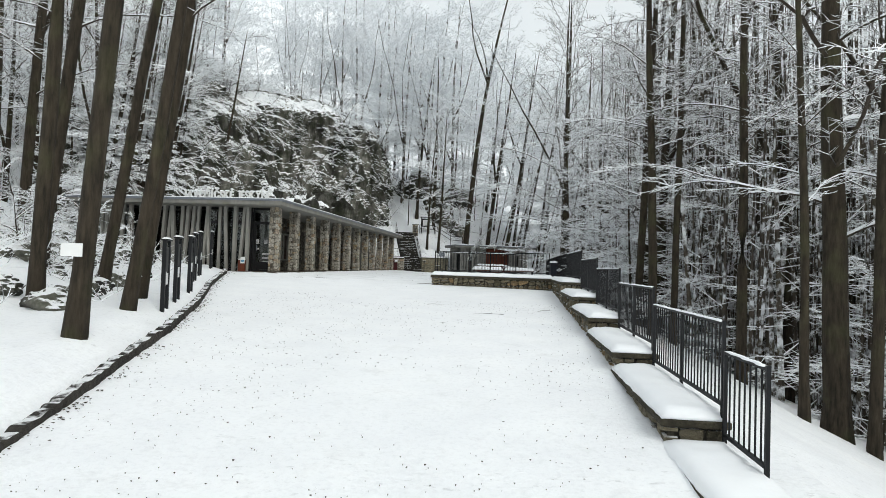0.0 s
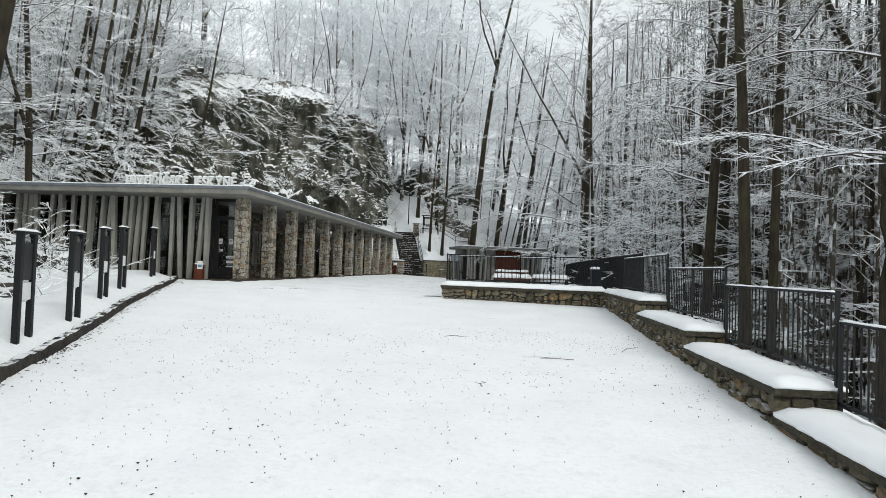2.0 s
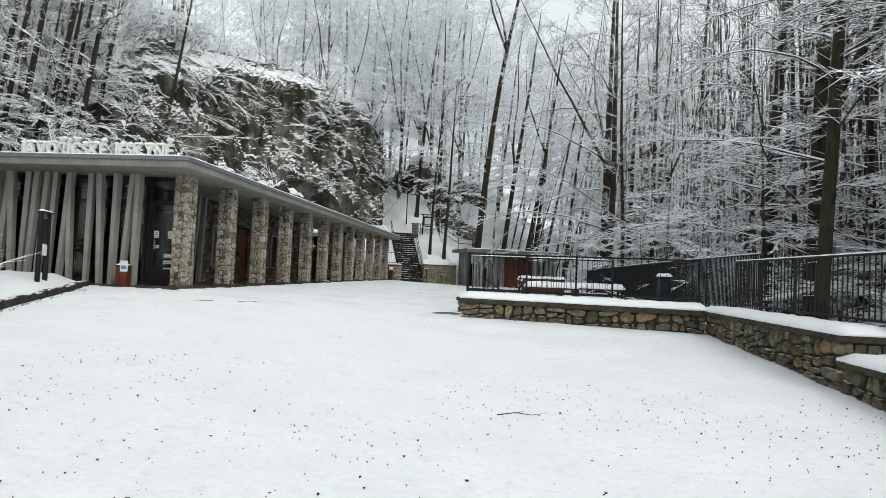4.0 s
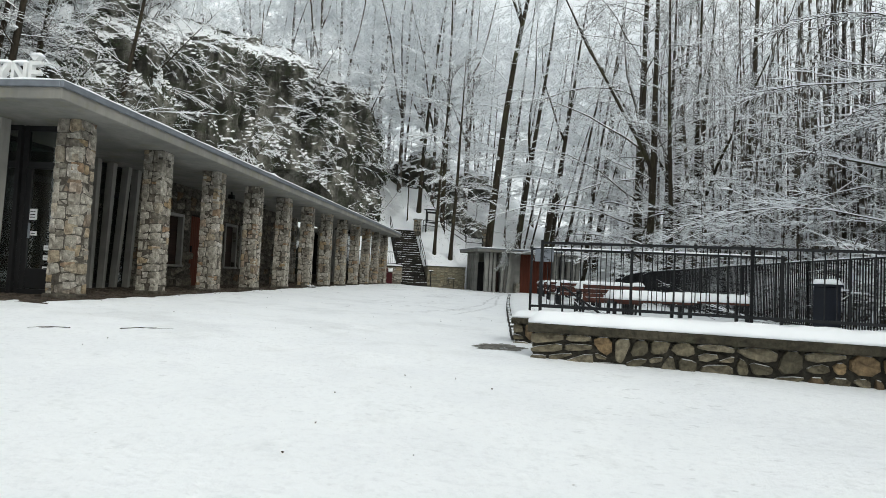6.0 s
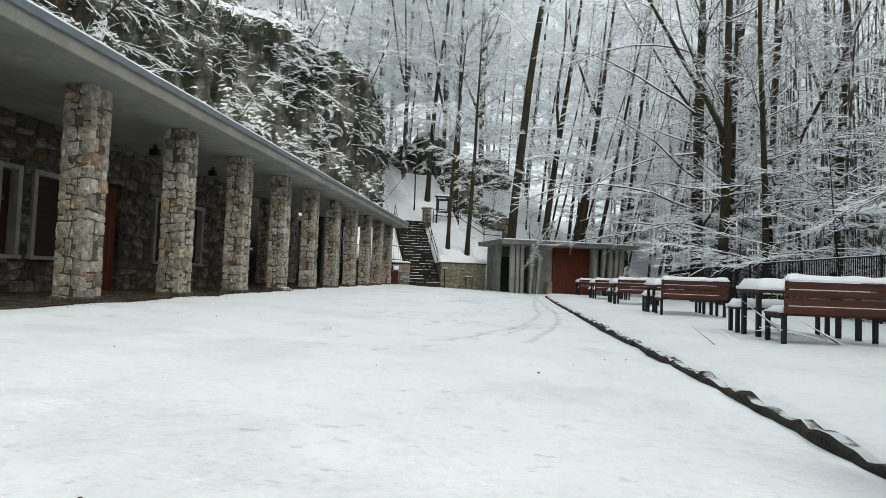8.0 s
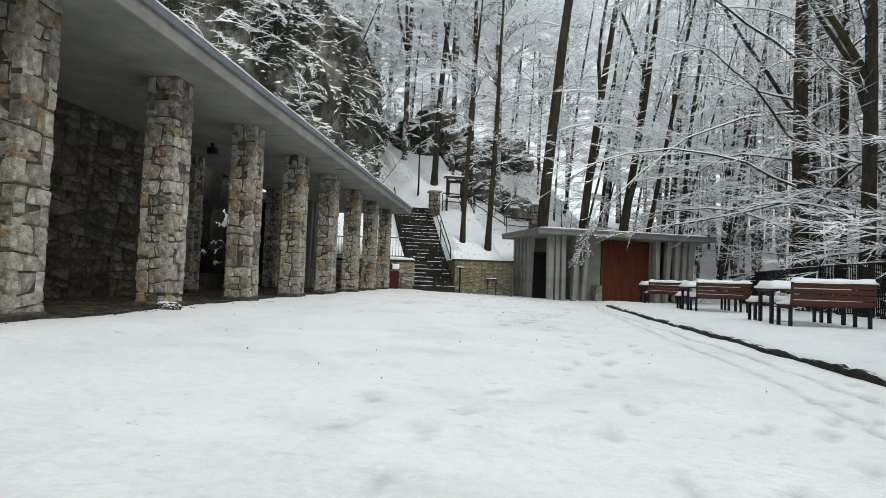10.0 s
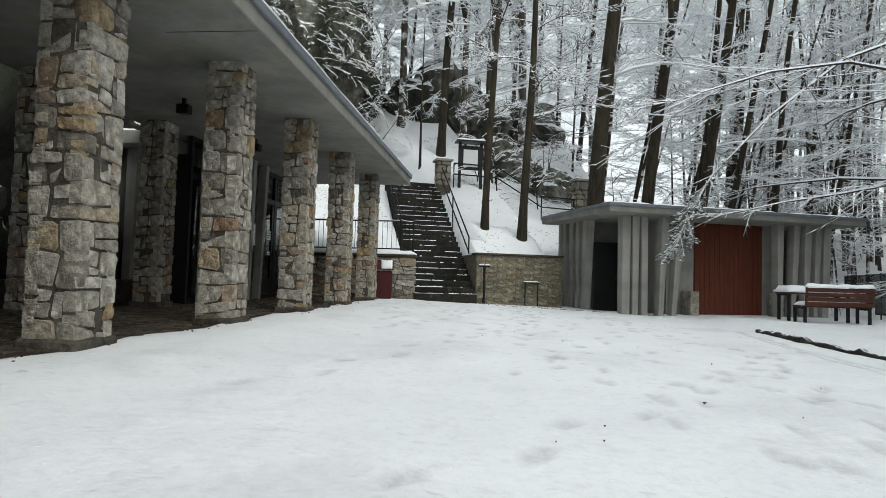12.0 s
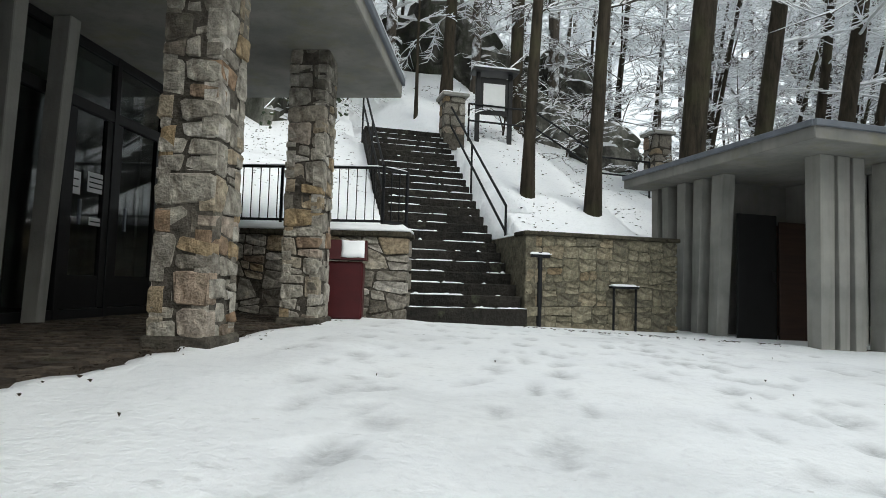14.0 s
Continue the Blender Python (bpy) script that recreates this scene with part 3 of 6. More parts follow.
def make_roof():
    t = thing("pavilion_roof", "flat concrete roof slab with pale soffit and snow on top", "roof", kind="structure")
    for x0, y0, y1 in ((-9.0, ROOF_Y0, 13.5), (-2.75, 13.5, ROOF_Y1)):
        part("slab", box(x0, ROOF_X, y0, y1 - 0.002, SOFFIT, SOFFIT + 0.19, 0.012), SHADED_PLASTER, t)
    part("flashing", box(ROOF_X - 0.02, ROOF_X + 0.035, ROOF_Y0 - 0.03, ROOF_Y1 + 0.03, SOFFIT + 0.16, SOFFIT + 0.25, 0.008), ZINC, t, "grey zinc roof edge")
    part("flashing", box(-9.0, ROOF_X - 0.022, ROOF_Y0 - 0.035, ROOF_Y0 + 0.02, SOFFIT + 0.16, SOFFIT + 0.25, 0.008), ZINC, t, "grey zinc roof edge")
    part("snow_cover", lump(-8.9, ROOF_X - 0.03, ROOF_Y0 + 0.03, 13.5, SOFFIT + 0.192, SOFFIT + 0.31, 3, 0.3), CAP, t, "fresh snow")
    part("snow_cover", lump(-2.7, ROOF_X - 0.03, 13.52, ROOF_Y1, SOFFIT + 0.192, SOFFIT + 0.31, 4, 0.3), CAP, t, "fresh snow")
    part("snow_line", lump(ROOF_X - 0.02, ROOF_X + 0.038, ROOF_Y0 - 0.03, ROOF_Y1, SOFFIT + 0.25, SOFFIT + 0.285, 31, 0.25, 0.012), CAP, t, "fresh snow")
    part("snow_line", lump(-8.9, ROOF_X - 0.03, ROOF_Y0 - 0.037, ROOF_Y0 + 0.02, SOFFIT + 0.25, SOFFIT + 0.285, 32, 0.2, 0.012), CAP, t, "fresh snow")
    part("joint", box(-0.4, ROOF_X - 0.03, 16.5, 16.506, SOFFIT - 0.004, SOFFIT + 0.002), DARK, t)


def make_pillar(seed):
    rng = random.Random(seed)
    p = thing("stone_pillar", "square pillar of rough grey-brown stone blocks", "pillar", group="pillars of the portico")
    w = PILLAR_W / 2
    part("core", box(-w + 0.012, w - 0.012, -w + 0.012, w - 0.012, -0.1, SOFFIT), PILLAR_JOINT, p)
    rough = box(-w - 0.03, w + 0.03, -w - 0.03, w + 0.03, -0.12, 0.075, 0.02)
    bmesh.ops.subdivide_edges(rough, edges=rough.edges[:], cuts=3, use_grid_fill=True)
    for v in rough.verts:
        v.co += Vector((1, 1, 0.5)) * 0.018 * noise.noise(v.co * 9 + Vector((seed, 0, 0)))
    part("plinth", rough, MORTAR, p, "low dark stone plinth")
    for turn in (0, 90, 180, 270):
        stone_face(PILLAR_STONE, rng, p, -w, w, -0.09, SOFFIT, -w, 0.1, (0.2, 0.17), (), turn)
    return p


def fin_mesh(w0, w1, deep, h, lean):
    bm = bmesh.new()
    v = []
    for z, w, dx in ((0, w0, 0), (h, w1, lean)):
        v.append([bm.verts.new((dx + sx * w / 2, sy * deep / 2 * (1 if z == 0 else 1.12), z)) for sx, sy in ((-1, -1), (1, -1), (1, 1), (-1, 1))])
    for k in range(4):
        bm.faces.new((v[0][k], v[0][(k + 1) % 4], v[1][(k + 1) % 4], v[1][k]))
    bm.faces.new(v[1])
    bm.faces.new(v[0][::-1])
    bmesh.ops.bevel(bm, geom=bm.edges[:], offset=0.008, segments=1, affect="EDGES")
    return bm


def fin(m, h, lean, w0=0.15, w1=0.19, deep=0.22, group="concrete fins of the pavilion"):
    ob = part("concrete_fin", fin_mesh(w0, w1, deep, h, lean), CONCRETE)
    ob.matrix_world = m
    return tagged(ob, "tapered grey concrete fin leaning under the roof", "fin", group)


make_roof()
shapes = [make_pillar(300 + k) for k in range(4)]
for i in range(12):
    m = pose(-PILLAR_W / 2, i * PITCH - PILLAR_W / 2, 0, 0, 0, 90 * ((i * 7) // 4 % 4))
    if i < 4:
        shapes[i].matrix_world = m
    else:
        copy_thing(shapes[i % 4], m)
for i in (7, 8, 9):
    copy_thing(shapes[i % 4], pose(-2.4, i * PITCH - 0.1, 0, 0, 0, 90))

tagged(part("portico_floor", box(-9.0, 0.42, -1.29, 25.3, -0.16, 0.0, 0.01), PAVING), "wet dark stone paving under the portico", "paving", kind="structure")

# front row of fins, beside the glass entrance
rng = random.Random(41)
x = -1.36
while x > -8.6:
    fin(pose(x, -0.3 + rng.uniform(-0.05, 0.05), -0.02, 0, 0, rng.uniform(-14, 14)), SOFFIT + 0.02, rng.choice((-0.12, 0.02, 0.1, 0.16, 0.2)), rng.uniform(0.09, 0.12), rng.uniform(0.12, 0.16), 0.15)
    x -= rng.choice((0.24, 0.28, 0.33, 0.38))
# fins between the first pillars and at the far end
for yy, lean in ((2.85, 0.0), (3.25, 0.10), (3.65, 0.22), (4.1, 0.13)):
    fin(pose(-2.1, yy, 0, 0, 0, 90), SOFFIT, lean, 0.09, 0.13, 0.15)
for yy, lean in ((20.75, 0.05), (21.15, 0.12), (21.55, -0.05), (22.0, 0.14), (22.45, 0.06), (22.95, 0.16)):
    fin(pose(-2.2, yy, 0, 0, 0, 90), SOFFIT, lean, 0.1, 0.14, 0.15)


def make_inner_wall():
    """Rubble wall with windows and a red door, facing the portico. Its own x runs along the wall, -y towards the forecourt."""
    m = pose(-2.2, 0, 0, 0, 0, 90)
    w = thing("wall_inner", "rubble stone wall with framed windows under the roof", "wall", m, kind="structure")
    wins = [(5.05, 5.5), (5.72, 6.55), (8.95, 9.82), (10.06, 10.98)]
    holes = [(a, b, 0.58, 1.94) for a, b in wins] + [(7.0, 7.9, 0, 2.0)]
    cuts = sorted({4.35, 13.35, *[v for h in holes for v in h[:2]]})
    for a, b in zip(cuts, cuts[1:]):
        over = [h for h in holes if h[0] <= (a + b) / 2 <= h[1]]
        spans = [(0, SOFFIT)] if not over else [(0, over[0][2]), (over[0][3], SOFFIT)]
        for z0, z1 in spans:
            if z1 - z0 > 0.02:
                part("backing", box(a, b, 0.03, 0.40, z0, z1), MORTAR, w)
    stone_face(SHADED_WALL_STONE, random.Random(77), w, 4.35, 13.35, 0.0, SOFFIT, 0.0, 0.11, (0.29, 0.19), holes)
    for a, b in wins:
        v = tagged(thing("window", "timber-shuttered window in a pale concrete surround", "window", m), group="windows of the pavilion")
        for n_, x0, x1, z0, z1 in (("jamb", a, a + 0.08, 0.58, 1.94), ("jamb", b - 0.08, b, 0.58, 1.94), ("lintel", a + 0.08, b - 0.08, 1.86, 1.94), ("sill", a - 0.03, b + 0.03, 0.52, 0.58)):
            part(n_, box(x0, x1, -0.03 if n_ != "sill" else -0.06, 0.2, z0, z1, 0.006), CONCRETE, v)
        # opaque board in place of glass; its dark brown paints the dim room behind
        part("shutter", box(a + 0.08, b - 0.08, 0.12, 0.16, 0.58, 1.86), CLOSET, v, "dark brown shutter")
    d = thing("door", "red-brown boarded door in the stone wall", "door", m)
    part("leaf", box(7.05, 7.85, 0.10, 0.15, 0.0, 1.96), RED, d)
    for k in range(8):
        part("board", box(7.055 + k * 0.1, 7.147 + k * 0.1, 0.085, 0.10, 0.01, 1.95, 0.004), RED, d)
    part("handle", box(7.12, 7.15, 0.04, 0.085, 0.95, 1.12, 0.004), DARK, d, "dark metal handle")


make_inner_wall()
tagged(part("wall_return", box(-2.62, -2.24, 13.1, 13.48, 0, SOFFIT), MORTAR), "end of the rubble wall", "wall", kind="structure")
ret = thing("wall_court", "rubble wall turning into the court", "wall", pose(-2.3, 13.36, 0, 0, 0, 180), kind="structure")
part("backing", box(0.0, 6.6, 0.05, 0.3, 0, SOFFIT), MORTAR, ret)
stone_face(SHADED_WALL_STONE, random.Random(78), ret, 0.0, 1.2, 0.0, SOFFIT, 0.02, 0.08, (0.29, 0.2))
# near-black colour of these two walls stands in for the unlit interior
tagged(part("wall_back", box(-9.0, -8.7, -0.2, 13.3, 0, SOFFIT), JOINT_AND_GLOOM), "back wall of the pavilion", "wall", kind="structure")
tagged(part("wall_side", box(-8.7, -2.62, 2.3, 2.5, 0, SOFFIT), JOINT_AND_GLOOM), "dim wall behind the glass entrance", "wall", kind="structure")


def glass_front(name, m, length, doors, papers, label):
    """A glazed steel front: its own x runs along it, -y outwards."""
    t = thing(name, label, "glass door", m)
    posts = sorted({0.0, length, *[v for d in doors for v in d]})
    for v in posts:
        part("post", box(v - 0.035, v + 0.035, -0.04, 0.04, 0, SOFFIT, 0.004), DARK, t)
    for z0, z1 in ((0, 0.09), (2.03, 2.14), (SOFFIT - 0.09, SOFFIT)):
        for a, b in zip(posts, posts[1:]):
            part("rail", box(a + 0.035, b - 0.035, -0.035, 0.035, z0, z1, 0.004), DARK, t)
    for a, b in zip(posts, posts[1:]):
        for z0, z1 in ((0.09, 2.03), (2.14, SOFFIT - 0.09)):
            g = part("pane", box(a + 0.035, b - 0.035, -0.006, 0.006, z0, z1), GLASS, t)
            g.visible_shadow = False
    for a, b in doors:
        leaf = part("door_leaf", box(a + 0.04, a + 0.13, -0.03, 0.03, 0.1, 2.02, 0.004), DARK, t)
        part("stile", box(b - 0.13, b - 0.04, -0.03, 0.03, 0.1, 2.02, 0.004), DARK, leaf)
        part("kick_plate", box(a + 0.13, b - 0.13, -0.02, 0.02, 0.1, 0.42, 0.004), DARK, leaf)
        part("handle", box(a + 0.17, a + 0.2, -0.08, -0.05, 0.9, 1.15, 0.006), ZINC, leaf, "steel door handle")
    for x0, x1, z0, z1, bars in papers:
        p = part("notice", box(x0, x1, -0.012, -0.008, z0, z1), PAPER, t, "white paper notice")
        for k in range(bars):
            zz = z1 - (z1 - z0) * (k + 1) / (bars + 1)
            part("text_line", box(x0 + 0.02, x1 - 0.03, -0.015, -0.0125, zz - 0.008, zz + 0.004), IRON, p)
    return t


glass_front("glass_front", pose(-1.3, 0.15, 0, 0, 0, 0), 0.98, [(0.0, 0.98)], [(0.12, 0.26, 1.2, 1.38, 3), (0.5, 0.64, 1.2, 1.38, 3), (0.16, 0.28, 0.95, 1.02, 1), (0.42, 0.7, 0.72, 0.8, 1), (0.42, 0.7, 0.56, 0.64, 1), (0.42, 0.7, 0.4, 0.46, 1), (0.4, 0.72, 0.16, 0.28, 2)], "dark glazed entrance with paper notices")
glass_front("glass_front", pose(-2.35, 20.5, 0, 0, 0, 90), 4.55, [(2.85, 3.55), (3.55, 4.45)], [(2.95, 3.1, 1.2, 1.42, 2), (3.2, 3.48, 1.25, 1.45, 3), (3.25, 3.46, 0.92, 1.0, 1)], "dark glazed doors of the exit with notices")
glass_front("glass_front", pose(-2.3, 0.2, 0, 0, 0, 90), 4.1, [], [], "dark glazing behind the concrete fins")
glass_front("glass_front", pose(-8.6, 0.12, 0, 0, 0, 0), 7.2, [], [], "dark glazing behind the row of fins")
tagged(part("wall_lobby", box(-2.62, -2.42, 24.98, 25.2, 0, SOFFIT), CONCRETE), "end of the glazed lobby", "wall", kind="structure")
# lobby's inner wall carries the indoor shade in its colour
tagged(part("wall_lobby_back", box(-4.5, -4.3, 20.8, 25.1, 0, 2.48), JOINT_AND_GLOOM), "dim inner wall of the lobby", "wall", kind="structure")
tagged(part("wall_lobby_end", box(-4.3, -2.65, 24.98, 25.18, 0, SOFFIT), CONCRETE), "end wall of the lobby", "wall", kind="structure")
tagged(part("wall_upstand", box(-2.99, -2.76, 20.52, 25.17, 2.4, SOFFIT + 0.17), CONCRETE), "concrete upstand over the lobby", "wall", kind="structure")
wing = thing("court_wing", "low wing across the court with fins and snowy flat roof", "building")
part("roof", box(-9.5, -2.6, 19.95, 20.5, 2.48, 2.69, 0.01), CONCRETE, wing)
part("roof", box(-9.5, -3.0, 20.502, 25.2, 2.48, 2.69, 0.01), CONCRETE, wing)
part("snow_cover", lump(-9.4, -3.03, 20.0, 25.1, 2.69, 2.8, 8, 0.3), CAP, wing, "fresh snow")
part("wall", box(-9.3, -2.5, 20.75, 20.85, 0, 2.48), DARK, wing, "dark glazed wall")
for k in range(14):
    fin(pose(-3.2 - 0.34 * k, 20.35, 0.3, 0, 0, 0), 2.18, (0.03, 0.1, -0.05, 0.13)[k % 4], 0.14, 0.19, group="concrete fins of the wing")
tagged(part("planter_wall", box(-9.0, -3.0, 13.9, 14.15, 0, 0.38), MORTAR), "low wall of the court planting", "wall", kind="structure")
tagged(part("planter_edge", box(-3.0, -2.8, 13.9, 20.5, 0, 0.38, 0.015), MORTAR), "low dark wall edging the court planting", "wall", kind="structure")
tagged(part("planter_soil", box(-9.0, -3.0, 14.15, 20.7, -0.1, 0.31), PAVING), "dark soil of the court planting", "soil", kind="structure")


def boulder(x, y, z, sx, sy, sz, seed, mat, name="boulder", label="dark mossy boulder capped with snow", rough=1.0):
    bm = bmesh.new()
    bmesh.ops.create_icosphere(bm, subdivisions=5 if rough > 1.5 else 4, radius=1.0)
    o = Vector((seed * 3.1, seed * 1.7, 0))
    for v in bm.verts:
        n1 = noise.noise(v.co * 1.3 + o)
        n2 = noise.noise(v.co * 3.7 + o)
        n3 = noise.noise(v.co * 9 + o)
        v.co *= 1 + 0.35 * n1 + 0.18 * n2 + 0.06 * rough * n3 + (0.05 * noise.noise(v.co * 22 + o) if rough > 1.5 else 0)
        v.co = Vector((v.co.x * sx, v.co.y * sy, v.co.z * sz))
    ob = part(name, bm, mat, smooth=rough > 1.5)
    ob.matrix_world = pose(x, y, z)
    return tagged(ob, label, "rock")


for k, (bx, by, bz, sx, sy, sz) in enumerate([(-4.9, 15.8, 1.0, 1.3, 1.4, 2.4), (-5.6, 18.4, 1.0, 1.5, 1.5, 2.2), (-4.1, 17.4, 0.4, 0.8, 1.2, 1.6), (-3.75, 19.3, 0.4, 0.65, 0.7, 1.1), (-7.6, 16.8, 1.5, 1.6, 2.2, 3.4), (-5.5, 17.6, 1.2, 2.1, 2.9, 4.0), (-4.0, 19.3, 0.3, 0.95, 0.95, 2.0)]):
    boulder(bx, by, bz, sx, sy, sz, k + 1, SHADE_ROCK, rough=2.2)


def spotlight(x, y):
    t = thing("spotlight", "small black spotlight under the soffit", "lamp", pose(x, y, SOFFIT), "spotlights of the portico")
    part("bracket", box(-0.02, 0.02, -0.02, 0.02, -0.08, 0.0), DARK, t)
    part("housing", box(-0.08, 0.08, -0.06, 0.07, -0.2, -0.08, 0.012), DARK, t)


for i in (4, 5, 7, 9, 10):
    spotlight(-1.35, i * PITCH - 1.3)


# ---- lettering on the roof edge ----
def make_lettering():
    t = thing("roof_lettering", "white block letters capped with snow on the roof edge", "sign", pose(-3.74, ROOF_Y0 + 0.17, SOFFIT + 0.26))
    text, x = "JAVOŘÍČSKÉ JESKYNĚ", 0.0
    for ch in text:
        if ch == " ":
            x += 0.2
            continue
        cu = bpy.data.curves.new("letter", "FONT")
        cu.body, cu.size, cu.extrude, cu.offset = ch, 0.40, 0.04, 0.012
        ob = new("letter_curve", cu)
        bpy.context.view_layer.update()
        me = bpy.data.meshes.new_from_object(ob.evaluated_get(bpy.context.evaluated_depsgraph_get()))
        bpy.data.objects.remove(ob)
        me.transform(pose(0, 0, 0, 90, 0, 0))
        me.materials.clear()
        me.materials.append(PAPER)
        lo, hi = min(v.co.x for v in me.vertices), max(v.co.x for v in me.vertices)
        top = max(v.co.z for v in me.vertices)
        me.name = "letter"
        lt = new("letter", me)
        lt.parent = t
        lt.location = (x - lo, 0, 0)
        part("snow_cap", lump(x + 0.01, x + (hi - lo) - 0.01, -0.045, 0.045, top - 0.01, top + 0.045, len(t.children), 0.03, 0.01), CAP, t)
        x += hi - lo + 0.035
    t.scale = (3.8 / x, 1, 1)
    part("rail", box(0, x, 0.05, 0.07, 0.04, 0.06), DARK, t)


make_lettering()


# ---- kiosk ----
def make_kiosk():
    k = thing("kiosk", "small flat-roofed concrete kiosk with leaning fins and a red shutter", "kiosk", pose(5.4, 25.43, -0.25, 0, 0, 20))
    roof = part("roof", box(-0.55, 6.65, -0.55, 3.1, 2.36, 2.53, 0.01), SHADED_PLASTER, k)
    part("flashing", box(-0.57, 6.67, -0.585, -0.54, 2.5, 2.57, 0.006), ZINC, roof, "grey zinc roof edge")
    part("flashing", box(-0.585, -0.54, -0.54, 3.1, 2.5, 2.57, 0.006), ZINC, roof, "grey zinc roof edge")
    part("snow_cover", lump(-0.52, 6.6, -0.52, 3.05, 2.532, 2.63, 12, 0.2), CAP, roof, "fresh snow")
    part("red_shutter", box(2.56, 4.6, 0.66, 0.7, 0, 2.36), RED, k, "rust-red boarded shutter")
    for j in range(14):
        part("board", box(2.565 + j * 0.1455, 2.705 + j * 0.1455, 0.64, 0.66, 0.03, 2.34, 0.004), RED, k)
    part("panel", box(1.75, 2.54, 0.66, 0.72, 0, 2.36), CONCRETE, k, "grey panel")
    part("panel", box(4.62, 5.1, 0.66, 0.72, 0, 2.36), CONCRETE, k, "grey panel")
    part("back_wall", box(0.05, 6.1, 2.75, 2.9, 0, 2.36), CONCRETE, k)
    part("side_wall", box(5.95, 6.1, 0.72, 2.75, 0, 2.36), CONCRETE, k)
    part("partition", box(1.6, 1.72, 0.72, 2.75, 0, 2.36), CONCRETE, k)
    part("inner_wall", box(0.3, 1.6, 1.95, 2.02, 0, 2.36), SHADED_PLASTER, k, "pale inner wall")
    inner = part("inner_door", box(0.95, 1.5, 1.9, 1.95, 0, 1.75, 0.006), BROWN, k, "brown inner door")
    part("handle", box(1.0, 1.03, 1.86, 1.9, 0.85, 0.98, 0.004), ZINC, inner)
    gate = part("gate", box(0.12, 0.78, 1.30, 1.34, 0.02, 1.8, 0.006), GATE, k, "dark metal gate")
    part("handle", box(0.69, 0.72, 1.25, 1.30, 0.85, 1.0, 0.004), DARK, gate)
    part("closet_door", box(0.84, 1.42, 1.31, 1.35, 0.02, 1.72, 0.006), CLOSET, k, "dark brown boarded door")
    part("floor", box(0.0, 6.1, 0.1, 2.75, -0.1, 0.03), PAVING, k)
    rr = random.Random(4)

    def kfin(u, v, turn, lean, w0, w1):
        ob = part("fin", fin_mesh(w0, w1, 0.2, 2.36, lean), CONCRETE, k)
        ob.matrix_basis = pose(u, v, 0, 0, 0, turn)

    for u, lean, w0, w1 in ((0.22, 0.0, 0.2, 0.22), (0.47, 0.0, 0.15, 0.19), (0.72, -0.02, 0.16, 0.18), (1.15, 0.12, 0.13, 0.19), (1.5, 0.2, 0.12, 0.2), (4.55, 0.02, 0.15, 0.2), (4.95, 0.14, 0.13, 0.2), (5.35, 0.1, 0.15, 0.22), (5.65, 0.12, 0.13, 0.2), (5.95, 0.1, 0.2, 0.24)):
        kfin(u, 0.1, 0, lean, w0, w1)
    for v, lean, w0, w1 in ((2.96, 0.0, 0.14, 0.16), (2.66, 0.03, 0.14, 0.17), (2.34, -0.06, 0.15, 0.2), (2.0, -0.1, 0.14, 0.2), (1.62, -0.12, 0.18, 0.22)):
        kfin(0.05, v, 90, lean, w0, w1)
    for u in (2.15, 4.75):
        b = part("stone_block", box(u, u + 0.26, 0.25, 0.62, 0, 0.62, 0.02), PILLAR_STONE, k, "rough stone block")


make_kiosk()


# ---- stairs and landing ----
STEPS, RISE, RUN = 23, 0.1535, 0.2017


def make_stairs():
    st = thing("stairs", "steep dark stone stairs dusted with snow", "stairs", pose(0.62, 25.35, 0, 0, 0, 20), kind="structure")
    rr = random.Random(8)
    for i in range(STEPS):
        step = part("step", box(0.0, 1.62, RUN * i, RUN * i + 0.55, RISE * i - 0.35, RISE * (i + 1), 0.012), STEP_STONE, st)
        x = 0.02 + rr.uniform(0, 0.15)
        while x < 1.5:
            w = rr.uniform(0.15, 0.75)
            if rr.random() < 0.8:
                bm = lump(x, min(1.6, x + w), RUN * i + rr.uniform(-0.004, 0.012), RUN * i + rr.uniform(0.045, 0.13), RISE * (i + 1) - 0.004, RISE * (i + 1) + rr.uniform(0.008, 0.022), i + x, 0.03, 0.012)
                part("snow_patch", bm, CAP, step)
            x += w + rr.uniform(0.0, 0.12)
        for _ in range(3):
            x, w, d = rr.uniform(0.03, 1.5), rr.uniform(0.03, 0.09), rr.uniform(0.0, 0.12)
            part("snow_crumb", lump(x, x + w, RUN * i + d, RUN * i + d + 0.05, RISE * (i + 1) - 0.004, RISE * (i + 1) + rr.uniform(0.015, 0.04), 7 * i + x, 0.02, 0.012), CAP, step)
    # short cheek where the retaining wall ends against the steps
    part("cheek_wall", box(1.625, 1.78, 0.12, 1.5, -0.3, 1.14, 0.01), GREEN_JOINT, st)
    part("snow_cap", lump(1.63, 1.775, 0.13, 1.5, 1.14, 1.18, 6, 0.06, 0.015), CAP, st, "fresh snow")


def railing(name, pts, label, height=0.9, rails=(1.0, 0.55), posts=True, r=0.02, parent=None):
    """A handrail through points on its foot line, with posts at them."""
    t = thing(name, label, "railing")
    for f in rails:
        part("rail", tube([(x, y, z + height * f) for x, y, z in pts], r, 8), IRON, t)
    for x, y, z in pts:
        part("post", tube([(x, y, z - 0.15), (x, y, z + height)], r * 0.9, 8), IRON, t)
    return t


def on_stair(u, i):
    """A place on the stairs, u metres across and i steps up."""
    v = RUN * i
    return 0.62 + u * UX - v * UY, 25.35 + u * UY + v * UX, RISE * i


make_stairs()
railing("stair_railing", [on_stair(1.68, 5.0), on_stair(1.68, 13.5), on_stair(1.68, 21.5)], "thin black double handrail beside the stairs", 0.85)
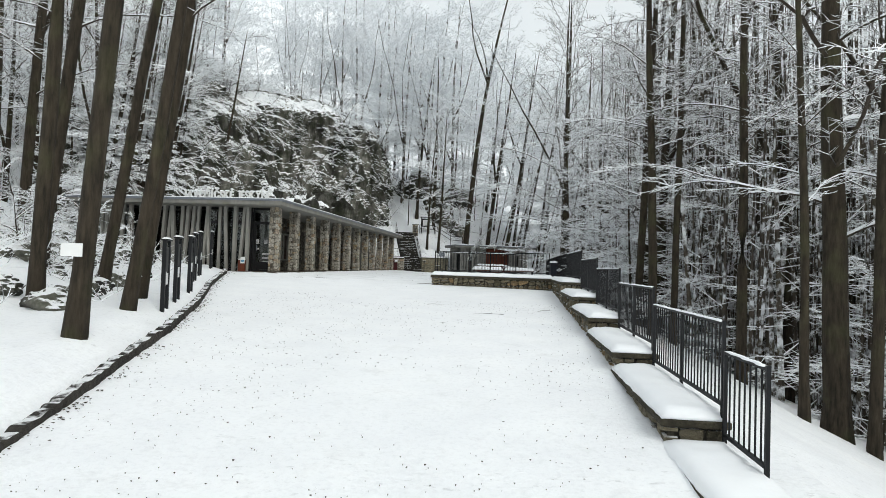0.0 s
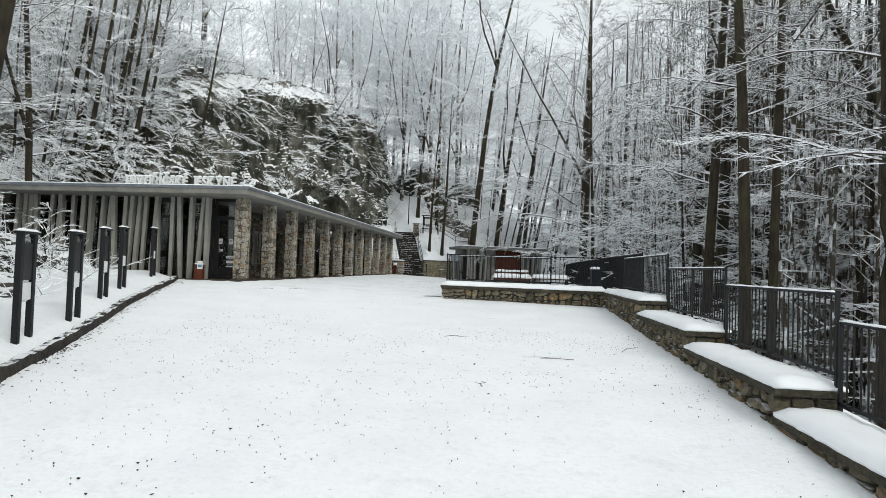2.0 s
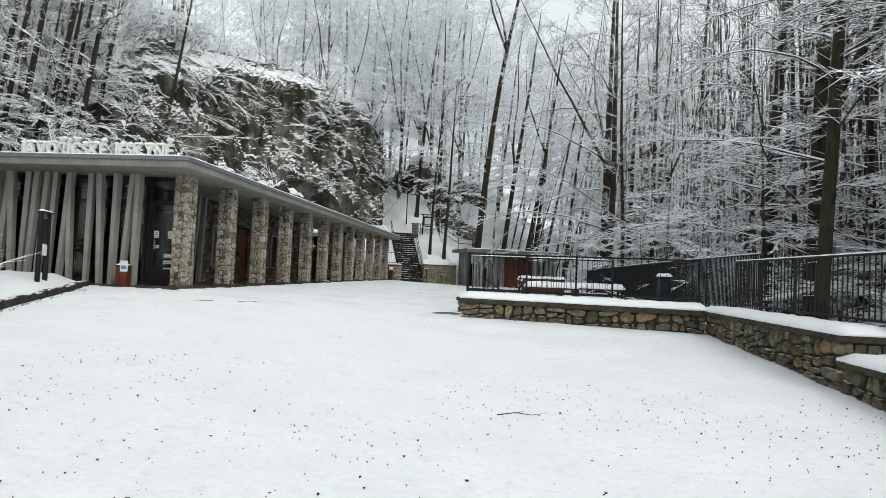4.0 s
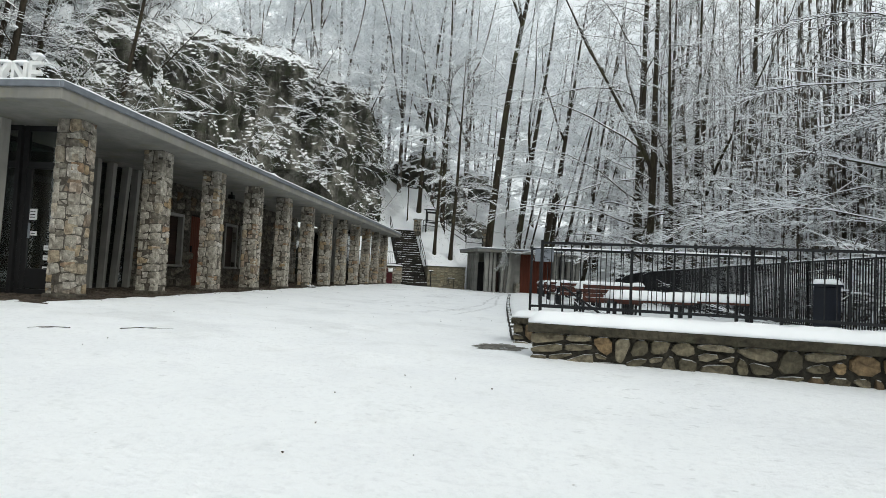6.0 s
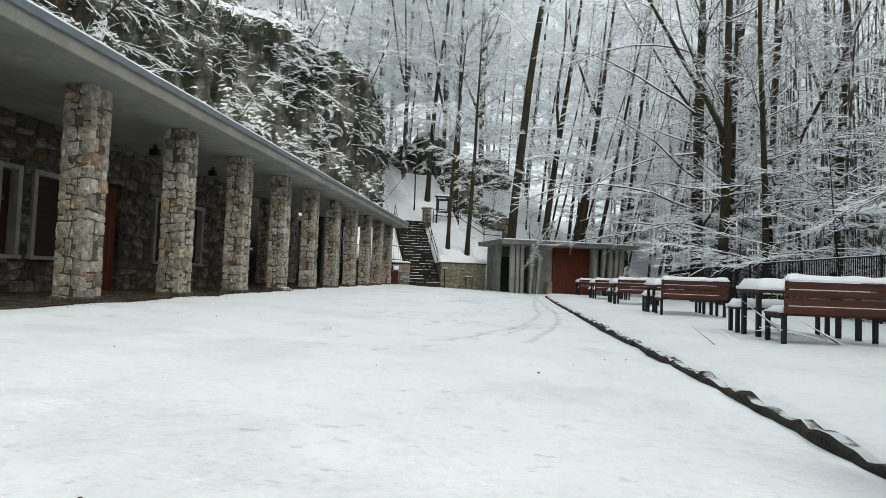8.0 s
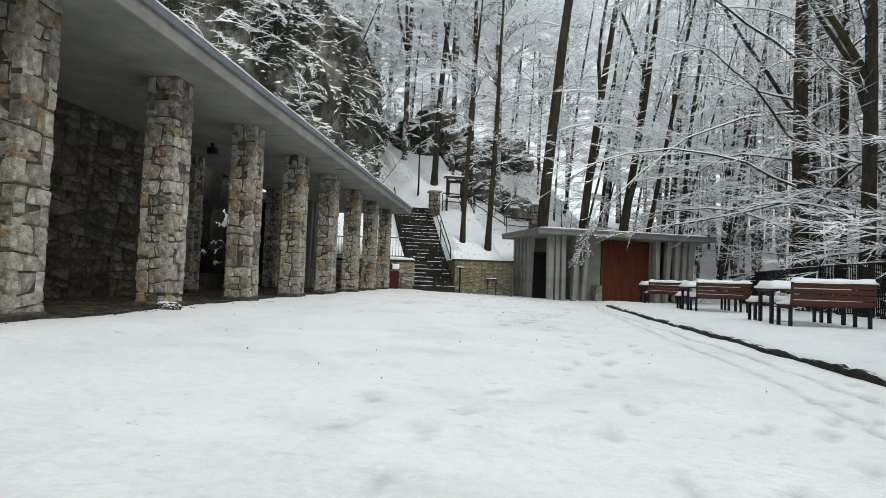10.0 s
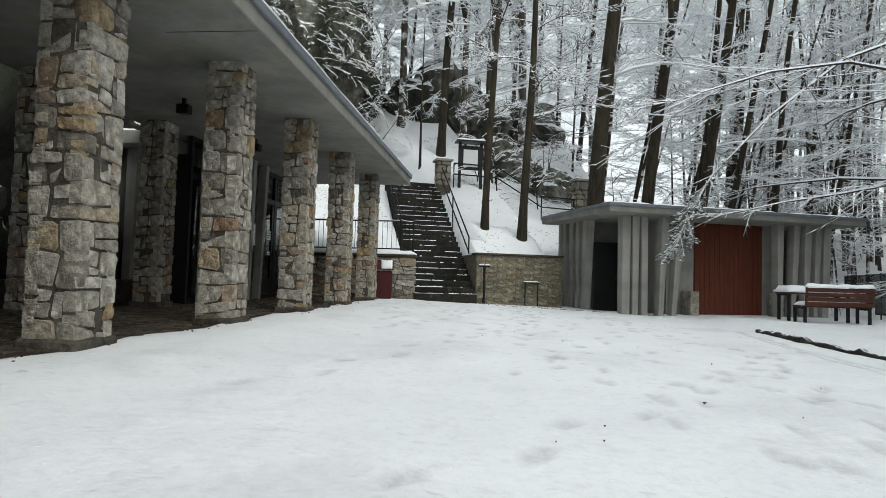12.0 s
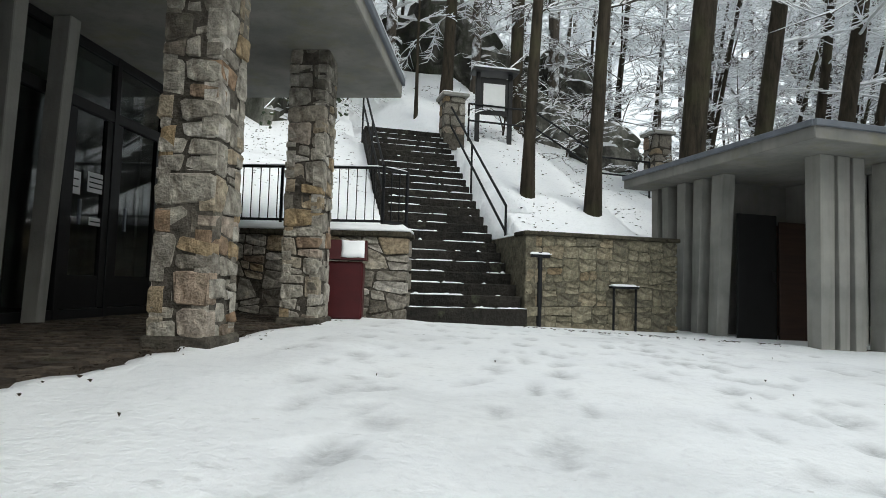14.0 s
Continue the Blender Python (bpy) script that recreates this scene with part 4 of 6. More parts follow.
railing("stair_railing", [on_stair(-0.02, 9.0), on_stair(-0.02, 16), on_stair(-0.02, 23.2)], "thin black double handrail beside the stairs", 0.85)


def stone_post(x, y, z, w, h, label, seed):
    t = thing("stone_post", label, "stone post", pose(x, y, z, 0, 0, 20))
    part("core", box(-w / 2 + 0.02, w / 2 - 0.02, -w / 2 + 0.02, w / 2 - 0.02, -0.3, h), MORTAR, t)
    rr = random.Random(seed)
    z0 = 0.0
    while z0 < h - 0.02:
        hh = min(rr.uniform(0.14, 0.28), h - z0)
        if h - z0 - hh < 0.08:
            hh = h - z0
        a = rr.uniform(-0.25, 0.25) * w
        for x0, x1 in ((-w / 2, a), (a, w / 2)):
            for y0, y1 in ((-w / 2, 0), (0, w / 2)):
                lay_stone(PILLAR_POOL, rr, t, (x0 + x1) / 2, (y0 + y1) / 2, z0 + hh / 2, x1 - x0 - 0.015, y1 - y0, hh - 0.015)
        z0 += hh
    part("cap", box(-w / 2 - 0.05, w / 2 + 0.05, -w / 2 - 0.05, w / 2 + 0.05, h, h + 0.07, 0.012), CONCRETE, t)
    part("snow_cap", lump(-w / 2 - 0.04, w / 2 + 0.04, -w / 2 - 0.04, w / 2 + 0.04, h + 0.07, h + 0.12, seed, 0.08), CAP, t, "fresh snow")


stone_post(0.78, 30.05, 3.45, 0.46, 0.78, "square stone gate post with a snowy cap", 3)
stone_post(5.3, 31.6, 3.05, 0.46, 0.85, "square stone post on the slope with a snowy cap", 5)


def make_notice_board():
    t = thing("notice_board", "dark timber notice board with a white poster and snowy roof", "notice board", pose(1.62, 30.7, 3.85, 0, 0, 16))
    for u in (-0.36, 0.36):
        part("post", box(u - 0.045, u + 0.045, -0.045, 0.045, -0.9, 1.15, 0.006), DARK, t)
    part("panel", box(-0.32, 0.32, -0.02, 0.02, 0.25, 1.05), DARK, t)
    part("poster", box(-0.24, 0.24, -0.035, -0.022, 0.35, 0.92), PAPER, t, "white poster")
    bm = bmesh.new()
    add_box(bm, -0.5, 0.5, -0.22, 0.22, 1.15, 1.2, 0.0)
    part("roof", bm, DARK, t)
    part("snow_cap", lump(-0.49, 0.49, -0.21, 0.21, 1.2, 1.28, 6, 0.07), CAP, t, "fresh snow")


make_notice_board()
slope_line = [(px, py, land(px, py)) for px, py in ((1.1, 30.5), (2.5, 30.9), (4.0, 31.2), (5.1, 31.5))]
railing("slope_railing", slope_line, "thin dark rail fence along the slope path", 0.8, (1.0, 0.55), True, 0.022)


def stone_wall(name, m, length, height, thick, label, mat, pool, seed, size, cope=0.07, ends=True, snow=0.09, cope_mat=None):
    """A wall of rough stones with a coping and snow on it; its own x runs along it, its face towards -y, its top at z = 0."""
    t = thing(name, label, "wall", m, kind="structure")
    rr = random.Random(seed)
    part("backing", box(0.03, length - 0.03, 0.012 if mat is GREEN_STONE else 0.018 if mat is PILLAR_STONE else 0.04, thick - 0.02, -height, -cope), JOINT_AND_GLOOM if mat is BED_STONE else GREEN_JOINT if mat is GREEN_STONE else PILLAR_JOINT, t)
    stone_face(mat, rr, t, 0.0, length, -height, -cope, 0.0, 0.13, size)
    if ends:
        for x0, turn in ((0.0, -90), (length, 90)):
            z = -height
            while z < -cope - 0.02:
                h = min(size[1] * rr.uniform(0.7, 1.4), -cope - z)
                if -cope - z - h < 0.05:
                    h = -cope - z
                y = 0.13
                while y < thick - 0.03:
                    w = min(size[0] * rr.uniform(0.6, 1.3), thick - y)
                    lay_stone(pool, rr, t, x0 + (0.055 if turn < 0 else -0.055), y + w / 2, z + h / 2, 0.12, w - 0.02, h - 0.02)
                    y += w
                z += h
    if cope:
        part("coping", box(-0.03, length + 0.03, -0.035, thick + 0.02, -cope, 0.0, 0.014), cope_mat or COPING, t, "mossy stone coping")
    if snow:
        part("snow_cap", lump(-0.025, length + 0.025, -0.03, thick + 0.02, 0.0, snow, seed, 0.1), CAP, t, "fresh snow")
    return t


# landing wall with railing, retaining wall by the kiosk
stone_wall("wall_landing", pose(-2.4, 25.28, 1.06), 3.05, 1.2, 0.4, "stone landing wall beside the stairs", PILLAR_STONE, PILLAR_POOL, 21, (0.28, 0.2))
stone_wall("wall_retaining", pose(2.11, 26.02, 1.18, 0, 0, 20), 2.32, 1.6, 0.35, "lichen-stained retaining wall under the slope", GREEN_STONE, GREEN_POOL, 22, (0.24, 0.15), 0.06, False, 0.0)


def bar_fence(name, pts, label, base, top, gap=0.11, end_posts=True, snow=True, group="", deep=0.007):
    """Iron fence along points (x, y, z of its foot): posts, two rails and upright bars."""
    t = thing(name, label, "fence", group=group)
    for (xa, ya, za), (xb, yb, zb) in zip(pts, pts[1:]):
        d = Vector((xb - xa, yb - ya, 0))
        ln = d.length
        turn = math.degrees(math.atan2(d.y, d.x))
        m = pose(xa, ya, za, 0, 0, turn)
        slope = (zb - za) / ln
        sh = Matrix.Identity(4)
        sh[2][0] = slope
        mm = m @ sh
        rail = part("top_rail", box(0, ln, -0.013, 0.013, top - 0.028, top, 0.0, mm), IRON, t)
        part("bottom_rail", box(0, ln, -0.016, 0.016, base, base + 0.03, 0.0, mm), IRON, t)
        if snow:
            part("snow_line", lump(0.03, ln - 0.03, -0.024, 0.024, top, top + 0.022, ln, 0.06, 0.008), CAP, rail).matrix_basis = mm
        n = int(ln / gap)
        bar = bpy.data.meshes.new("bar")
        bm = box(-0.0045, 0.0045, -deep, deep, base + 0.03, top - 0.028)
        bm.to_mesh(bar)
        bm.free()
        bar.materials.append(IRON)
        for k in range(1, n):
            o = new("bar", bar)
            o.parent = t
            s = ln * k / n
            o.matrix_basis = mm @ pose(s, 0, 0) if abs(slope) < 1e-6 else pose(*(mm @ Vector((s, 0, 0))), 0, 0, turn)
        ps = [0, ln] if end_posts else [0]
        if ln > 2.2:
            ps.append(ln / 2)
        for s in ps:
            p = mm @ Vector((s, 0, 0))
            part("post", box(-0.016, 0.016, -0.016, 0.016, -0.05, top + 0.015, 0.0, pose(*p, 0, 0, turn)), IRON, t)
    return t


bar_fence("landing_fence", [(-2.3, 25.42, 1.08), (0.3, 25.42, 1.08), (0.55, 25.75, 1.08)], "black bar fence on the snowy landing wall", 0.1, 0.8)


# ---- terrace beside the forecourt ----
BED = pose(6.78, -2.1, 0.15, 0, 0, -11.2)
stone_wall("wall_bed", BED, 4.47, 0.75, 0.36, "low wall of big rough stones with a snowy coping", BED_STONE, BED_POOL, 31, (0.23, 0.15), 0.1, True, 0.13)
stone_wall("wall_pier", pose(6.62, -0.92, 0.12, 0, 0, -4), 1.6, 0.7, 0.4, "short stone pier beside the steps to the lower level", BED_STONE, BED_POOL, 32, (0.19, 0.13), 0.08, True, 0.09)
SECTIONS = [(-7.1, -2.78, 0.14), (-10.15, -7.1, -0.13), (-13.0, -10.15, -0.37), (-15.6, -13.0, -0.63), (-18.3, -15.6, -0.86), (-21.2, -18.3, -1.12), (-24.0, -21.2, -1.35)]
for k, (y0, y1, zt) in enumerate(SECTIONS):
    stone_wall("wall_step", pose(11.18, y1, zt, 0, 0, -90), y1 - y0, 0.75, 0.58, "stepped stone wall with a snowy coping beside the ramp", BED_STONE, BED_POOL, 40 + k, (0.22, 0.14), 0.075, True, 0.1)
for k, (y0, y1, zt) in enumerate(SECTIONS[:6]):
    bar_fence("ramp_fence", [(11.7, y1 - 0.06, zt), (11.7, y0 if k < 5 else -19.25, zt)], "black iron bar fence on the stepped wall", 0.14, 0.91, 0.105, True, True, "fences beside the ramp")

p0, p1 = BED @ Vector((0.07, 0.18, 0)), BED @ Vector((2.2, 0.18, 0))
p2 = BED @ Vector((4.35, 0.18, 0))
bar_fence("terrace_fence", [tuple(p0), tuple(p1), tuple(p2)], "black iron bar fence on the low wall", 0.17, 0.9, 0.105, True, False)
bar_fence("stairwell_fence", [(6.83, -0.76, 0.12), (8.1, -0.85, 0.12), (9.9, -0.95, 0.12)], "black bar fence around the steps to the lower level", 0.14, 0.92, 0.105)
VALLEY = [(12.15, -2.8, -0.15), (12.15, 3.0, -0.15), (12.15, 9.0, -0.18), (12.2, 15.0, -0.2), (12.4, 21.0, -0.25), (13.2, 27.0, -0.3), (14.5, 33.0, -0.4)]
for a, b in zip(VALLEY, VALLEY[1:]):
    bar_fence("valley_fence", [a, b], "black bar fence along the valley edge, snow on its rail", 0.14, 1.36, 0.075, True, True, "fences along the valley edge", 0.009)


def make_wc_sign():
    t = thing("toilet_sign", "grey metal sign with a stair symbol on the fence", "sign", pose(6.87, -0.80, 0.86, 0, 0, -4) @ Matrix.Diagonal((0.6, 1, 0.6, 1)))
    part("plate", box(0.0, 0.40, -0.006, 0.006, 0.0, 0.28), ZINC, t)
    cu = bpy.data.curves.new("letters", "FONT")
    cu.body, cu.size, cu.extrude = "WC", 0.10, 0.002
    ob = new("letter_curve", cu)
    bpy.context.view_layer.update()
    me = bpy.data.meshes.new_from_object(ob.evaluated_get(bpy.context.evaluated_depsgraph_get()))
    bpy.data.objects.remove(ob)
    me.transform(pose(0.13, -0.009, 0.19, 90, 0, 0))
    me.materials.clear()
    me.materials.append(IRON)
    o = new("letters", me)
    o.parent = t
    for k in range(4):
        part("zigzag", box(0.09 + k * 0.055, 0.155 + k * 0.055, -0.012, -0.007, 0.155 - k * 0.038, 0.168 - k * 0.038), IRON, t)
        part("zigzag", box(0.142 + k * 0.055, 0.155 + k * 0.055, -0.012, -0.007, 0.117 - k * 0.038, 0.155 - k * 0.038), IRON, t)


make_wc_sign()
railing("steps_railing", [(7.2, -1.25, 0.0), (8.3, -1.3, -0.75)], "dark handrail down the steps to the lower level", 0.55, (1.0,), True, 0.014)


def make_bench():
    t = thing("bench", "red-brown slatted bench on black legs, snow on seat and back", "bench", group="benches of the terrace")
    for k in range(3):
        part("seat_slat", box(-0.62, 0.62, 0.05 + k * 0.13, 0.16 + k * 0.13, 0.33, 0.36, 0.005), BENCH_WOOD, t)
    for k in range(4):
        part("back_slat", box(-0.62, 0.62, -0.03, 0.005, 0.36 + k * 0.089, 0.437 + k * 0.089, 0.005, pose(0, 0, 0, 4, 0, 0)), BENCH_WOOD, t)
    for u in (-0.585, 0.585):
        part("leg", box(u - 0.022, u + 0.022, 0.012, 0.055, -0.12, 0.33), IRON, t)
        part("leg", box(u - 0.022, u + 0.022, 0.38, 0.423, -0.12, 0.33), IRON, t)
        part("seat_bearer", box(u - 0.018, u + 0.018, 0.055, 0.38, 0.295, 0.33), IRON, t)
        part("back_post", box(u - 0.018, u + 0.018, 0.008, 0.03, 0.33, 0.715, 0.0, pose(0, 0, 0, 4, 0, 0)), IRON, t)
    part("snow_cap", lump(-0.625, 0.625, -0.1, -0.005, 0.71, 0.79, 4, 0.04, 0.022), CAP, t, "fresh snow")
    part("snow_seat", lump(-0.61, 0.61, 0.06, 0.43, 0.36, 0.44, 6, 0.07), CAP, t, "fresh snow")
    return t


def make_stool():
    t = thing("low_bench", "backless slatted bench on black legs under thick snow", "bench", group="backless benches of the terrace")
    for k in range(2):
        part("seat_slat", box(-0.6, 0.6, -0.13 + k * 0.135, -0.005 + k * 0.135, 0.33, 0.36, 0.005), BENCH_WOOD, t)
    for u in (-0.56, 0.56):
        for v in (-0.11, 0.11):
            part("leg", box(u - 0.022, u + 0.022, v - 0.022, v + 0.022, -0.12, 0.33), IRON, t)
    part("snow_cap", lump(-0.61, 0.61, -0.15, 0.15, 0.36, 0.47, 7, 0.06, 0.03), CAP, t, "fresh snow")
    return t


def make_table():
    t = thing("table", "slatted table on black legs under thick snow", "table", group="tables of the terrace")
    for k in range(4):
        part("top_slat", box(-0.61, 0.61, -0.29 + k * 0.147, -0.151 + k * 0.147, 0.565, 0.6, 0.006), BENCH_WOOD, t)
    for u in (-0.57, 0.57):
        for v in (-0.2, 0.2):
            part("leg", box(u - 0.025, u + 0.025, v - 0.025, v + 0.025, -0.12, 0.53), IRON, t)
        part("cross_bar", box(u - 0.02, u + 0.02, -0.26, 0.26, 0.53, 0.565), IRON, t)
    part("snow_cap", lump(-0.63, 0.63, -0.31, 0.31, 0.6, 0.735, 9, 0.07, 0.03), CAP, t, "fresh snow")
    return t


def set_benches():
    """Five sets in a row: a bench with its back to the ramp, a table and a backless bench; two lone tables by the fence."""
    b, t, s = make_bench(), make_table(), make_stool()
    for k, (x, y) in enumerate(((8.75, 4.0), (8.77, 9.0), (8.86, 13.75), (9.0, 18.6), (9.05, 23.3))):
        spots = [(ob, pose(x + 0.02, y + d, land(x, y + d) - 0.03, 0, 0, 1.5)) for ob, d in ((b, 0.0), (t, 0.92), (s, 1.48)) if y + d < 24.3]
        for ob, m in spots:
            if k == 0:
                ob.matrix_world = m
            else:
                copy_thing(ob, m)
    for x, y in ((8.75, 0.9), (10.1, 2.2)):
        copy_thing(t, pose(x, y, land(x, y) - 0.12, 0, 0, 3))


set_benches()


# ---- kerbs ----
def kerb_strip(name, pts, w, h, label, mat, drop=0.25):
    t = bmesh.new()
    rows = []
    dense = []
    for (xa, ya), (xb, yb) in zip(pts, pts[1:]):
        n = max(1, int(math.dist((xa, ya), (xb, yb)) / 0.09))
        dense += [(xa + (xb - xa) * k / n, ya + (yb - ya) * k / n) for k in range(n)]
    dense.append(pts[-1])
    for k, (x, y) in enumerate(dense):
        a, b = dense[max(0, k - 1)], dense[min(len(dense) - 1, k + 1)]
        d = Vector((b[0] - a[0], b[1] - a[1], 0)).normalized()
        s = Vector((d.y, -d.x, 0))
        z = plaza(x, y)
        j = 0.035 * noise.noise(Vector((x * 3, y * 3, 1))) + 0.03 * noise.noise(Vector((x * 11, y * 11, 6)))
        s = s * (1 + 0.32 * noise.noise(Vector((x * 7, y * 7, 3))))
        p = Vector((x, y, z))
        rows.append([t.verts.new(p + s * o + Vector((0, 0, q + j))) for o, q in ((w / 2, -drop), (w / 2, h - 0.015), (w / 2 - 0.02, h), (-w / 2 + 0.02, h), (-w / 2, h - 0.015), (-w / 2, -drop))])
    for r, q in zip(rows, rows[1:]):
        for k in range(5):
            t.faces.new((r[k], r[k + 1], q[k + 1], q[k]))
    return tagged(part(name, t, mat), label, "kerb", kind="structure")


kerb_strip("kerb_ramp", KERB, 0.15, 0.115, "dark stone kerb along the snowy ramp", KERB_STONE)
kerb_strip("kerb_terrace", TERRACE, 0.10, 0.05, "dark low kerb of the terrace", KERB_STONE)


def info_board(x, y, seed):
    t = thing("information_board", "narrow black information board on two posts", "information board", pose(x, y, land(x, y), 0, 0, 112), "information boards on the bank")
    for u in (-0.2, 0.2):
        part("post", box(u - 0.045, u + 0.045, -0.035, 0.035, -0.3, 1.34, 0.005), IRON, t)
    pan = part("panel", box(-0.155, 0.155, -0.012, 0.012, 0.48, 1.3), GLASS, t)
    part("poster", box(-0.14, 0.14, -0.02, -0.0125, 0.75, 1.22), DARK, t)
    part("poster", box(-0.14, 0.14, -0.022, -0.0125, 0.5, 0.72), PAPER, t, "pale printed sheet")
    part("cap", box(-0.26, 0.26, -0.06, 0.06, 1.34, 1.37, 0.004), IRON, t)
    part("snow_cap", lump(-0.255, 0.255, -0.055, 0.055, 1.37, 1.41, seed, 0.05, 0.01), CAP, t, "fresh snow")


for k, (bx, by) in enumerate([(3.15, -13.4), (2.55, -12.0), (1.85, -10.25), (0.68, -8.0), (-0.05, -6.4), (-1.5, -3.0)]):
    info_board(bx, by, k)


def make_bin():
    t = thing("litter_bin", "dark red metal litter bin with a snowy slanted lid", "litter bin", pose(0.02, 24.82, 0.0, 0, 0, 8))
    part("body", box(-0.2, 0.2, -0.16, 0.16, 0.02, 0.66, 0.02), BIN_RED, t)
    bm = bmesh.new()
    prof = [(-0.2, 0.68), (0.2, 0.68), (0.08, 0.9), (-0.12, 0.9)]
    vs = [[bm.verts.new((xx, p, z)) for p, z in prof] for xx in (-0.23, 0.23)]
    bm.faces.new(vs[0])
    bm.faces.new(vs[1][::-1])
    for k in range(4):
        bm.faces.new((vs[0][k], vs[1][k], vs[1][(k + 1) % 4], vs[0][(k + 1) % 4]))
    bmesh.ops.recalc_face_normals(bm, faces=bm.faces[:])
    lid = part("lid", bm, BIN_RED, t)
    snow = part("snow_cap", lump(-0.03, 0.235, -0.15, 0.06, 0.0, 0.03, 3, 0.035, 0.014), CAP, lid, "patch of snow")
    snow.matrix_basis = pose(-0.02, -0.142, 0.845, 70, 0, 0)


make_bin()


def make_stand():
    t = thing("metal_stand", "small metal stand against the retaining wall", "stand", pose(3.45, 26.55, -0.15, 0, 0, 20))
    for u in (-0.17, 0.17):
        for v in (-0.1, 0.08):
            part("leg", box(u - 0.011, u + 0.011, v - 0.011, v + 0.011, -0.1, 0.6), IRON, t)
    part("top", box(-0.2, 0.2, -0.14, 0.12, 0.6, 0.63), IRON, t)
    part("snow_cap", lump(-0.2, 0.2, -0.14, 0.12, 0.63, 0.67, 2, 0.05), CAP, t, "fresh snow")
    t = thing("water_tap", "old standpipe with snow on its crossbar by the stairs", "standpipe", pose(2.3, 26.1, -0.05, 0, 0, 20))
    part("pipe", tube([(0, 0, -0.1), (0, 0, 0.95)], 0.035, 10), IRON, t)
    part("crossbar", tube([(-0.14, 0, 0.9), (0.14, 0, 0.9)], 0.025, 8), IRON, t)
    part("snow_cap", lump(-0.15, 0.15, -0.04, 0.04, 0.92, 0.96, 2, 0.03, 0.01), CAP, t, "fresh snow")


make_stand()
for k, (bx, by, s) in enumerate([(0.2, 10.35, 0.09)]):
    boulder(bx, by, land(bx, by) + 0.03, s * 1.4, s, s * 0.7, 20 + k, ROCK, "small_stone", "broken stone half buried in snow")


def make_litter():
    """Bits of bark, leaves and twigs lying on the snow."""
    rr = random.Random(66)
    verts, faces = [], []
    for _ in range(5200):
        if rr.random() < 0.965:
            x, y = rr.uniform(3, 11), rr.uniform(-24, -7.5)
        else:
            x, y = rr.uniform(0.5, 6.5), rr.uniform(-7, 24)
        if x < lerp_table(KERB, y) + 0.2 or noise.noise(Vector((x * 0.4, y * 0.4, 8))) < rr.uniform(-0.5, 0.4):
            continue
        s, a = rr.uniform(0.0025, 0.007) * (2.0 if rr.random() < 0.06 else 1), rr.uniform(0, 6.3)
        z = land(x, y) + 0.008
        n = len(verts)
        for k in range(4):
            q = a + k * 1.57 + rr.uniform(-0.4, 0.4)
            verts.append((x + math.cos(q) * s * rr.uniform(0.5, 1.9), y + math.sin(q) * s * rr.uniform(0.6, 1.3), z + rr.uniform(-0.002, 0.004)))
        verts.append((x, y, z - 0.012))
        faces += [(n, n + 1, n + 2, n + 3), (n, n + 4, n + 1), (n + 1, n + 4, n + 2), (n + 2, n + 4, n + 3), (n + 3, n + 4, n)]
    me = bpy.data.meshes.new("leaf_litter")
    me.from_pydata(verts, [], faces)
    me.materials.append(BARK_DRY)
    tagged(new("leaf_litter", me), "dark bits of bark and leaf on the snow", "leaf litter", kind="stuff")
    for x, y, ln, a in ((10.4, -9.6, 0.9, 60), (9.6, -10.4, 0.7, 170), (7.6, -8.9, 0.4, 10), (2.5, -2.8, 0.5, 20), (2.1, -3.0, 0.35, 200), (8.4, -12.2, 0.3, 80)):
        st = thing("twig", "thin fallen twig lying on the snow", "twig", pose(x, y, land(x, y) + 0.03, 0, 0, a))
        part("stem", add_tube(bmesh.new(), [(0, 0, 0), (ln * 0.4, 0.05, 0.01), (ln * 0.7, 0.0, 0.005), (ln, 0.08, 0.0)], [0.005, 0.004, 0.003, 0.002], 5), BARK_DRY, st)
        part("shoot", add_tube(bmesh.new(), [(ln * 0.4, 0.05, 0.005), (ln * 0.65, 0.14, 0.005)], [0.003, 0.0015], 5), BARK_DRY, st)


make_litter()


# rocks and plaque on the bank
rr = random.Random(23)
for k in range(64):
    by = rr.uniform(-15, -1.5)
    bx = lerp_table(KERB, by) - rr.uniform(1.6, 8.0)
    s = rr.uniform(0.12, 0.5)
    boulder(bx, by, land(bx, by) + 0.1 * s, s * rr.uniform(0.9, 1.6), s, s * 0.7, 40 + k, ROCK, "boulder", "dark broken rock on the bank, half under snow")
plaque = part("tree_plaque", box(-0.13, 0.13, -0.006, 0.006, -0.09, 0.09), PAPER)
plaque.matrix_world = pose(3.86, -16.74, 0.55, 0, 0, 22)
tagged(plaque, "small white plaque fixed to a tree trunk", "plaque")


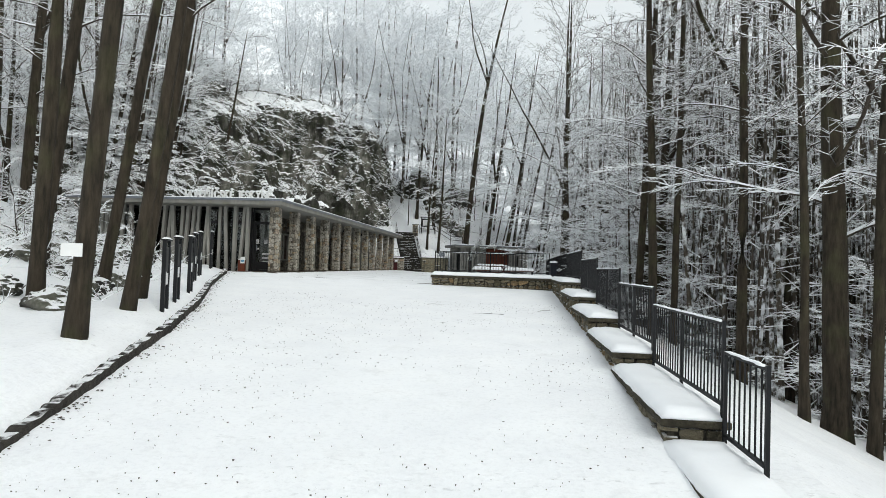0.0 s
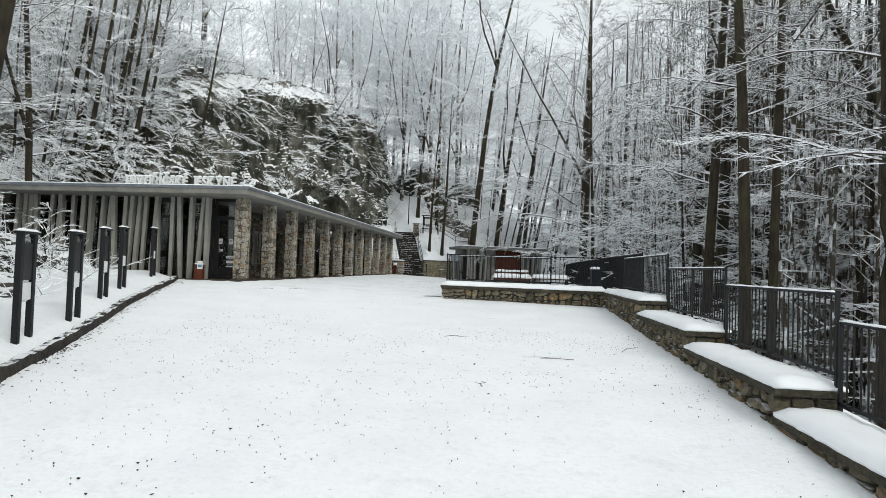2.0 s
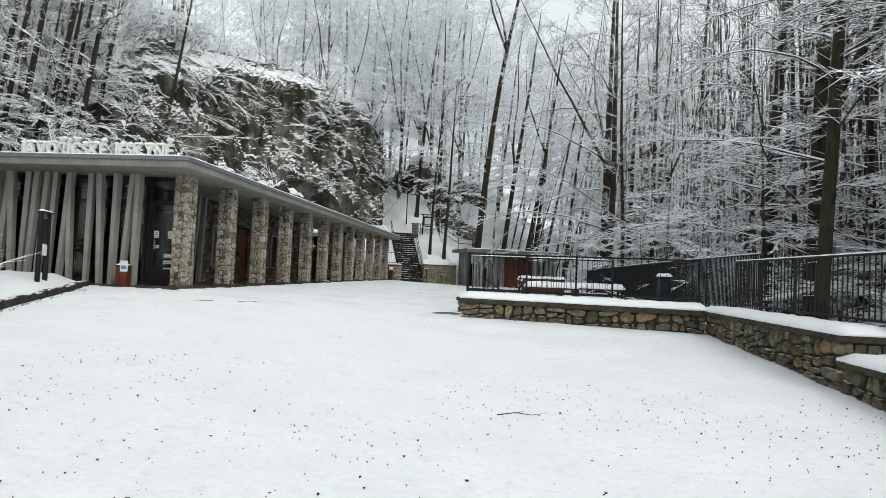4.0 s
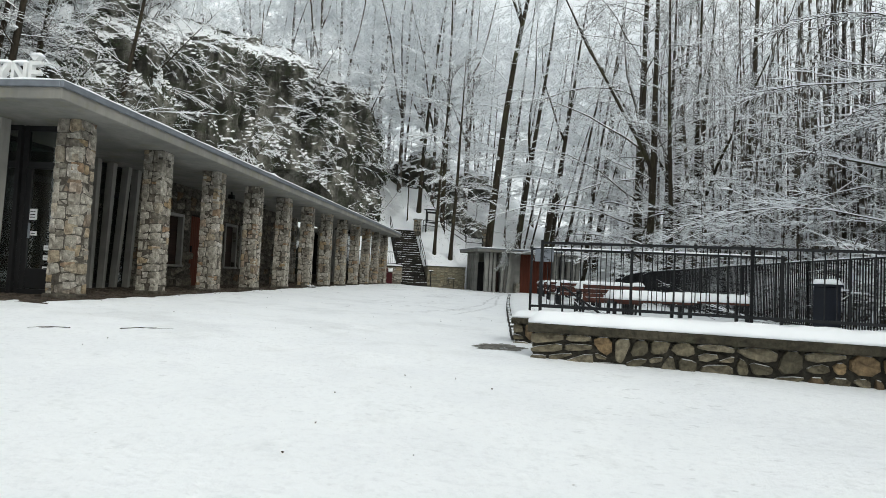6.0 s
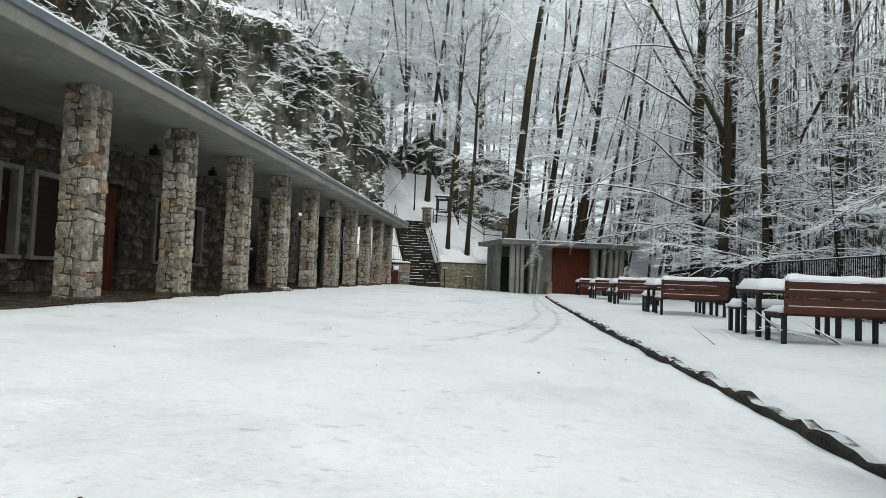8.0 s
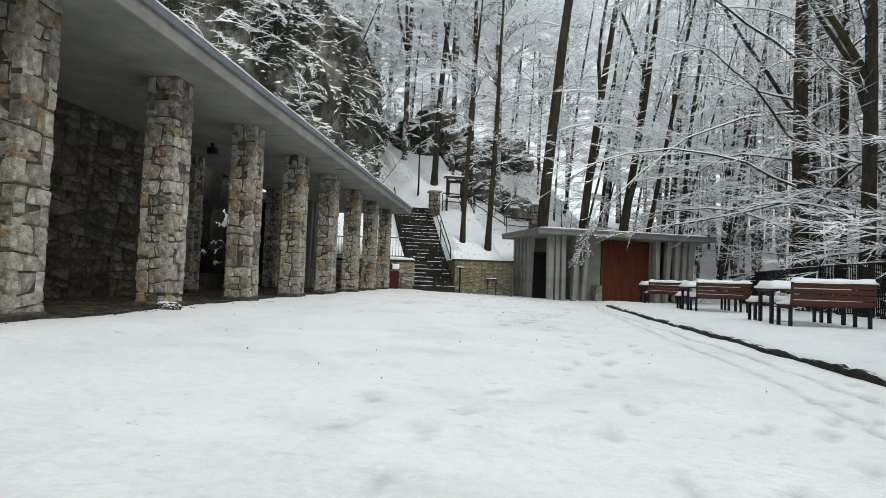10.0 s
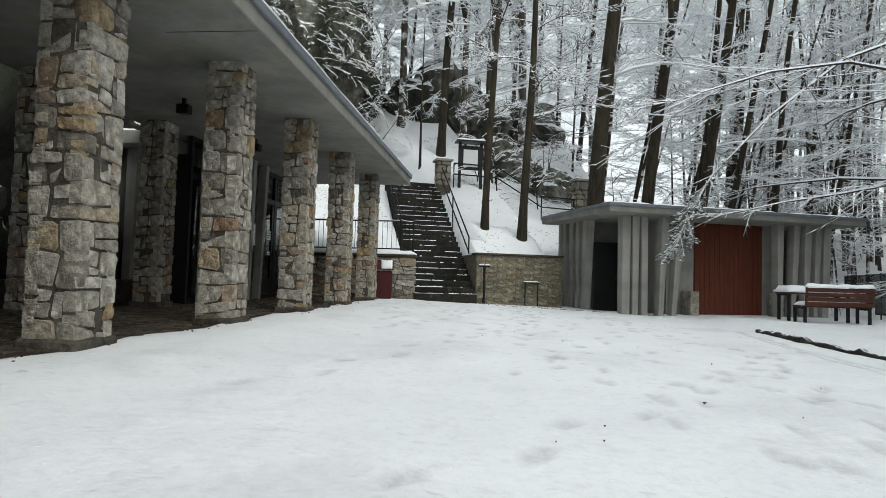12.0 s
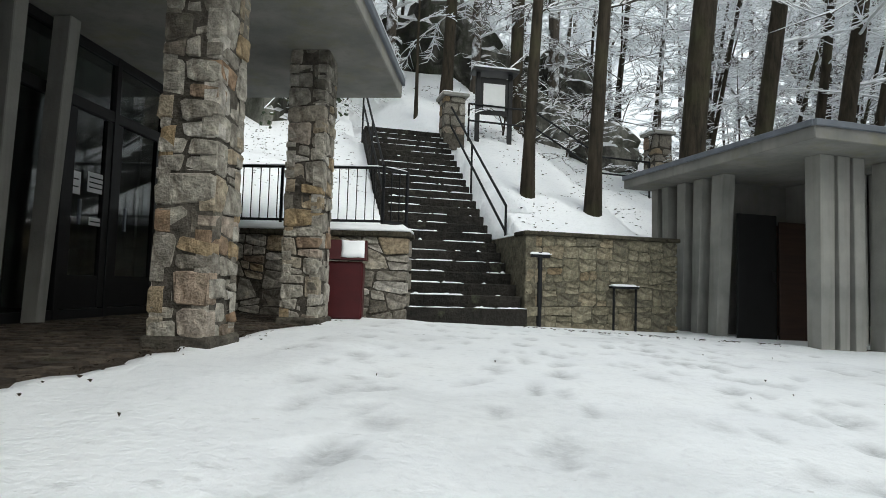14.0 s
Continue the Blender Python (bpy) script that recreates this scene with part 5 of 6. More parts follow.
def make_setts():
    """Small brown setts of the portico floor, joined."""
    rr = random.Random(88)
    verts, faces = [], []
    y = -1.2
    while y < 25.2:
        x = (-4.6 if y < -0.4 else -2.25) + rr.uniform(0, 0.1)
        while x < 0.34:
            w, d = rr.uniform(0.10, 0.17), 0.125
            if x + w > paving_edge(y + 0.06) - 0.03:
                break
            h = 0.012 + rr.uniform(-0.005, 0.006)
            n = len(verts)
            for z, s in ((-0.01, 0.0), (h, 0.012)):
                verts += [(x + 0.006 + s, y + 0.006 + s, z), (x + w - 0.006 - s, y + 0.006 + s + rr.uniform(-0.004, 0.004), z + rr.uniform(-0.003, 0.003)), (x + w - 0.006 - s, y + d - 0.006 - s, z), (x + 0.006 + s, y + d - 0.006 - s, z + rr.uniform(-0.003, 0.003))]
            faces += [(n + 4, n + 5, n + 6, n + 7)] + [(n + k, n + (k + 1) % 4, n + 4 + (k + 1) % 4, n + 4 + k) for k in range(4)]
            x += w
        y += 0.125
    me = bpy.data.meshes.new("setts")
    me.from_pydata(verts, [], faces)
    me.materials.append(SETT)
    tagged(new("setts", me), "wet brown stone setts under the portico", "paving", kind="stuff")


def make_bare_patch():
    """Asphalt swept bare in front of the pier, its edge ragged with snow."""
    bm = bmesh.new()
    rr = random.Random(3)
    grid = {}
    for i in range(46):
        for k in range(34):
            x, y = 5.9 + i * 0.025, -1.9 + k * 0.025
            u = (x - 6.45) / 0.33
            v = (y + 1.45) / 0.34
            if u * u + v * v + 1.1 * noise.noise(Vector((x * 5, y * 5, 3))) + 0.5 * noise.noise(Vector((x * 17, y * 17, 3))) < 0.8:
                for a, b in ((0, 0), (1, 0), (1, 1), (0, 1)):
                    if (i + a, k + b) not in grid:
                        px, py = 5.9 + (i + a) * 0.025 + rr.uniform(-0.008, 0.008), -1.9 + (k + b) * 0.025 + rr.uniform(-0.008, 0.008)
                        grid[i + a, k + b] = bm.verts.new((px, py, land(px, py) + 0.006))
                bm.faces.new([grid[i + a, k + b] for a, b in ((0, 0), (1, 0), (1, 1), (0, 1))])
    tagged(part("bare_asphalt", bm, ASPHALT), "bare wet asphalt beside the pier", "asphalt", kind="structure")


def make_slope_leaves():
    """Dead leaves, soil and stubble that show through the snow of the slope and along wall feet."""
    rr = random.Random(52)
    verts, faces = [], []

    def flake(x, y, z, s):
        a = rr.uniform(0, 6.3)
        n = len(verts)
        for k in range(5):
            q, r = a + k * 1.257, s * rr.uniform(0.4, 1.4)
            verts.append((x + math.cos(q) * r, y + math.sin(q) * r * 0.7, z + rr.uniform(0, 0.25) * s))
        verts.append((x, y, z - 0.01))
        faces.extend([(n, n + 1, n + 2, n + 3, n + 4), (n, n + 5, n + 1), (n + 2, n + 5, n + 3), (n + 4, n + 5, n)])

    for _ in range(5200):
        u, v = rr.uniform(1.9, 7.0), rr.uniform(0.6, 9.5)
        x, y = 0.62 + u * UX - v * UY, 25.35 + u * UY + v * UX
        if noise.noise(Vector((x * 1.1, y * 1.1, 2))) + 0.5 * noise.noise(Vector((x * 4, y * 4, 2))) > rr.uniform(-0.1, 0.6):
            flake(x, y, land(x, y) + 0.006, 0.007 + 0.03 * rr.random() ** 2)
    for _ in range(500):
        u, v = rr.uniform(-3.0, -0.2), rr.uniform(2.4, 6.0)
        x, y = 0.62 + u * UX - v * UY, 25.35 + u * UY + v * UX
        flake(x, y, land(x, y) + 0.006, rr.uniform(0.008, 0.028))
    for _ in range(900):
        y = rr.uniform(-0.5, 25)
        x = paving_edge(y) + abs(rr.gauss(0, 0.14)) - 0.12
        flake(x, y, max(0.013, land(x, y) + 0.003), rr.uniform(0.004, 0.016))
    for _ in range(110):
        s = rr.uniform(0, 1)
        x, y = 2.1 + 3.0 * s + rr.uniform(-0.1, 0.1), 25.75 + 0.02 * s - abs(rr.gauss(0, 0.12))
        flake(x, y, land(x, y) + 0.012, rr.uniform(0.008, 0.028))
    for _ in range(900):
        y = rr.uniform(-22, -2.5)
        x = lerp_table(KERB, y) + 0.08 + abs(rr.gauss(0, 0.1))
        if noise.noise(Vector((x * 0.5, y * 1.1, 4))) > rr.uniform(-0.3, 0.4):
            flake(x, y, land(x, y) + 0.004, rr.uniform(0.006, 0.026))
    me = bpy.data.meshes.new("dead_leaves")
    me.from_pydata(verts, [], faces)
    me.materials.append(BARK_DRY)
    tagged(new("dead_leaves", me), "dead brown leaves and soil showing through the snow", "leaf litter", kind="stuff")


make_setts()
make_bare_patch()
make_slope_leaves()


def make_entrance_bin():
    t = thing("litter_bin", "small red-brown litter bin with a white notice by the entrance", "litter bin", pose(-1.43, -0.58, 0.0, 0, 0, 6))
    part("body", box(-0.13, 0.13, -0.11, 0.11, 0.0, 0.46, 0.012), RED, t)
    part("rim", box(-0.14, 0.14, -0.12, 0.12, 0.46, 0.49, 0.006), DARK, t)
    n = part("notice", box(-0.02, 0.16, -0.128, -0.124, 0.34, 0.60), PAPER, t, "white notice with a blue field")
    part("blue_field", box(0.01, 0.13, -0.132, -0.1285, 0.40, 0.48), make_paint("notice_blue", (0.10, 0.28, 0.45)), n)
    part("snow_cap", lump(-0.13, 0.13, -0.11, 0.11, 0.49, 0.53, 5, 0.04, 0.01), CAP, t, "fresh snow")


def make_storage_box():
    t = thing("storage_box", "dark blue storage box with snow on its lid", "box", pose(BOX_AT[0], BOX_AT[1], land(*BOX_AT), 0, 0, 4))
    navy = make_paint("navy_panel", (0.007, 0.010, 0.018), 0.6)
    part("body", box(-0.13, 0.13, -0.15, 0.15, 0.0, 0.82, 0.015), navy, t)
    part("lid", box(-0.15, 0.15, -0.17, 0.17, 0.82, 0.86, 0.01), navy, t)
    part("snow_cap", lump(-0.15, 0.15, -0.17, 0.17, 0.86, 0.94, 15, 0.04), CAP, t, "fresh snow")


BOX_AT = (11.50, 1.12)
make_entrance_bin()
make_storage_box()


# ---- woods ----
class Sticks:
    """Collects tapered sticks and turns them into one mesh. Their cross-sections point upwards, so that snow lies on them: a kite
    for limbs, a triangle for shoots, and a spike of three faces for twigs."""

    SHAPES = {
        "limb": ([(1.0, 0.1), (0.0, 1.5), (-1.0, 0.1), (0.0, -0.8)], True),
        "shoot": ([(1.0, -0.5), (0.0, 1.3), (-1.0, -0.5)], True),
        "twig": ([(1.0, -0.5), (0.0, 1.3), (-1.0, -0.5)], False),
    }

    def __init__(self):
        self.rows = {k: [] for k in self.SHAPES}

    def add(self, a, b, ra, rb, kind="limb"):
        self.rows[kind].append((*a, *b, ra, rb))

    def mesh(self, name, mat):
        verts, faces, start = [], [], 0
        for kind, (offs, both) in self.SHAPES.items():
            if not self.rows[kind]:
                continue
            s = np.array(self.rows[kind], float)
            a, b, ra, rb = s[:, 0:3], s[:, 3:6], s[:, 6:7], s[:, 7:8]
            d = b - a
            d /= np.linalg.norm(d, axis=1, keepdims=True) + 1e-9
            side = np.cross(d, (0.0, 0.0, 1.0))
            side[np.linalg.norm(side, axis=1) < 0.05] = (1.0, 0.0, 0.0)
            side /= np.linalg.norm(side, axis=1, keepdims=True)
            up = np.cross(side, d)
            n = len(offs)
            v = [a + ra * (side * x + up * y) for x, y in offs]
            v += [b + rb * (side * x + up * y) for x, y in offs] if both else [b]
            verts.append(np.stack(v, 1).reshape(-1, 3))
            k = len(v)
            if both:
                cell = [[q, (q + 1) % n, n + (q + 1) % n, n + q] for q in range(n if n > 3 else 2)]
            else:
                cell = [[q, q + 1, n] for q in range(2)]
            cell = np.array(cell)
            faces += (cell[None] + start + k * np.arange(len(s))[:, None, None]).reshape(-1, cell.shape[1]).tolist()
            start += k * len(s)
        me = bpy.data.meshes.new(name)
        me.from_pydata(np.concatenate(verts).tolist(), [], faces)
        me.materials.append(mat)
        return me


def trunk_points(rng, height, r0, lean, wobble=0.06):
    n = max(6, int(height / 1.2))
    pts, rad = [], []
    p = Vector((0, 0, -0.4))
    drift = Vector((lean[0], lean[1], 0))
    for k in range(n + 1):
        t = k / n
        pts.append(p.copy())
        flare = 1 + 0.4 * max(0, 1 - t * n / 1.0)
        rad.append(r0 * (1 - 0.88 * t ** 1.4) * flare)
        drift += Vector((rng.uniform(-wobble, wobble), rng.uniform(-wobble, wobble), 0)) * 0.35
        p = p + Vector((drift.x, drift.y, 1)) * ((height + 0.4) / n)
    return pts, rad


def limb(rng, st, start, direction, length, r, density, sag=0.0, fine=0.0165):
    """A limb that arches over, with level sprays of side shoots and twigs. density: shoots a stretch, twigs a stretch of a shoot."""
    n = 6
    p, d = Vector(start), Vector(direction).normalized()
    step, hand = length / n, 1
    for k in range(n):
        d = (d + Vector((rng.uniform(-0.22, 0.22), rng.uniform(-0.22, 0.22), rng.uniform(-0.17, 0.17) - (0.09 + 0.3 * sag) * (0.3 + k / n)))).normalized()
        q = p + d * step
        st.add(p, q, r * (1 - 0.74 * k / n), r * (1 - 0.74 * (k + 1) / n))
        flat = Vector((-d.y, d.x, 0.0)).normalized() if abs(d.z) < 0.99 else Vector((1, 0, 0))
        for _ in range(density[0] + (k == n - 1) - (k == 0)):
            hand = -hand
            o = p.lerp(q, rng.random())
            e = (d * 0.9 + flat * hand * rng.uniform(0.4, 1.1) + Vector((0, 0, rng.uniform(-0.2, 0.35)))).normalized()
            ln = length * rng.uniform(0.2, 0.46) * (1.2 - 0.55 * k / n)
            rs = max(0.7 * fine, r * 0.25)
            for s in range(3):
                e = (e + d * 0.1 + Vector((rng.uniform(-1, 1), rng.uniform(-1, 1), rng.uniform(-0.9, 0.7) - 0.5 * sag)) * 0.27).normalized()
                w = o + e * ln / 3
                st.add(o, w, rs * (1 - 0.25 * s), rs * (0.75 - 0.25 * s) + 0.003, "shoot")
                g = Vector((-e.y, e.x, 0.0))
                for _ in range(density[1] + (s == 2)):
                    hand = -hand
                    b = o.lerp(w, rng.random())
                    c = (e * 0.7 + g * hand * rng.uniform(0.3, 1.2) + Vector((0, 0, rng.uniform(-0.45, 0.5)))).normalized()
                    st.add(b, b + c * min(0.75, ln * rng.uniform(0.14, 0.38)), fine, 0.0, "twig")
                o = w
        p = q


def make_tree(seed, height, r0, first, limbs, reach, lean=(0, 0), density=(2, 3), rise=(0.1, 0.9), label="tall bare beech with snow along every branch", name="beech_tree", sag=0.0, forks=0, fine=0.0165, twig=None, bark=None, fork_at=(0.2, 0.45)):
    rng = random.Random(seed)
    t = thing(name, label, "tree")
    pts, rad = trunk_points(rng, height, r0, lean)
    bm = add_tube(bmesh.new(), pts, rad, 9)
    stems = [(pts, rad)]
    for k in range(forks):
        i = int(len(pts) * rng.uniform(*fork_at))
        az = rng.uniform(0, 6.28)
        p, d = pts[i].copy(), Vector((math.cos(az) * 0.45, math.sin(az) * 0.45, 1)).normalized()
        ln, fp, fr = (height - pts[i].z) * rng.uniform(0.75, 1.0), [], []
        for s in range(8):
            fp.append(p.copy())
            fr.append(rad[i] * 0.66 * (1 - 0.88 * s / 7))
            p = p + d * ln / 7
            d = (d + Vector((rng.uniform(-0.17, 0.17), rng.uniform(-0.17, 0.17), 0.03))).normalized()
        add_tube(bm, fp, fr, 7)
        stems.append((fp, fr))
    part("trunk", bm, bark or BARK, t, smooth=True)
    st = Sticks()
    stem_first = first
    for k in range(limbs):
        pts, rad = stems[k % len(stems)]
        first = stem_first if k % len(stems) == 0 else 0.1
        f = first + (0.98 - first) * ((k + rng.random()) / limbs)
        i = f * (len(pts) - 1)
        i0 = min(int(i), len(pts) - 2)
        at = pts[i0].lerp(pts[i0 + 1], i - i0)
        az = k * 2.399 + rng.uniform(-0.5, 0.5)
        el = rise[0] + (rise[1] - rise[0]) * f * rng.uniform(0.6, 1.3)
        d = (math.cos(az) * math.cos(el), math.sin(az) * math.cos(el), math.sin(el))
        ln = reach * rng.uniform(0.6, 1.2) * (1.15 - 0.6 * f)
        limb(rng, st, at, d, ln, max(0.018, 0.28 * rad[min(i0, len(rad) - 1)] * rng.uniform(0.7, 1.1)), density, sag, fine)
    ob = new("crown", st.mesh("crown", twig or TWIG))
    ob.parent = t
    ob["label"] = "snow-laden branches"
    return t


def scatter(kinds, spots, group):
    """Copies of the kinds at spots (x, y, size, turn)."""
    for j, (x, y, s, turn) in enumerate(spots):
        c = copy_thing(kinds[j % len(kinds)], pose(x, y, land(x, y) - 0.05, 0, 0, turn) @ Matrix.Diagonal((s, s, s, 1)))
        c.scale = (s, s, s)
        c["group"] = group


def place_tree(tree, x, y, turn=0, z=None):
    tree.matrix_world = pose(x, y, land(x, y) if z is None else z, 0, 0, turn)


def plant_woods():
    rng = random.Random(5)
    tall = [make_tree(10 + i, h, r, f, n, 5.0, (lx, ly), (2, 3), (0.1, 0.95), forks=k, fine=0.0145) for i, (h, r, f, n, lx, ly, k) in enumerate([(25, 0.2, 0.14, 32, 0.01, 0.0, 1), (23, 0.15, 0.12, 28, -0.05, 0.03, 0), (26, 0.23, 0.16, 34, 0.03, -0.03, 2), (21, 0.12, 0.12, 28, 0.06, 0.01, 0)])]
    full = [make_tree(30 + i, h, r, f, n, 6.4, (lx, 0.0), (2, 3), (0.1, 0.95), forks=k, twig=FROST, bark=PLASTERED, fine=0.023) for i, (h, r, f, n, lx, k) in enumerate([(22, 0.17, 0.1, 42, 0.03, 2), (18, 0.12, 0.08, 38, -0.04, 1), (24, 0.19, 0.12, 44, 0.03, 2)])]
    young = [make_tree(50 + i, h, r, 0.06, n, 4.4, (lx, 0.02), (2, 4), (0.1, 0.5), "slender young beech with level snowy twigs", "young_beech", 0.15, fine=0.013) for i, (h, r, n, lx) in enumerate([(7.5, 0.05, 18, 0.04), (6.0, 0.04, 16, -0.06), (9.0, 0.06, 20, 0.04)])]
    thin = [make_tree(70 + i, h, r, 0.25, 14, 2.8, (lx, ly), (1, 3), (0.4, 1.1), "thin straight young trunk with snowy twigs", "young_tree", twig=FROST, fine=0.022, bark=PLASTERED) for i, (h, r, lx, ly) in enumerate([(14, 0.06, 0.05, 0.0), (17, 0.075, -0.07, 0.02), (12, 0.045, 0.09, -0.01)])]
    bush = [make_tree(90 + i, h, 0.025, 0.05, 8, 1.3, (lx, 0.02), (1, 2), (0.2, 0.9), "bare shrub bent under snow", "shrub", 0.4, fine=0.008) for i, (h, lx) in enumerate([(1.8, 0.1), (1.4, -0.15)])]

    # trees that stand out, with their own girth
    def one(seed, x, y, h, r, first, n, reach, lean=(0, 0), density=(2, 4), turn=0, fine=0.010, forks=0, fork_at=(0.3, 0.5)):
        place_tree(make_tree(seed, h, r, first, n, reach, lean, density, (0.2, 0.95), sag=0.12, forks=forks, fine=fine * (1.45 if y > 26 else 1.25), fork_at=fork_at, twig=FROST if y > 29 else None), x, y, turn)

    one(101, 1.5, -14.6, 19, 0.13, 0.3, 18, 3.2, (0.01, 0), (2, 2))
    one(102, 3.75, -16.5, 20, 0.135, 0.35, 16, 3.2, (0.09, 0.0), (2, 2))
    one(103, 3.05, -14.4, 19, 0.112, 0.32, 18, 3.2, (0.115, 0.01), (2, 2))
    one(130, 0.9, -12.2, 18, 0.12, 0.35, 14, 3.0, (0.13, 0.03), (2, 2))
    one(104, 2.3, -13.0, 18, 0.125, 0.3, 18, 3.4, (0.08, 0.05), (2, 2))
    one(105, -1.2, -11.5, 18, 0.16, 0.3, 18, 3.4, (0.04, 0.05), (2, 2))
    one(106, 17.63, -8.75, 22, 0.3, 0.22, 18, 5.0, (-0.01, 0), (2, 3))
    one(107, 18.1, -9.4, 18, 0.14, 0.3, 14, 3.0, (0.02, 0), (2, 2))
    one(108, 16.4, -9.8, 15, 0.11, 0.3, 12, 3.0, (0.0, 0), (2, 2))
    one(109, 16.7, -5.3, 21, 0.16, 0.25, 20, 4.2, (0, 0), fine=0.01)
    one(110, 14.9, 0.8, 22, 0.16, 0.2, 28, 5.0, (0.0, 0))
    one(127, 14.5, -3.5, 21, 0.15, 0.3, 20, 4.0, (0.01, 0.0), fine=0.01)
    one(128, 15.3, -3.0, 21, 0.12, 0.3, 20, 4.0, (0.0, 0.02), fine=0.01)
    one(111, 19.1, 6.7, 21, 0.22, 0.15, 24, 4.6)
    one(112, 14.0, 25.3, 26, 0.28, 0.12, 40, 7.6, (-0.01, 0))
    hang = Sticks()
    hr = random.Random(61)
    path = [Vector(p) for p in ((14.0, 25.3, 6.6), (12.0, 25.0, 6.3), (10.0, 24.8, 5.5), (8.4, 24.65, 4.2), (7.2, 24.55, 2.9), (6.7, 24.5, 2.1), (6.45, 24.5, 1.35))]
    leaves, lf = [], []
    for k, (a, b) in enumerate(zip(path, path[1:])):
        hang.add(a, b, 0.045 * (1 - k / 6.5), 0.045 * (1 - (k + 1) / 6.5))
        for _ in range(6 if k < 4 else 11):
            o = a.lerp(b, hr.random())
            e = ((b - a).normalized() + Vector((hr.uniform(-1, 1), hr.uniform(-1, 1), hr.uniform(-0.8, 0.3)))).normalized()
            ln = hr.uniform(0.25, 0.7)
            hang.add(o, o + e * ln, 0.009, 0.004, "shoot")
            for _ in range(4):
                q = o + e * ln * hr.uniform(0.2, 1)
                g = (e + Vector((hr.uniform(-1, 1), hr.uniform(-1, 1), hr.uniform(-0.8, 0.2)))).normalized()
                hang.add(q, q + g * hr.uniform(0.1, 0.3), 0.007, 0.0, "twig")
                if k > 2:
                    for _ in range(4 if k == 3 else 11):
                        c = q + g * hr.uniform(0.05, 0.28)
                        s = hr.uniform(0.025, 0.06)
                        u = Vector((hr.uniform(-1, 1), hr.uniform(-1, 1), hr.uniform(-0.4, 0.4))).normalized() * s
                        w = u.cross(Vector((hr.uniform(-0.4, 0.4), hr.uniform(-0.4, 0.4), 1))).normalized() * s * 0.6
                        n = len(leaves)
                        leaves += [tuple(c - u), tuple(c - w), tuple(c + u), tuple(c + w), tuple(c + Vector((0, 0, 0.35 * s)))]
                        lf += [(n, n + 1, n + 4), (n + 1, n + 2, n + 4), (n + 2, n + 3, n + 4), (n + 3, n, n + 4)]
    droop = Sticks()
    low = [Vector(p) for p in ((14.0, 25.3, 3.6), (12.2, 25.9, 3.1), (10.6, 25.9, 2.75), (9.2, 25.7, 2.5), (8.2, 25.5, 2.25), (7.5, 25.4, 2.15))]
    for k, (a, b) in enumerate(zip(low, low[1:])):
        droop.add(a, b, 0.05 * (1 - k / 5.5), 0.05 * (1 - (k + 1) / 5.5))
        for _ in range(7):
            o = a.lerp(b, hr.random())
            e = ((b - a).normalized() + Vector((hr.uniform(-0.8, 0.8), hr.uniform(-0.8, 0.8), hr.uniform(-0.7, 0.3)))).normalized()
            ln = hr.uniform(0.25, 0.8)
            droop.add(o, o + e * ln, 0.009, 0.004, "shoot")
            for _ in range(4):
                q = o + e * ln * hr.uniform(0.2, 1)
                g = (e + Vector((hr.uniform(-1, 1), hr.uniform(-1, 1), hr.uniform(-0.6, 0.3)))).normalized()
                droop.add(q, q + g * hr.uniform(0.1, 0.3), 0.007, 0.0, "twig")
    host = [o for o in bpy.data.objects if o.type == "EMPTY" and o.name.startswith("beech_tree") and abs(o.matrix_world.translation.x - 14.0) < 0.01 and abs(o.matrix_world.translation.y - 25.3) < 0.01][0]
    bough = new("hanging_bough", hang.mesh("hanging_bough", TWIG))
    lm = bpy.data.meshes.new("foliage")
    lm.from_pydata(leaves, [], lf)
    lm.materials.append(IVY)
    lc = new("foliage", lm)
    bough2 = new("hanging_bough", droop.mesh("hanging_bough", TWIG))
    for ob in (bough, bough2, lc):
        ob.data.transform(host.matrix_world.inverted())
    bough.parent, bough2.parent, lc.parent = host, host, bough
    bough["label"], bough2["label"], lc["label"] = "long drooping snowy bough", "long drooping snowy bough", "dark leaves holding snow"
    one(113, 15.6, 26.0, 21, 0.19, 0.2, 22, 4.4, (0.02, 0))
    one(114, 17.4, 26.5, 20, 0.2, 0.16, 24, 5.0)
    one(115, 5.45, 30.2, 27, 0.25, 0.2, 40, 5.4, (0.06, 0.0), forks=2, fork_at=(0.5, 0.58))
    one(116, 10.3, 33.6, 20, 0.13, 0.2, 18, 4.0, (0.16, 0))
    one(117, 9.6, 34.4, 20, 0.14, 0.2, 18, 4.0, (0.13, 0))
    one(118, 7.3, 31.7, 20, 0.2, 0.24, 24, 4.6, (0.1, 0), forks=1)
    one(119, 2.22, 28.02, 12, 0.105, 0.28, 20, 2.4, (0.0, 0.0))
    one(120, 3.25, 27.85, 13, 0.12, 0.25, 20, 2.6, (0.03, 0.0))
    one(121, 0.35, 33.2, 17, 0.16, 0.25, 22, 3.6, (0.05, 0.0))
    one(122, -0.2, 31.7, 6, 0.045, 0.4, 10, 1.2, (0.0, 0.0), (1, 2))
    one(123, 2.15, 32.6, 18, 0.17, 0.2, 26, 4.0, (0.02, 0))
    one(124, 8.85, 31.9, 21, 0.19, 0.22, 22, 4.6, (0.17, 0.02), forks=1)
    one(125, -14.2, 11.8, 17, 0.17, 0.3, 20, 3.5, (0.05, 0.0))
    one(126, -15.0, 10.6, 17, 0.17, 0.3, 20, 3.5, (0.05, 0.0))

    taken = [(1.5, -14.6), (3.75, -16.5), (16.3, -10.6), (16.7, -5.3), (14.8, 0.6), (14, 25.3), (6, 30.2)]

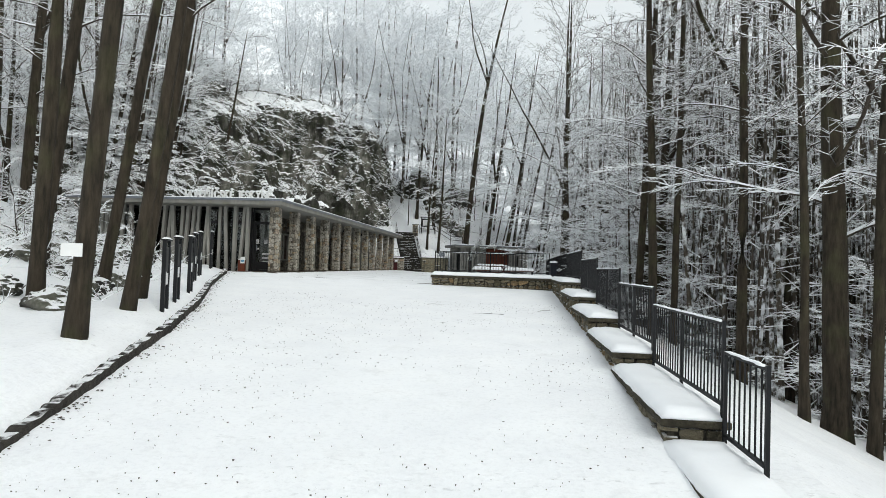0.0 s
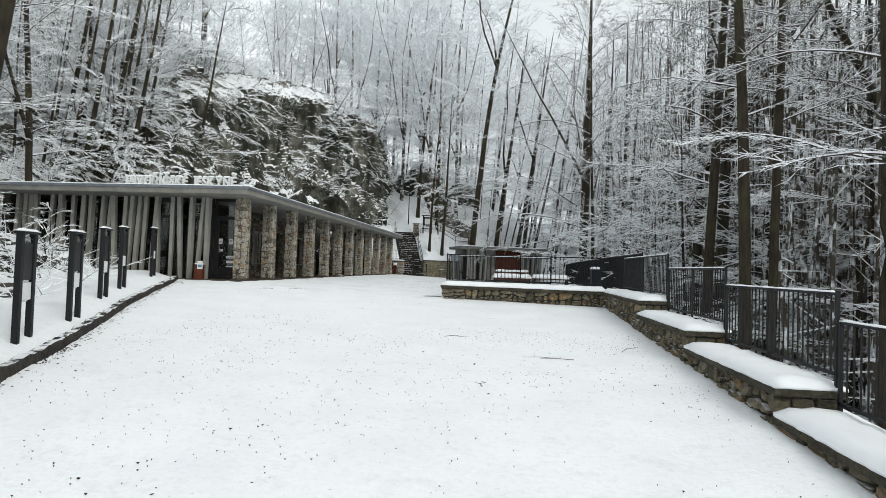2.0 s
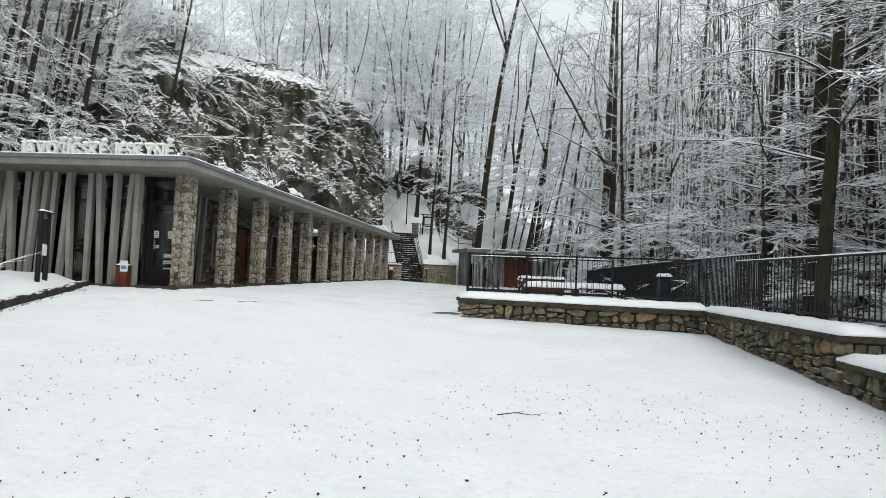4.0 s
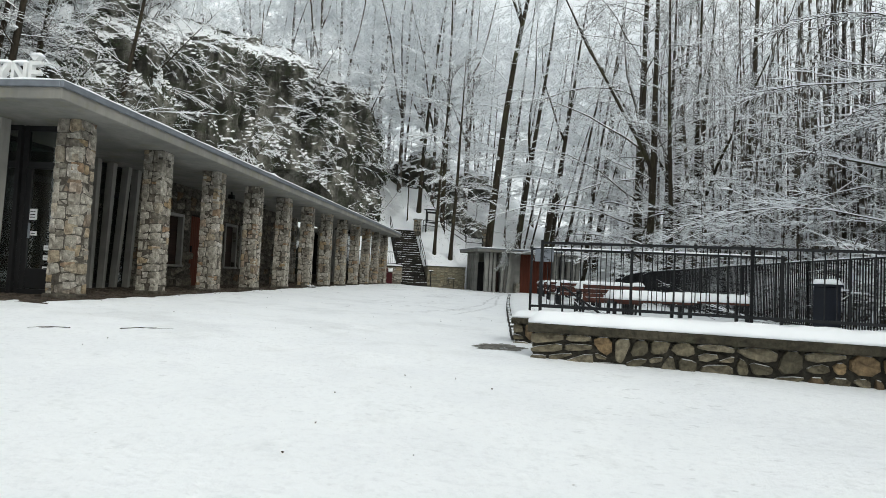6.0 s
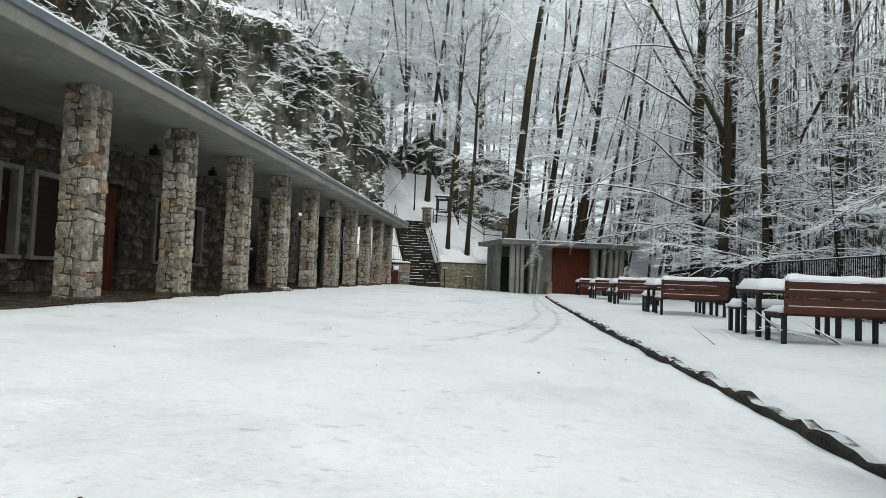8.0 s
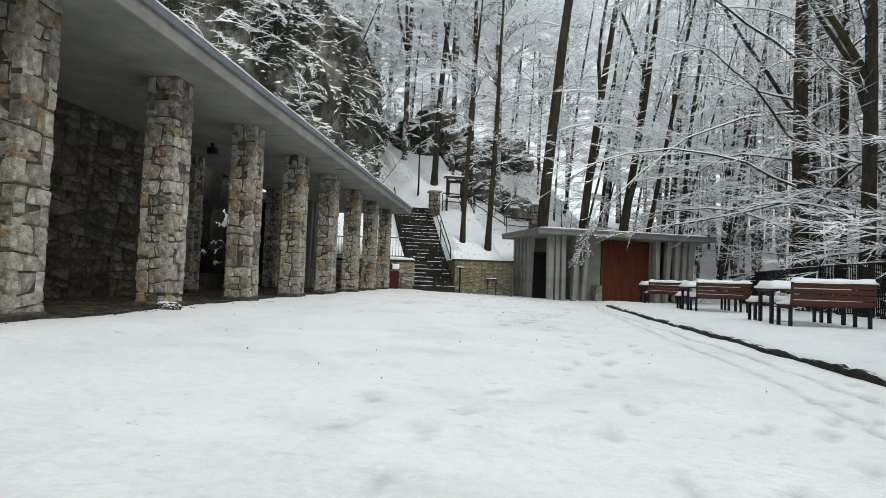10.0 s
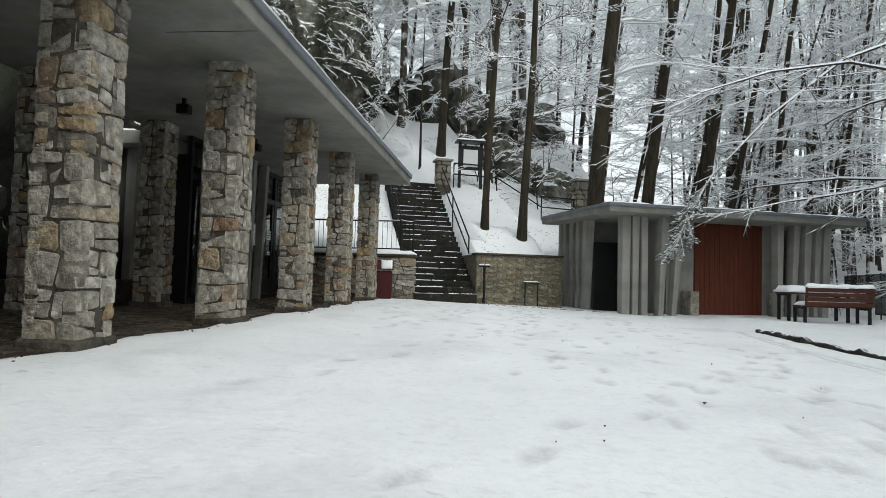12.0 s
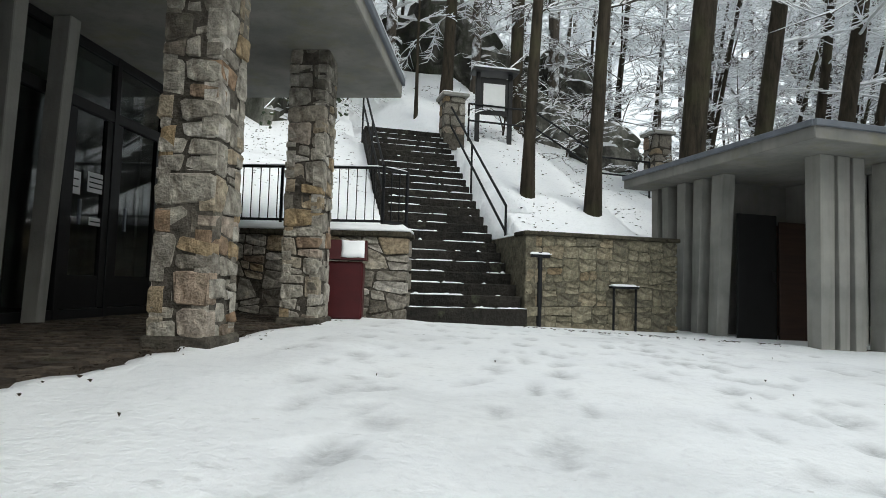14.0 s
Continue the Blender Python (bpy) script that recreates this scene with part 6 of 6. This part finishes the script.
    def spots(n, x0, x1, y0, y1, gap, lo, hi, ok):
        out, tries = [], 0
        while len(out) < n and tries < n * 60:
            tries += 1
            x, y = rng.uniform(x0, x1), rng.uniform(y0, y1)
            if ok(x, y) and all((x - a) ** 2 + (y - b) ** 2 > gap * gap for a, b in taken):
                taken.append((x, y))
                out.append((x, y, rng.uniform(lo, hi), rng.uniform(0, 360)))
        return out

    free_right = lambda x, y: x > 13.4 and not (y < -2.5 and x < 19.5)
    scatter(tall, spots(20, 13.4, 32, -14, 26, 1.9, 0.8, 1.1, free_right), "trees of the valley wood")
    scatter(tall + thin, spots(22, 14.5, 40, -8, 40, 1.4, 0.8, 1.2, free_right), "trees of the valley wood")
    scatter(young, spots(20, 13.8, 21, -6, 30, 1.4, 0.8, 1.3, free_right), "young beeches along the railing")
    slim = [make_tree(150 + i, h, r, 0.28, 18, 3.6, (lx, ly), (2, 2), (0.2, 0.95), "slender leaning trunk with snowy twigs", "young_tree", fine=0.014, twig=FROST) for i, (h, r, lx, ly) in enumerate([(22, 0.11, 0.1, 0.0), (20, 0.085, 0.15, 0.02), (23, 0.13, 0.07, 0.0), (18, 0.065, 0.2, -0.02)])]
    behind = [(x, y, s, rng.uniform(-12, 12)) for x, y, s, _ in spots(22, 6.5, 20, 31, 47, 1.15, 0.85, 1.2, lambda x, y: stair_uv(x, y)[1] > 3.6)]
    for j in range(4):
        place_tree(slim[j], *behind[j][:2], behind[j][3])
    scatter(slim, behind[4:], "leaning trunks of the hillside wood")
    back = lambda x, y: stair_uv(x, y)[1] > 8.0 and not (-16 < x < -1.0 and y < 36)
    scatter(full, spots(27, -10, 26, 34, 60, 2.2, 0.85, 1.15, lambda x, y: back(x, y) and (x < 4 or y > 38)), "trees of the hillside wood")
    scatter(thin, spots(10, -6, 26, 33, 48, 1.6, 0.8, 1.15, back), "trees of the hillside wood")
    scatter(young, spots(8, 4, 24, 32, 48, 1.6, 0.8, 1.4, lambda x, y: stair_uv(x, y)[1] > 7.0), "saplings of the hillside")
    scatter(full, spots(30, -26, -7, 8, 42, 1.8, 0.55, 0.8, lambda x, y: 0.3 < cliff_back(x, y) < 8), "trees above the cliff")
    scatter(tall + thin, spots(26, -28, -9, -3, 30, 1.6, 0.65, 0.9, lambda x, y: (cliff_back(x, y) > 1.2 or y < 3) and x < -10), "trees above the cliff")
    scatter(tall + thin, spots(16, -21, -9.6, 0, 13, 1.3, 0.55, 0.75, lambda x, y: cliff_back(x, y) > 0.6 or y < 2), "trees above the cliff")
    scatter(tall + thin, spots(15, -26, 0.5, -18, -3.0, 2.0, 0.8, 1.0, lambda x, y: x < lerp_table(KERB, y) - 3.5), "trees of the bank")
    scatter(bush, spots(26, -8, 3.0, -17, -3.0, 0.7, 0.7, 1.2, lambda x, y: x < lerp_table(KERB, y) - 3.4), "shrubs of the bank")
    scatter(bush, spots(20, 1.5, 9, 30.5, 37, 0.7, 0.6, 1.3, lambda x, y: stair_uv(x, y)[1] > 3.8 and stair_uv(x, y)[0] > 2.6), "shrubs of the slope")
    scatter(bush, spots(30, -20, -4, 3, 36, 0.8, 0.8, 1.8, lambda x, y: 0.2 < cliff_back(x, y) < 3.0), "shrubs along the cliff top")
    # leaning trunks on the steep hillside above the fins
    lean = [make_tree(140 + i, h, r, 0.35, 14, 3.0, (lx, ly), (2, 3), (0.1, 0.9), "dark leaning trunk on the snowy hillside", fine=0.014) for i, (h, r, lx, ly) in enumerate([(17, 0.14, 0.16, 0.0), (18, 0.17, 0.2, -0.04), (15, 0.11, 0.12, 0.05)])]
    at = [(-14.72, 8.91), (-14.48, 9.5), (-14.2, 9.9), (-13.72, 11.27), (-13.49, 11.7), (-13.2, 12.3), (-14.0, 11.2), (-14.6, 10.7), (-15.9, 8.8), (-12.4, 16.4), (-16.06, 10.0), (-15.3, 7.6), (-13.9, 13.0)]
    for j, (x, y) in enumerate(at):
        if j < 3:
            place_tree(lean[j], x, y)
        else:
            scatter([lean[j % 3]], [(x, y, rng.uniform(0.8, 1.05), rng.uniform(-15, 15))], "leaning trunks of the hillside")
    for kinds in (tall + full + thin, young + bush):
        for k in kinds:
            x, y = rng.uniform(20, 34), rng.uniform(34, 54)
            place_tree(k, x, y, rng.uniform(0, 360))


def far_woods():
    """The wood past the nearer trees: trunks with snowy branches, and bare poles and brush low in the valley."""
    rng = random.Random(9)
    st = Sticks()
    for _ in range(430):
        x, y = rng.uniform(-75, 110), rng.uniform(-40, 130)
        if not (math.hypot(x - 5, y - 10) > 58 or (x > 40 and y > -40)) or (x > 6 and y > 55 and rng.random() < 0.65):
            continue
        h, z = rng.uniform(13, 21), land(x, y)
        lx, ly = rng.uniform(-0.08, 0.08), rng.uniform(-0.05, 0.05)
        r = rng.uniform(0.07, 0.18)
        base = Vector((x, y, z - 0.3))
        for k in range(3):
            a, b = k / 3, (k + 1) / 3
            st.add(base + Vector((lx * h * a, ly * h * a, h * a)), base + Vector((lx * h * b, ly * h * b, h * b)), r * (1 - 0.85 * a), r * (1 - 0.85 * b))
        for k in range(30):
            f = rng.uniform(0.15, 0.98)
            az, el, ln = rng.uniform(0, 6.28), rng.uniform(0.1, 1.0), rng.uniform(1.4, 4.2) * (1.15 - 0.6 * f)
            d = Vector((math.cos(az) * math.cos(el), math.sin(az) * math.cos(el), math.sin(el)))
            p = base + Vector((lx * h * f, ly * h * f, h * f))
            st.add(p, p + d * ln, 0.035, 0.02, "shoot")
            for _ in range(6):
                o = p + d * ln * rng.uniform(0.2, 1)
                e = (d + Vector((rng.uniform(-1, 1), rng.uniform(-1, 1), rng.uniform(-0.4, 0.6)))).normalized()
                st.add(o, o + e * ln * rng.uniform(0.3, 0.7), 0.036, 0.0, "twig")
    tagged(new("far_woods", st.mesh("far_woods", FROST)), "snow-covered wood on the far valley side", "wood", kind="stuff")
    st, shoots = Sticks(), Sticks()
    for k in range(3000):
        x, y = (rng.uniform(15.5, 75), rng.uniform(-40, 60)) if k < 1900 else (rng.uniform(17, 36), rng.uniform(-5, 26))
        if x < 21 and y < -4:
            continue
        h, z = (rng.uniform(7, 17) if k % 3 else rng.uniform(15, 22)), land(x, y)
        lx, ly = rng.uniform(-0.08, 0.08), rng.uniform(-0.06, 0.06)
        r = rng.uniform(0.04, 0.13) if k < 1900 else rng.uniform(0.03, 0.1)
        base, top = Vector((x, y, z - 0.3)), Vector((x + lx * h, y + ly * h, z + h))
        st.add(base, top, r, r * 0.3, "shoot")
        for _ in range(8):
            p = base.lerp(top, rng.uniform(0.02, 0.9))
            az, el = rng.uniform(0, 6.28), rng.uniform(-0.2, 0.8)
            d = Vector((math.cos(az) * math.cos(el), math.sin(az) * math.cos(el), math.sin(el)))
            shoots.add(p, p + d * rng.uniform(0.8, 2.6), 0.024, 0.0, "twig")
    tagged(new("valley_twigs", shoots.mesh("valley_twigs", TWIG)), "snowy twigs of the brush low in the valley", "brush", kind="stuff")
    tagged(new("valley_brush", st.mesh("valley_brush", PLASTERED)), "bare brown poles and brush low in the valley", "brush", kind="stuff")


def hillside_brush():
    """Snowy scrub on the steep ground above the cliff and left of it."""
    rng = random.Random(17)
    st = Sticks()
    done = 0
    while done < 1100:
        x, y = rng.uniform(-24, -4), rng.uniform(1.5, 38)
        d = cliff_back(x, y)
        if not -0.2 < d < 9 or rng.random() < d / 12:
            continue
        done += 1
        o = Vector((x, y, land(x, y) - 0.05))
        size = rng.uniform(0.5, 1.7)
        for _ in range(5):
            e = Vector((rng.uniform(-1, 1), rng.uniform(-1, 1), rng.uniform(0.3, 1.4))).normalized()
            p = o + e * size
            st.add(o, p, 0.024, 0.012, "shoot")
            for _ in range(5):
                q = o.lerp(p, rng.uniform(0.2, 1))
                g = (e + Vector((rng.uniform(-1, 1), rng.uniform(-1, 1), rng.uniform(-0.7, 0.4)))).normalized()
                st.add(q, q + g * size * rng.uniform(0.3, 0.6), 0.022, 0.0, "twig")
    tagged(new("hillside_brush", st.mesh("hillside_brush", TWIG)), "snowy scrub on the steep hillside", "brush", kind="stuff")
    # fallen boughs and scrub on the bank beside the ramp
    st = Sticks()
    for _ in range(330):
        y = rng.uniform(-19, -2)
        x = lerp_table(KERB, y) - rng.uniform(1.5, 8.5)
        if noise.noise(Vector((x * 0.5, y * 0.5, 6))) < rng.uniform(-0.5, 0.3):
            continue
        o = Vector((x, y, land(x, y) - 0.02))
        size = rng.uniform(0.4, 1.2)
        for _ in range(4):
            e = Vector((rng.uniform(-1, 1), rng.uniform(-1, 1), rng.uniform(-0.05, 0.6))).normalized()
            p = o + e * size
            st.add(o, p, 0.014, 0.006, "shoot")
            for _ in range(5):
                q = o.lerp(p, rng.uniform(0.2, 1))
                g = (e + Vector((rng.uniform(-1, 1), rng.uniform(-1, 1), rng.uniform(-0.3, 0.5)))).normalized()
                st.add(q, q + g * size * rng.uniform(0.3, 0.6), 0.008, 0.0, "twig")
    tagged(new("bank_brush", st.mesh("bank_brush", TWIG)), "fallen twigs and low scrub on the snowy bank", "brush", kind="stuff")


def hillside_rocks():
    rng = random.Random(29)
    for k in range(34):
        y = rng.uniform(2, 22)
        d = rng.uniform(0.0, 5.5)
        x = cliff_at(y)[0] - 3.7 - d
        s = rng.uniform(0.35, 1.1)
        boulder(x, y, land(x, y) - 0.1 * s, s * rng.uniform(0.9, 1.5), s * 1.1, s * rng.uniform(0.7, 1.2), 90 + k, ROCK, "outcrop", "dark rock sticking out of the snowy hillside")

    for k, (x, y, s) in enumerate([(1.2, 38.6, 1.3), (-0.8, 38.6, 1.7), (3.8, 40.0, 1.4), (4.5, 33.4, 0.7), (3.3, 34.6, 0.8), (2.2, 35.4, 0.9)]):
        boulder(x, y, land(x, y) + 0.2, s * 1.2, s, s * 1.1, 140 + k, ROCK, "outcrop", "dark mossy rock above the stairs with snow on it")


plant_woods()
far_woods()
hillside_brush()
hillside_rocks()


# ---- cliff ----
def make_cliff():
    seg = [math.dist(a, b) for a, b in zip(CLIFF_LINE, CLIFF_LINE[1:])]
    total = sum(seg)

    def along(s):
        for k, ln in enumerate(seg):
            if s <= ln or k == len(seg) - 1:
                f = min(1.0, s / ln)
                a, b = CLIFF_LINE[k], CLIFF_LINE[k + 1]
                return a[0] + (b[0] - a[0]) * f, a[1] + (b[1] - a[1]) * f, CLIFF_TOPS[k] + (CLIFF_TOPS[k + 1] - CLIFF_TOPS[k]) * f
            s -= ln

    ns, nh = 300, 130
    verts, faces, spots = [], [], []
    for i in range(ns + 1):
        s = total * i / ns
        x, y, top = along(s)
        xa, ya, _ = along(max(0, s - 1.5))
        xb, yb, _ = along(min(total, s + 1.5))
        d = Vector((xb - xa, yb - ya, 0)).normalized()
        out = Vector((d.y, -d.x, 0))
        for j in range(nh + 1):
            f = j / nh
            z = -0.2 + (top + 0.6) * f
            n1 = noise.noise(Vector((x * 0.2, y * 0.2, z * 0.14)))
            n2 = noise.noise(Vector((x * 0.55 + 9, y * 0.55, z * 0.3)))
            n3 = noise.noise(Vector((x * 1.5, y * 1.5, z * 0.55)))
            n4 = noise.noise(Vector((x * 4.2, y * 4.2, z * 1.1)))
            n5 = noise.noise(Vector((x * 0.5 + 4, y * 0.5, z * 1.15 + 0.8 * n2)))
            n6 = noise.noise(Vector((x * 9, y * 9, z * 7)))
            shelf = smooth(0.05, 0.3, n5) * 0.12
            slab = 1 - abs(noise.noise(Vector((x * 0.8, y * 0.8, z * 0.22 + 7)))) * 2
            w = 1.5 * n1 + 0.8 * n2 + 0.55 * n3 + 0.24 * n4 + 0.1 * n6 + shelf + 0.65 * slab - 0.05 * z - 2.6 * smooth(0.82, 1.0, f) ** 2
            lie = 0.10 + 0.40 * smooth(14.5, 8.0, top)
            q = z / 1.9 + 0.09 * s + 1.3 * n1 + 0.5 * n2
            w -= 1.9 * lie * (math.floor(q) + smooth(0.72, 1.0, q - math.floor(q)) - 0.09 * s)
            cx, cz = (y - 27.3) / 2.4, (z - 4.0) / 2.9
            c = cx * cx + cz * cz
            if z < 4.95 - 0.12 * (y - 26.0) + 0.3 * n3 and 24.9 + 0.3 * n4 < y < 30.2 + 0.4 * n3:
                w -= 6.0
            elif c < 1 and x < -3.5:
                w -= 1.6 * (1 - c) ** 0.3
            p = Vector((x, y, z)) + out * w
            verts.append(tuple(p))
            spots.append((p, out, n2 + 0.6 * n3 if c > 1.25 else -1.0, f))
    for i in range(ns):
        for j in range(nh):
            a = i * (nh + 1) + j
            faces.append((a, a + nh + 1, a + nh + 2, a + 1))
    me = bpy.data.meshes.new("cliff")
    me.from_pydata(verts, [], faces)
    me.materials.append(ROCK)
    tagged(new("cliff", me), "dark limestone cliff with a cave mouth and snowy ledges", "cliff", kind="structure")
    return spots


def cliff_shrubs(spots):
    """Snow-laden shrubs and small trees that grow out of the cliff's ledges and along its edge."""
    rng = random.Random(37)
    kinds = [make_tree(160 + i, h, 0.035, 0.08, n, r, (lx, 0.0), (2, 2), (0.1, 0.9), "small bare tree growing from the cliff under snow", "cliff_shrub", 0.2, fine=0.016) for i, (h, n, r, lx) in enumerate([(2.6, 11, 1.5, 0.15), (4.2, 14, 2.0, 0.1), (1.9, 10, 1.3, -0.1)])]
    good = [sp for sp in spots if sp[2] > -0.4 and 0.25 < sp[3] < 0.93 and sp[0].y > 5]
    for j, (p, out, _, f) in enumerate(rng.sample(good, 46)):
        m = Matrix.Translation(p - out * 0.1) @ out.lerp(Vector((0, 0, 1)), rng.uniform(0.45, 0.9)).to_track_quat("Z", "Y").to_matrix().to_4x4() @ pose(0, 0, 0, 0, 0, rng.uniform(0, 360))
        if j < 3:
            kinds[j].matrix_world = m
        else:
            sz = rng.uniform(0.6, 1.3)
            c = copy_thing(kinds[j % 3], m @ Matrix.Scale(sz, 4))
            c.scale = (sz, sz, sz)
            c["group"] = "shrubs of the cliff"


def make_ivy(spots):
    """Evergreen leaves and dry stems that hang on the cliff."""
    rng = random.Random(31)
    verts, faces = [], []
    st = Sticks()
    for p, out, k, f in spots:
        if f < 0.12 or k < 0.12 or rng.random() > 0.5:
            continue
        for _ in range(3):
            c = p + out * rng.uniform(0.03, 0.22) + Vector((rng.uniform(-0.15, 0.15), rng.uniform(-0.15, 0.15), rng.uniform(-0.15, 0.1)))
            s = rng.uniform(0.03, 0.07)
            a = Vector((rng.uniform(-1, 1), rng.uniform(-1, 1), rng.uniform(-0.5, 0.5))).normalized() * s
            b = (out.cross(a) + Vector((0, 0, -0.4 * s))).normalized() * s
            n = len(verts)
            verts += [tuple(c - a), tuple(c + b * 0.8), tuple(c + a), tuple(c - b), tuple(c + out * s * 0.35)]
            faces += [(n, n + 1, n + 4), (n + 1, n + 2, n + 4), (n + 2, n + 3, n + 4), (n + 3, n, n + 4)]
        if rng.random() < 0.24:
            e = (out + Vector((rng.uniform(-0.8, 0.8), rng.uniform(-0.8, 0.8), rng.uniform(-0.8, 0.6)))).normalized()
            o, ln = p, rng.uniform(0.4, 1.1)
            st.add(o, o + e * ln, 0.014, 0.004, "shoot")
            for _ in range(6):
                q = o + e * ln * rng.uniform(0.2, 1)
                g = (e + Vector((rng.uniform(-1, 1), rng.uniform(-1, 1), rng.uniform(-0.5, 0.5)))).normalized()
                st.add(q, q + g * ln * rng.uniform(0.2, 0.5), 0.012, 0.0, "twig")
    me = bpy.data.meshes.new("ivy")
    me.from_pydata(verts, [], faces)
    me.materials.append(IVY)
    tagged(new("ivy", me), "dark green ivy hanging on the cliff", "ivy", kind="stuff")
    tagged(new("cliff_brush", st.mesh("cliff_brush", TWIG)), "snowy twigs growing from the cliff", "brush", kind="stuff")


faces_of_cliff = make_cliff()
make_ivy(faces_of_cliff)
cliff_shrubs(faces_of_cliff)

# ---- the plan at its true size ----
for ob in scene.objects:
    if ob.parent is None and ob is not cam:
        ob.matrix_basis = Matrix.Scale(METRE, 4) @ ob.matrix_basis
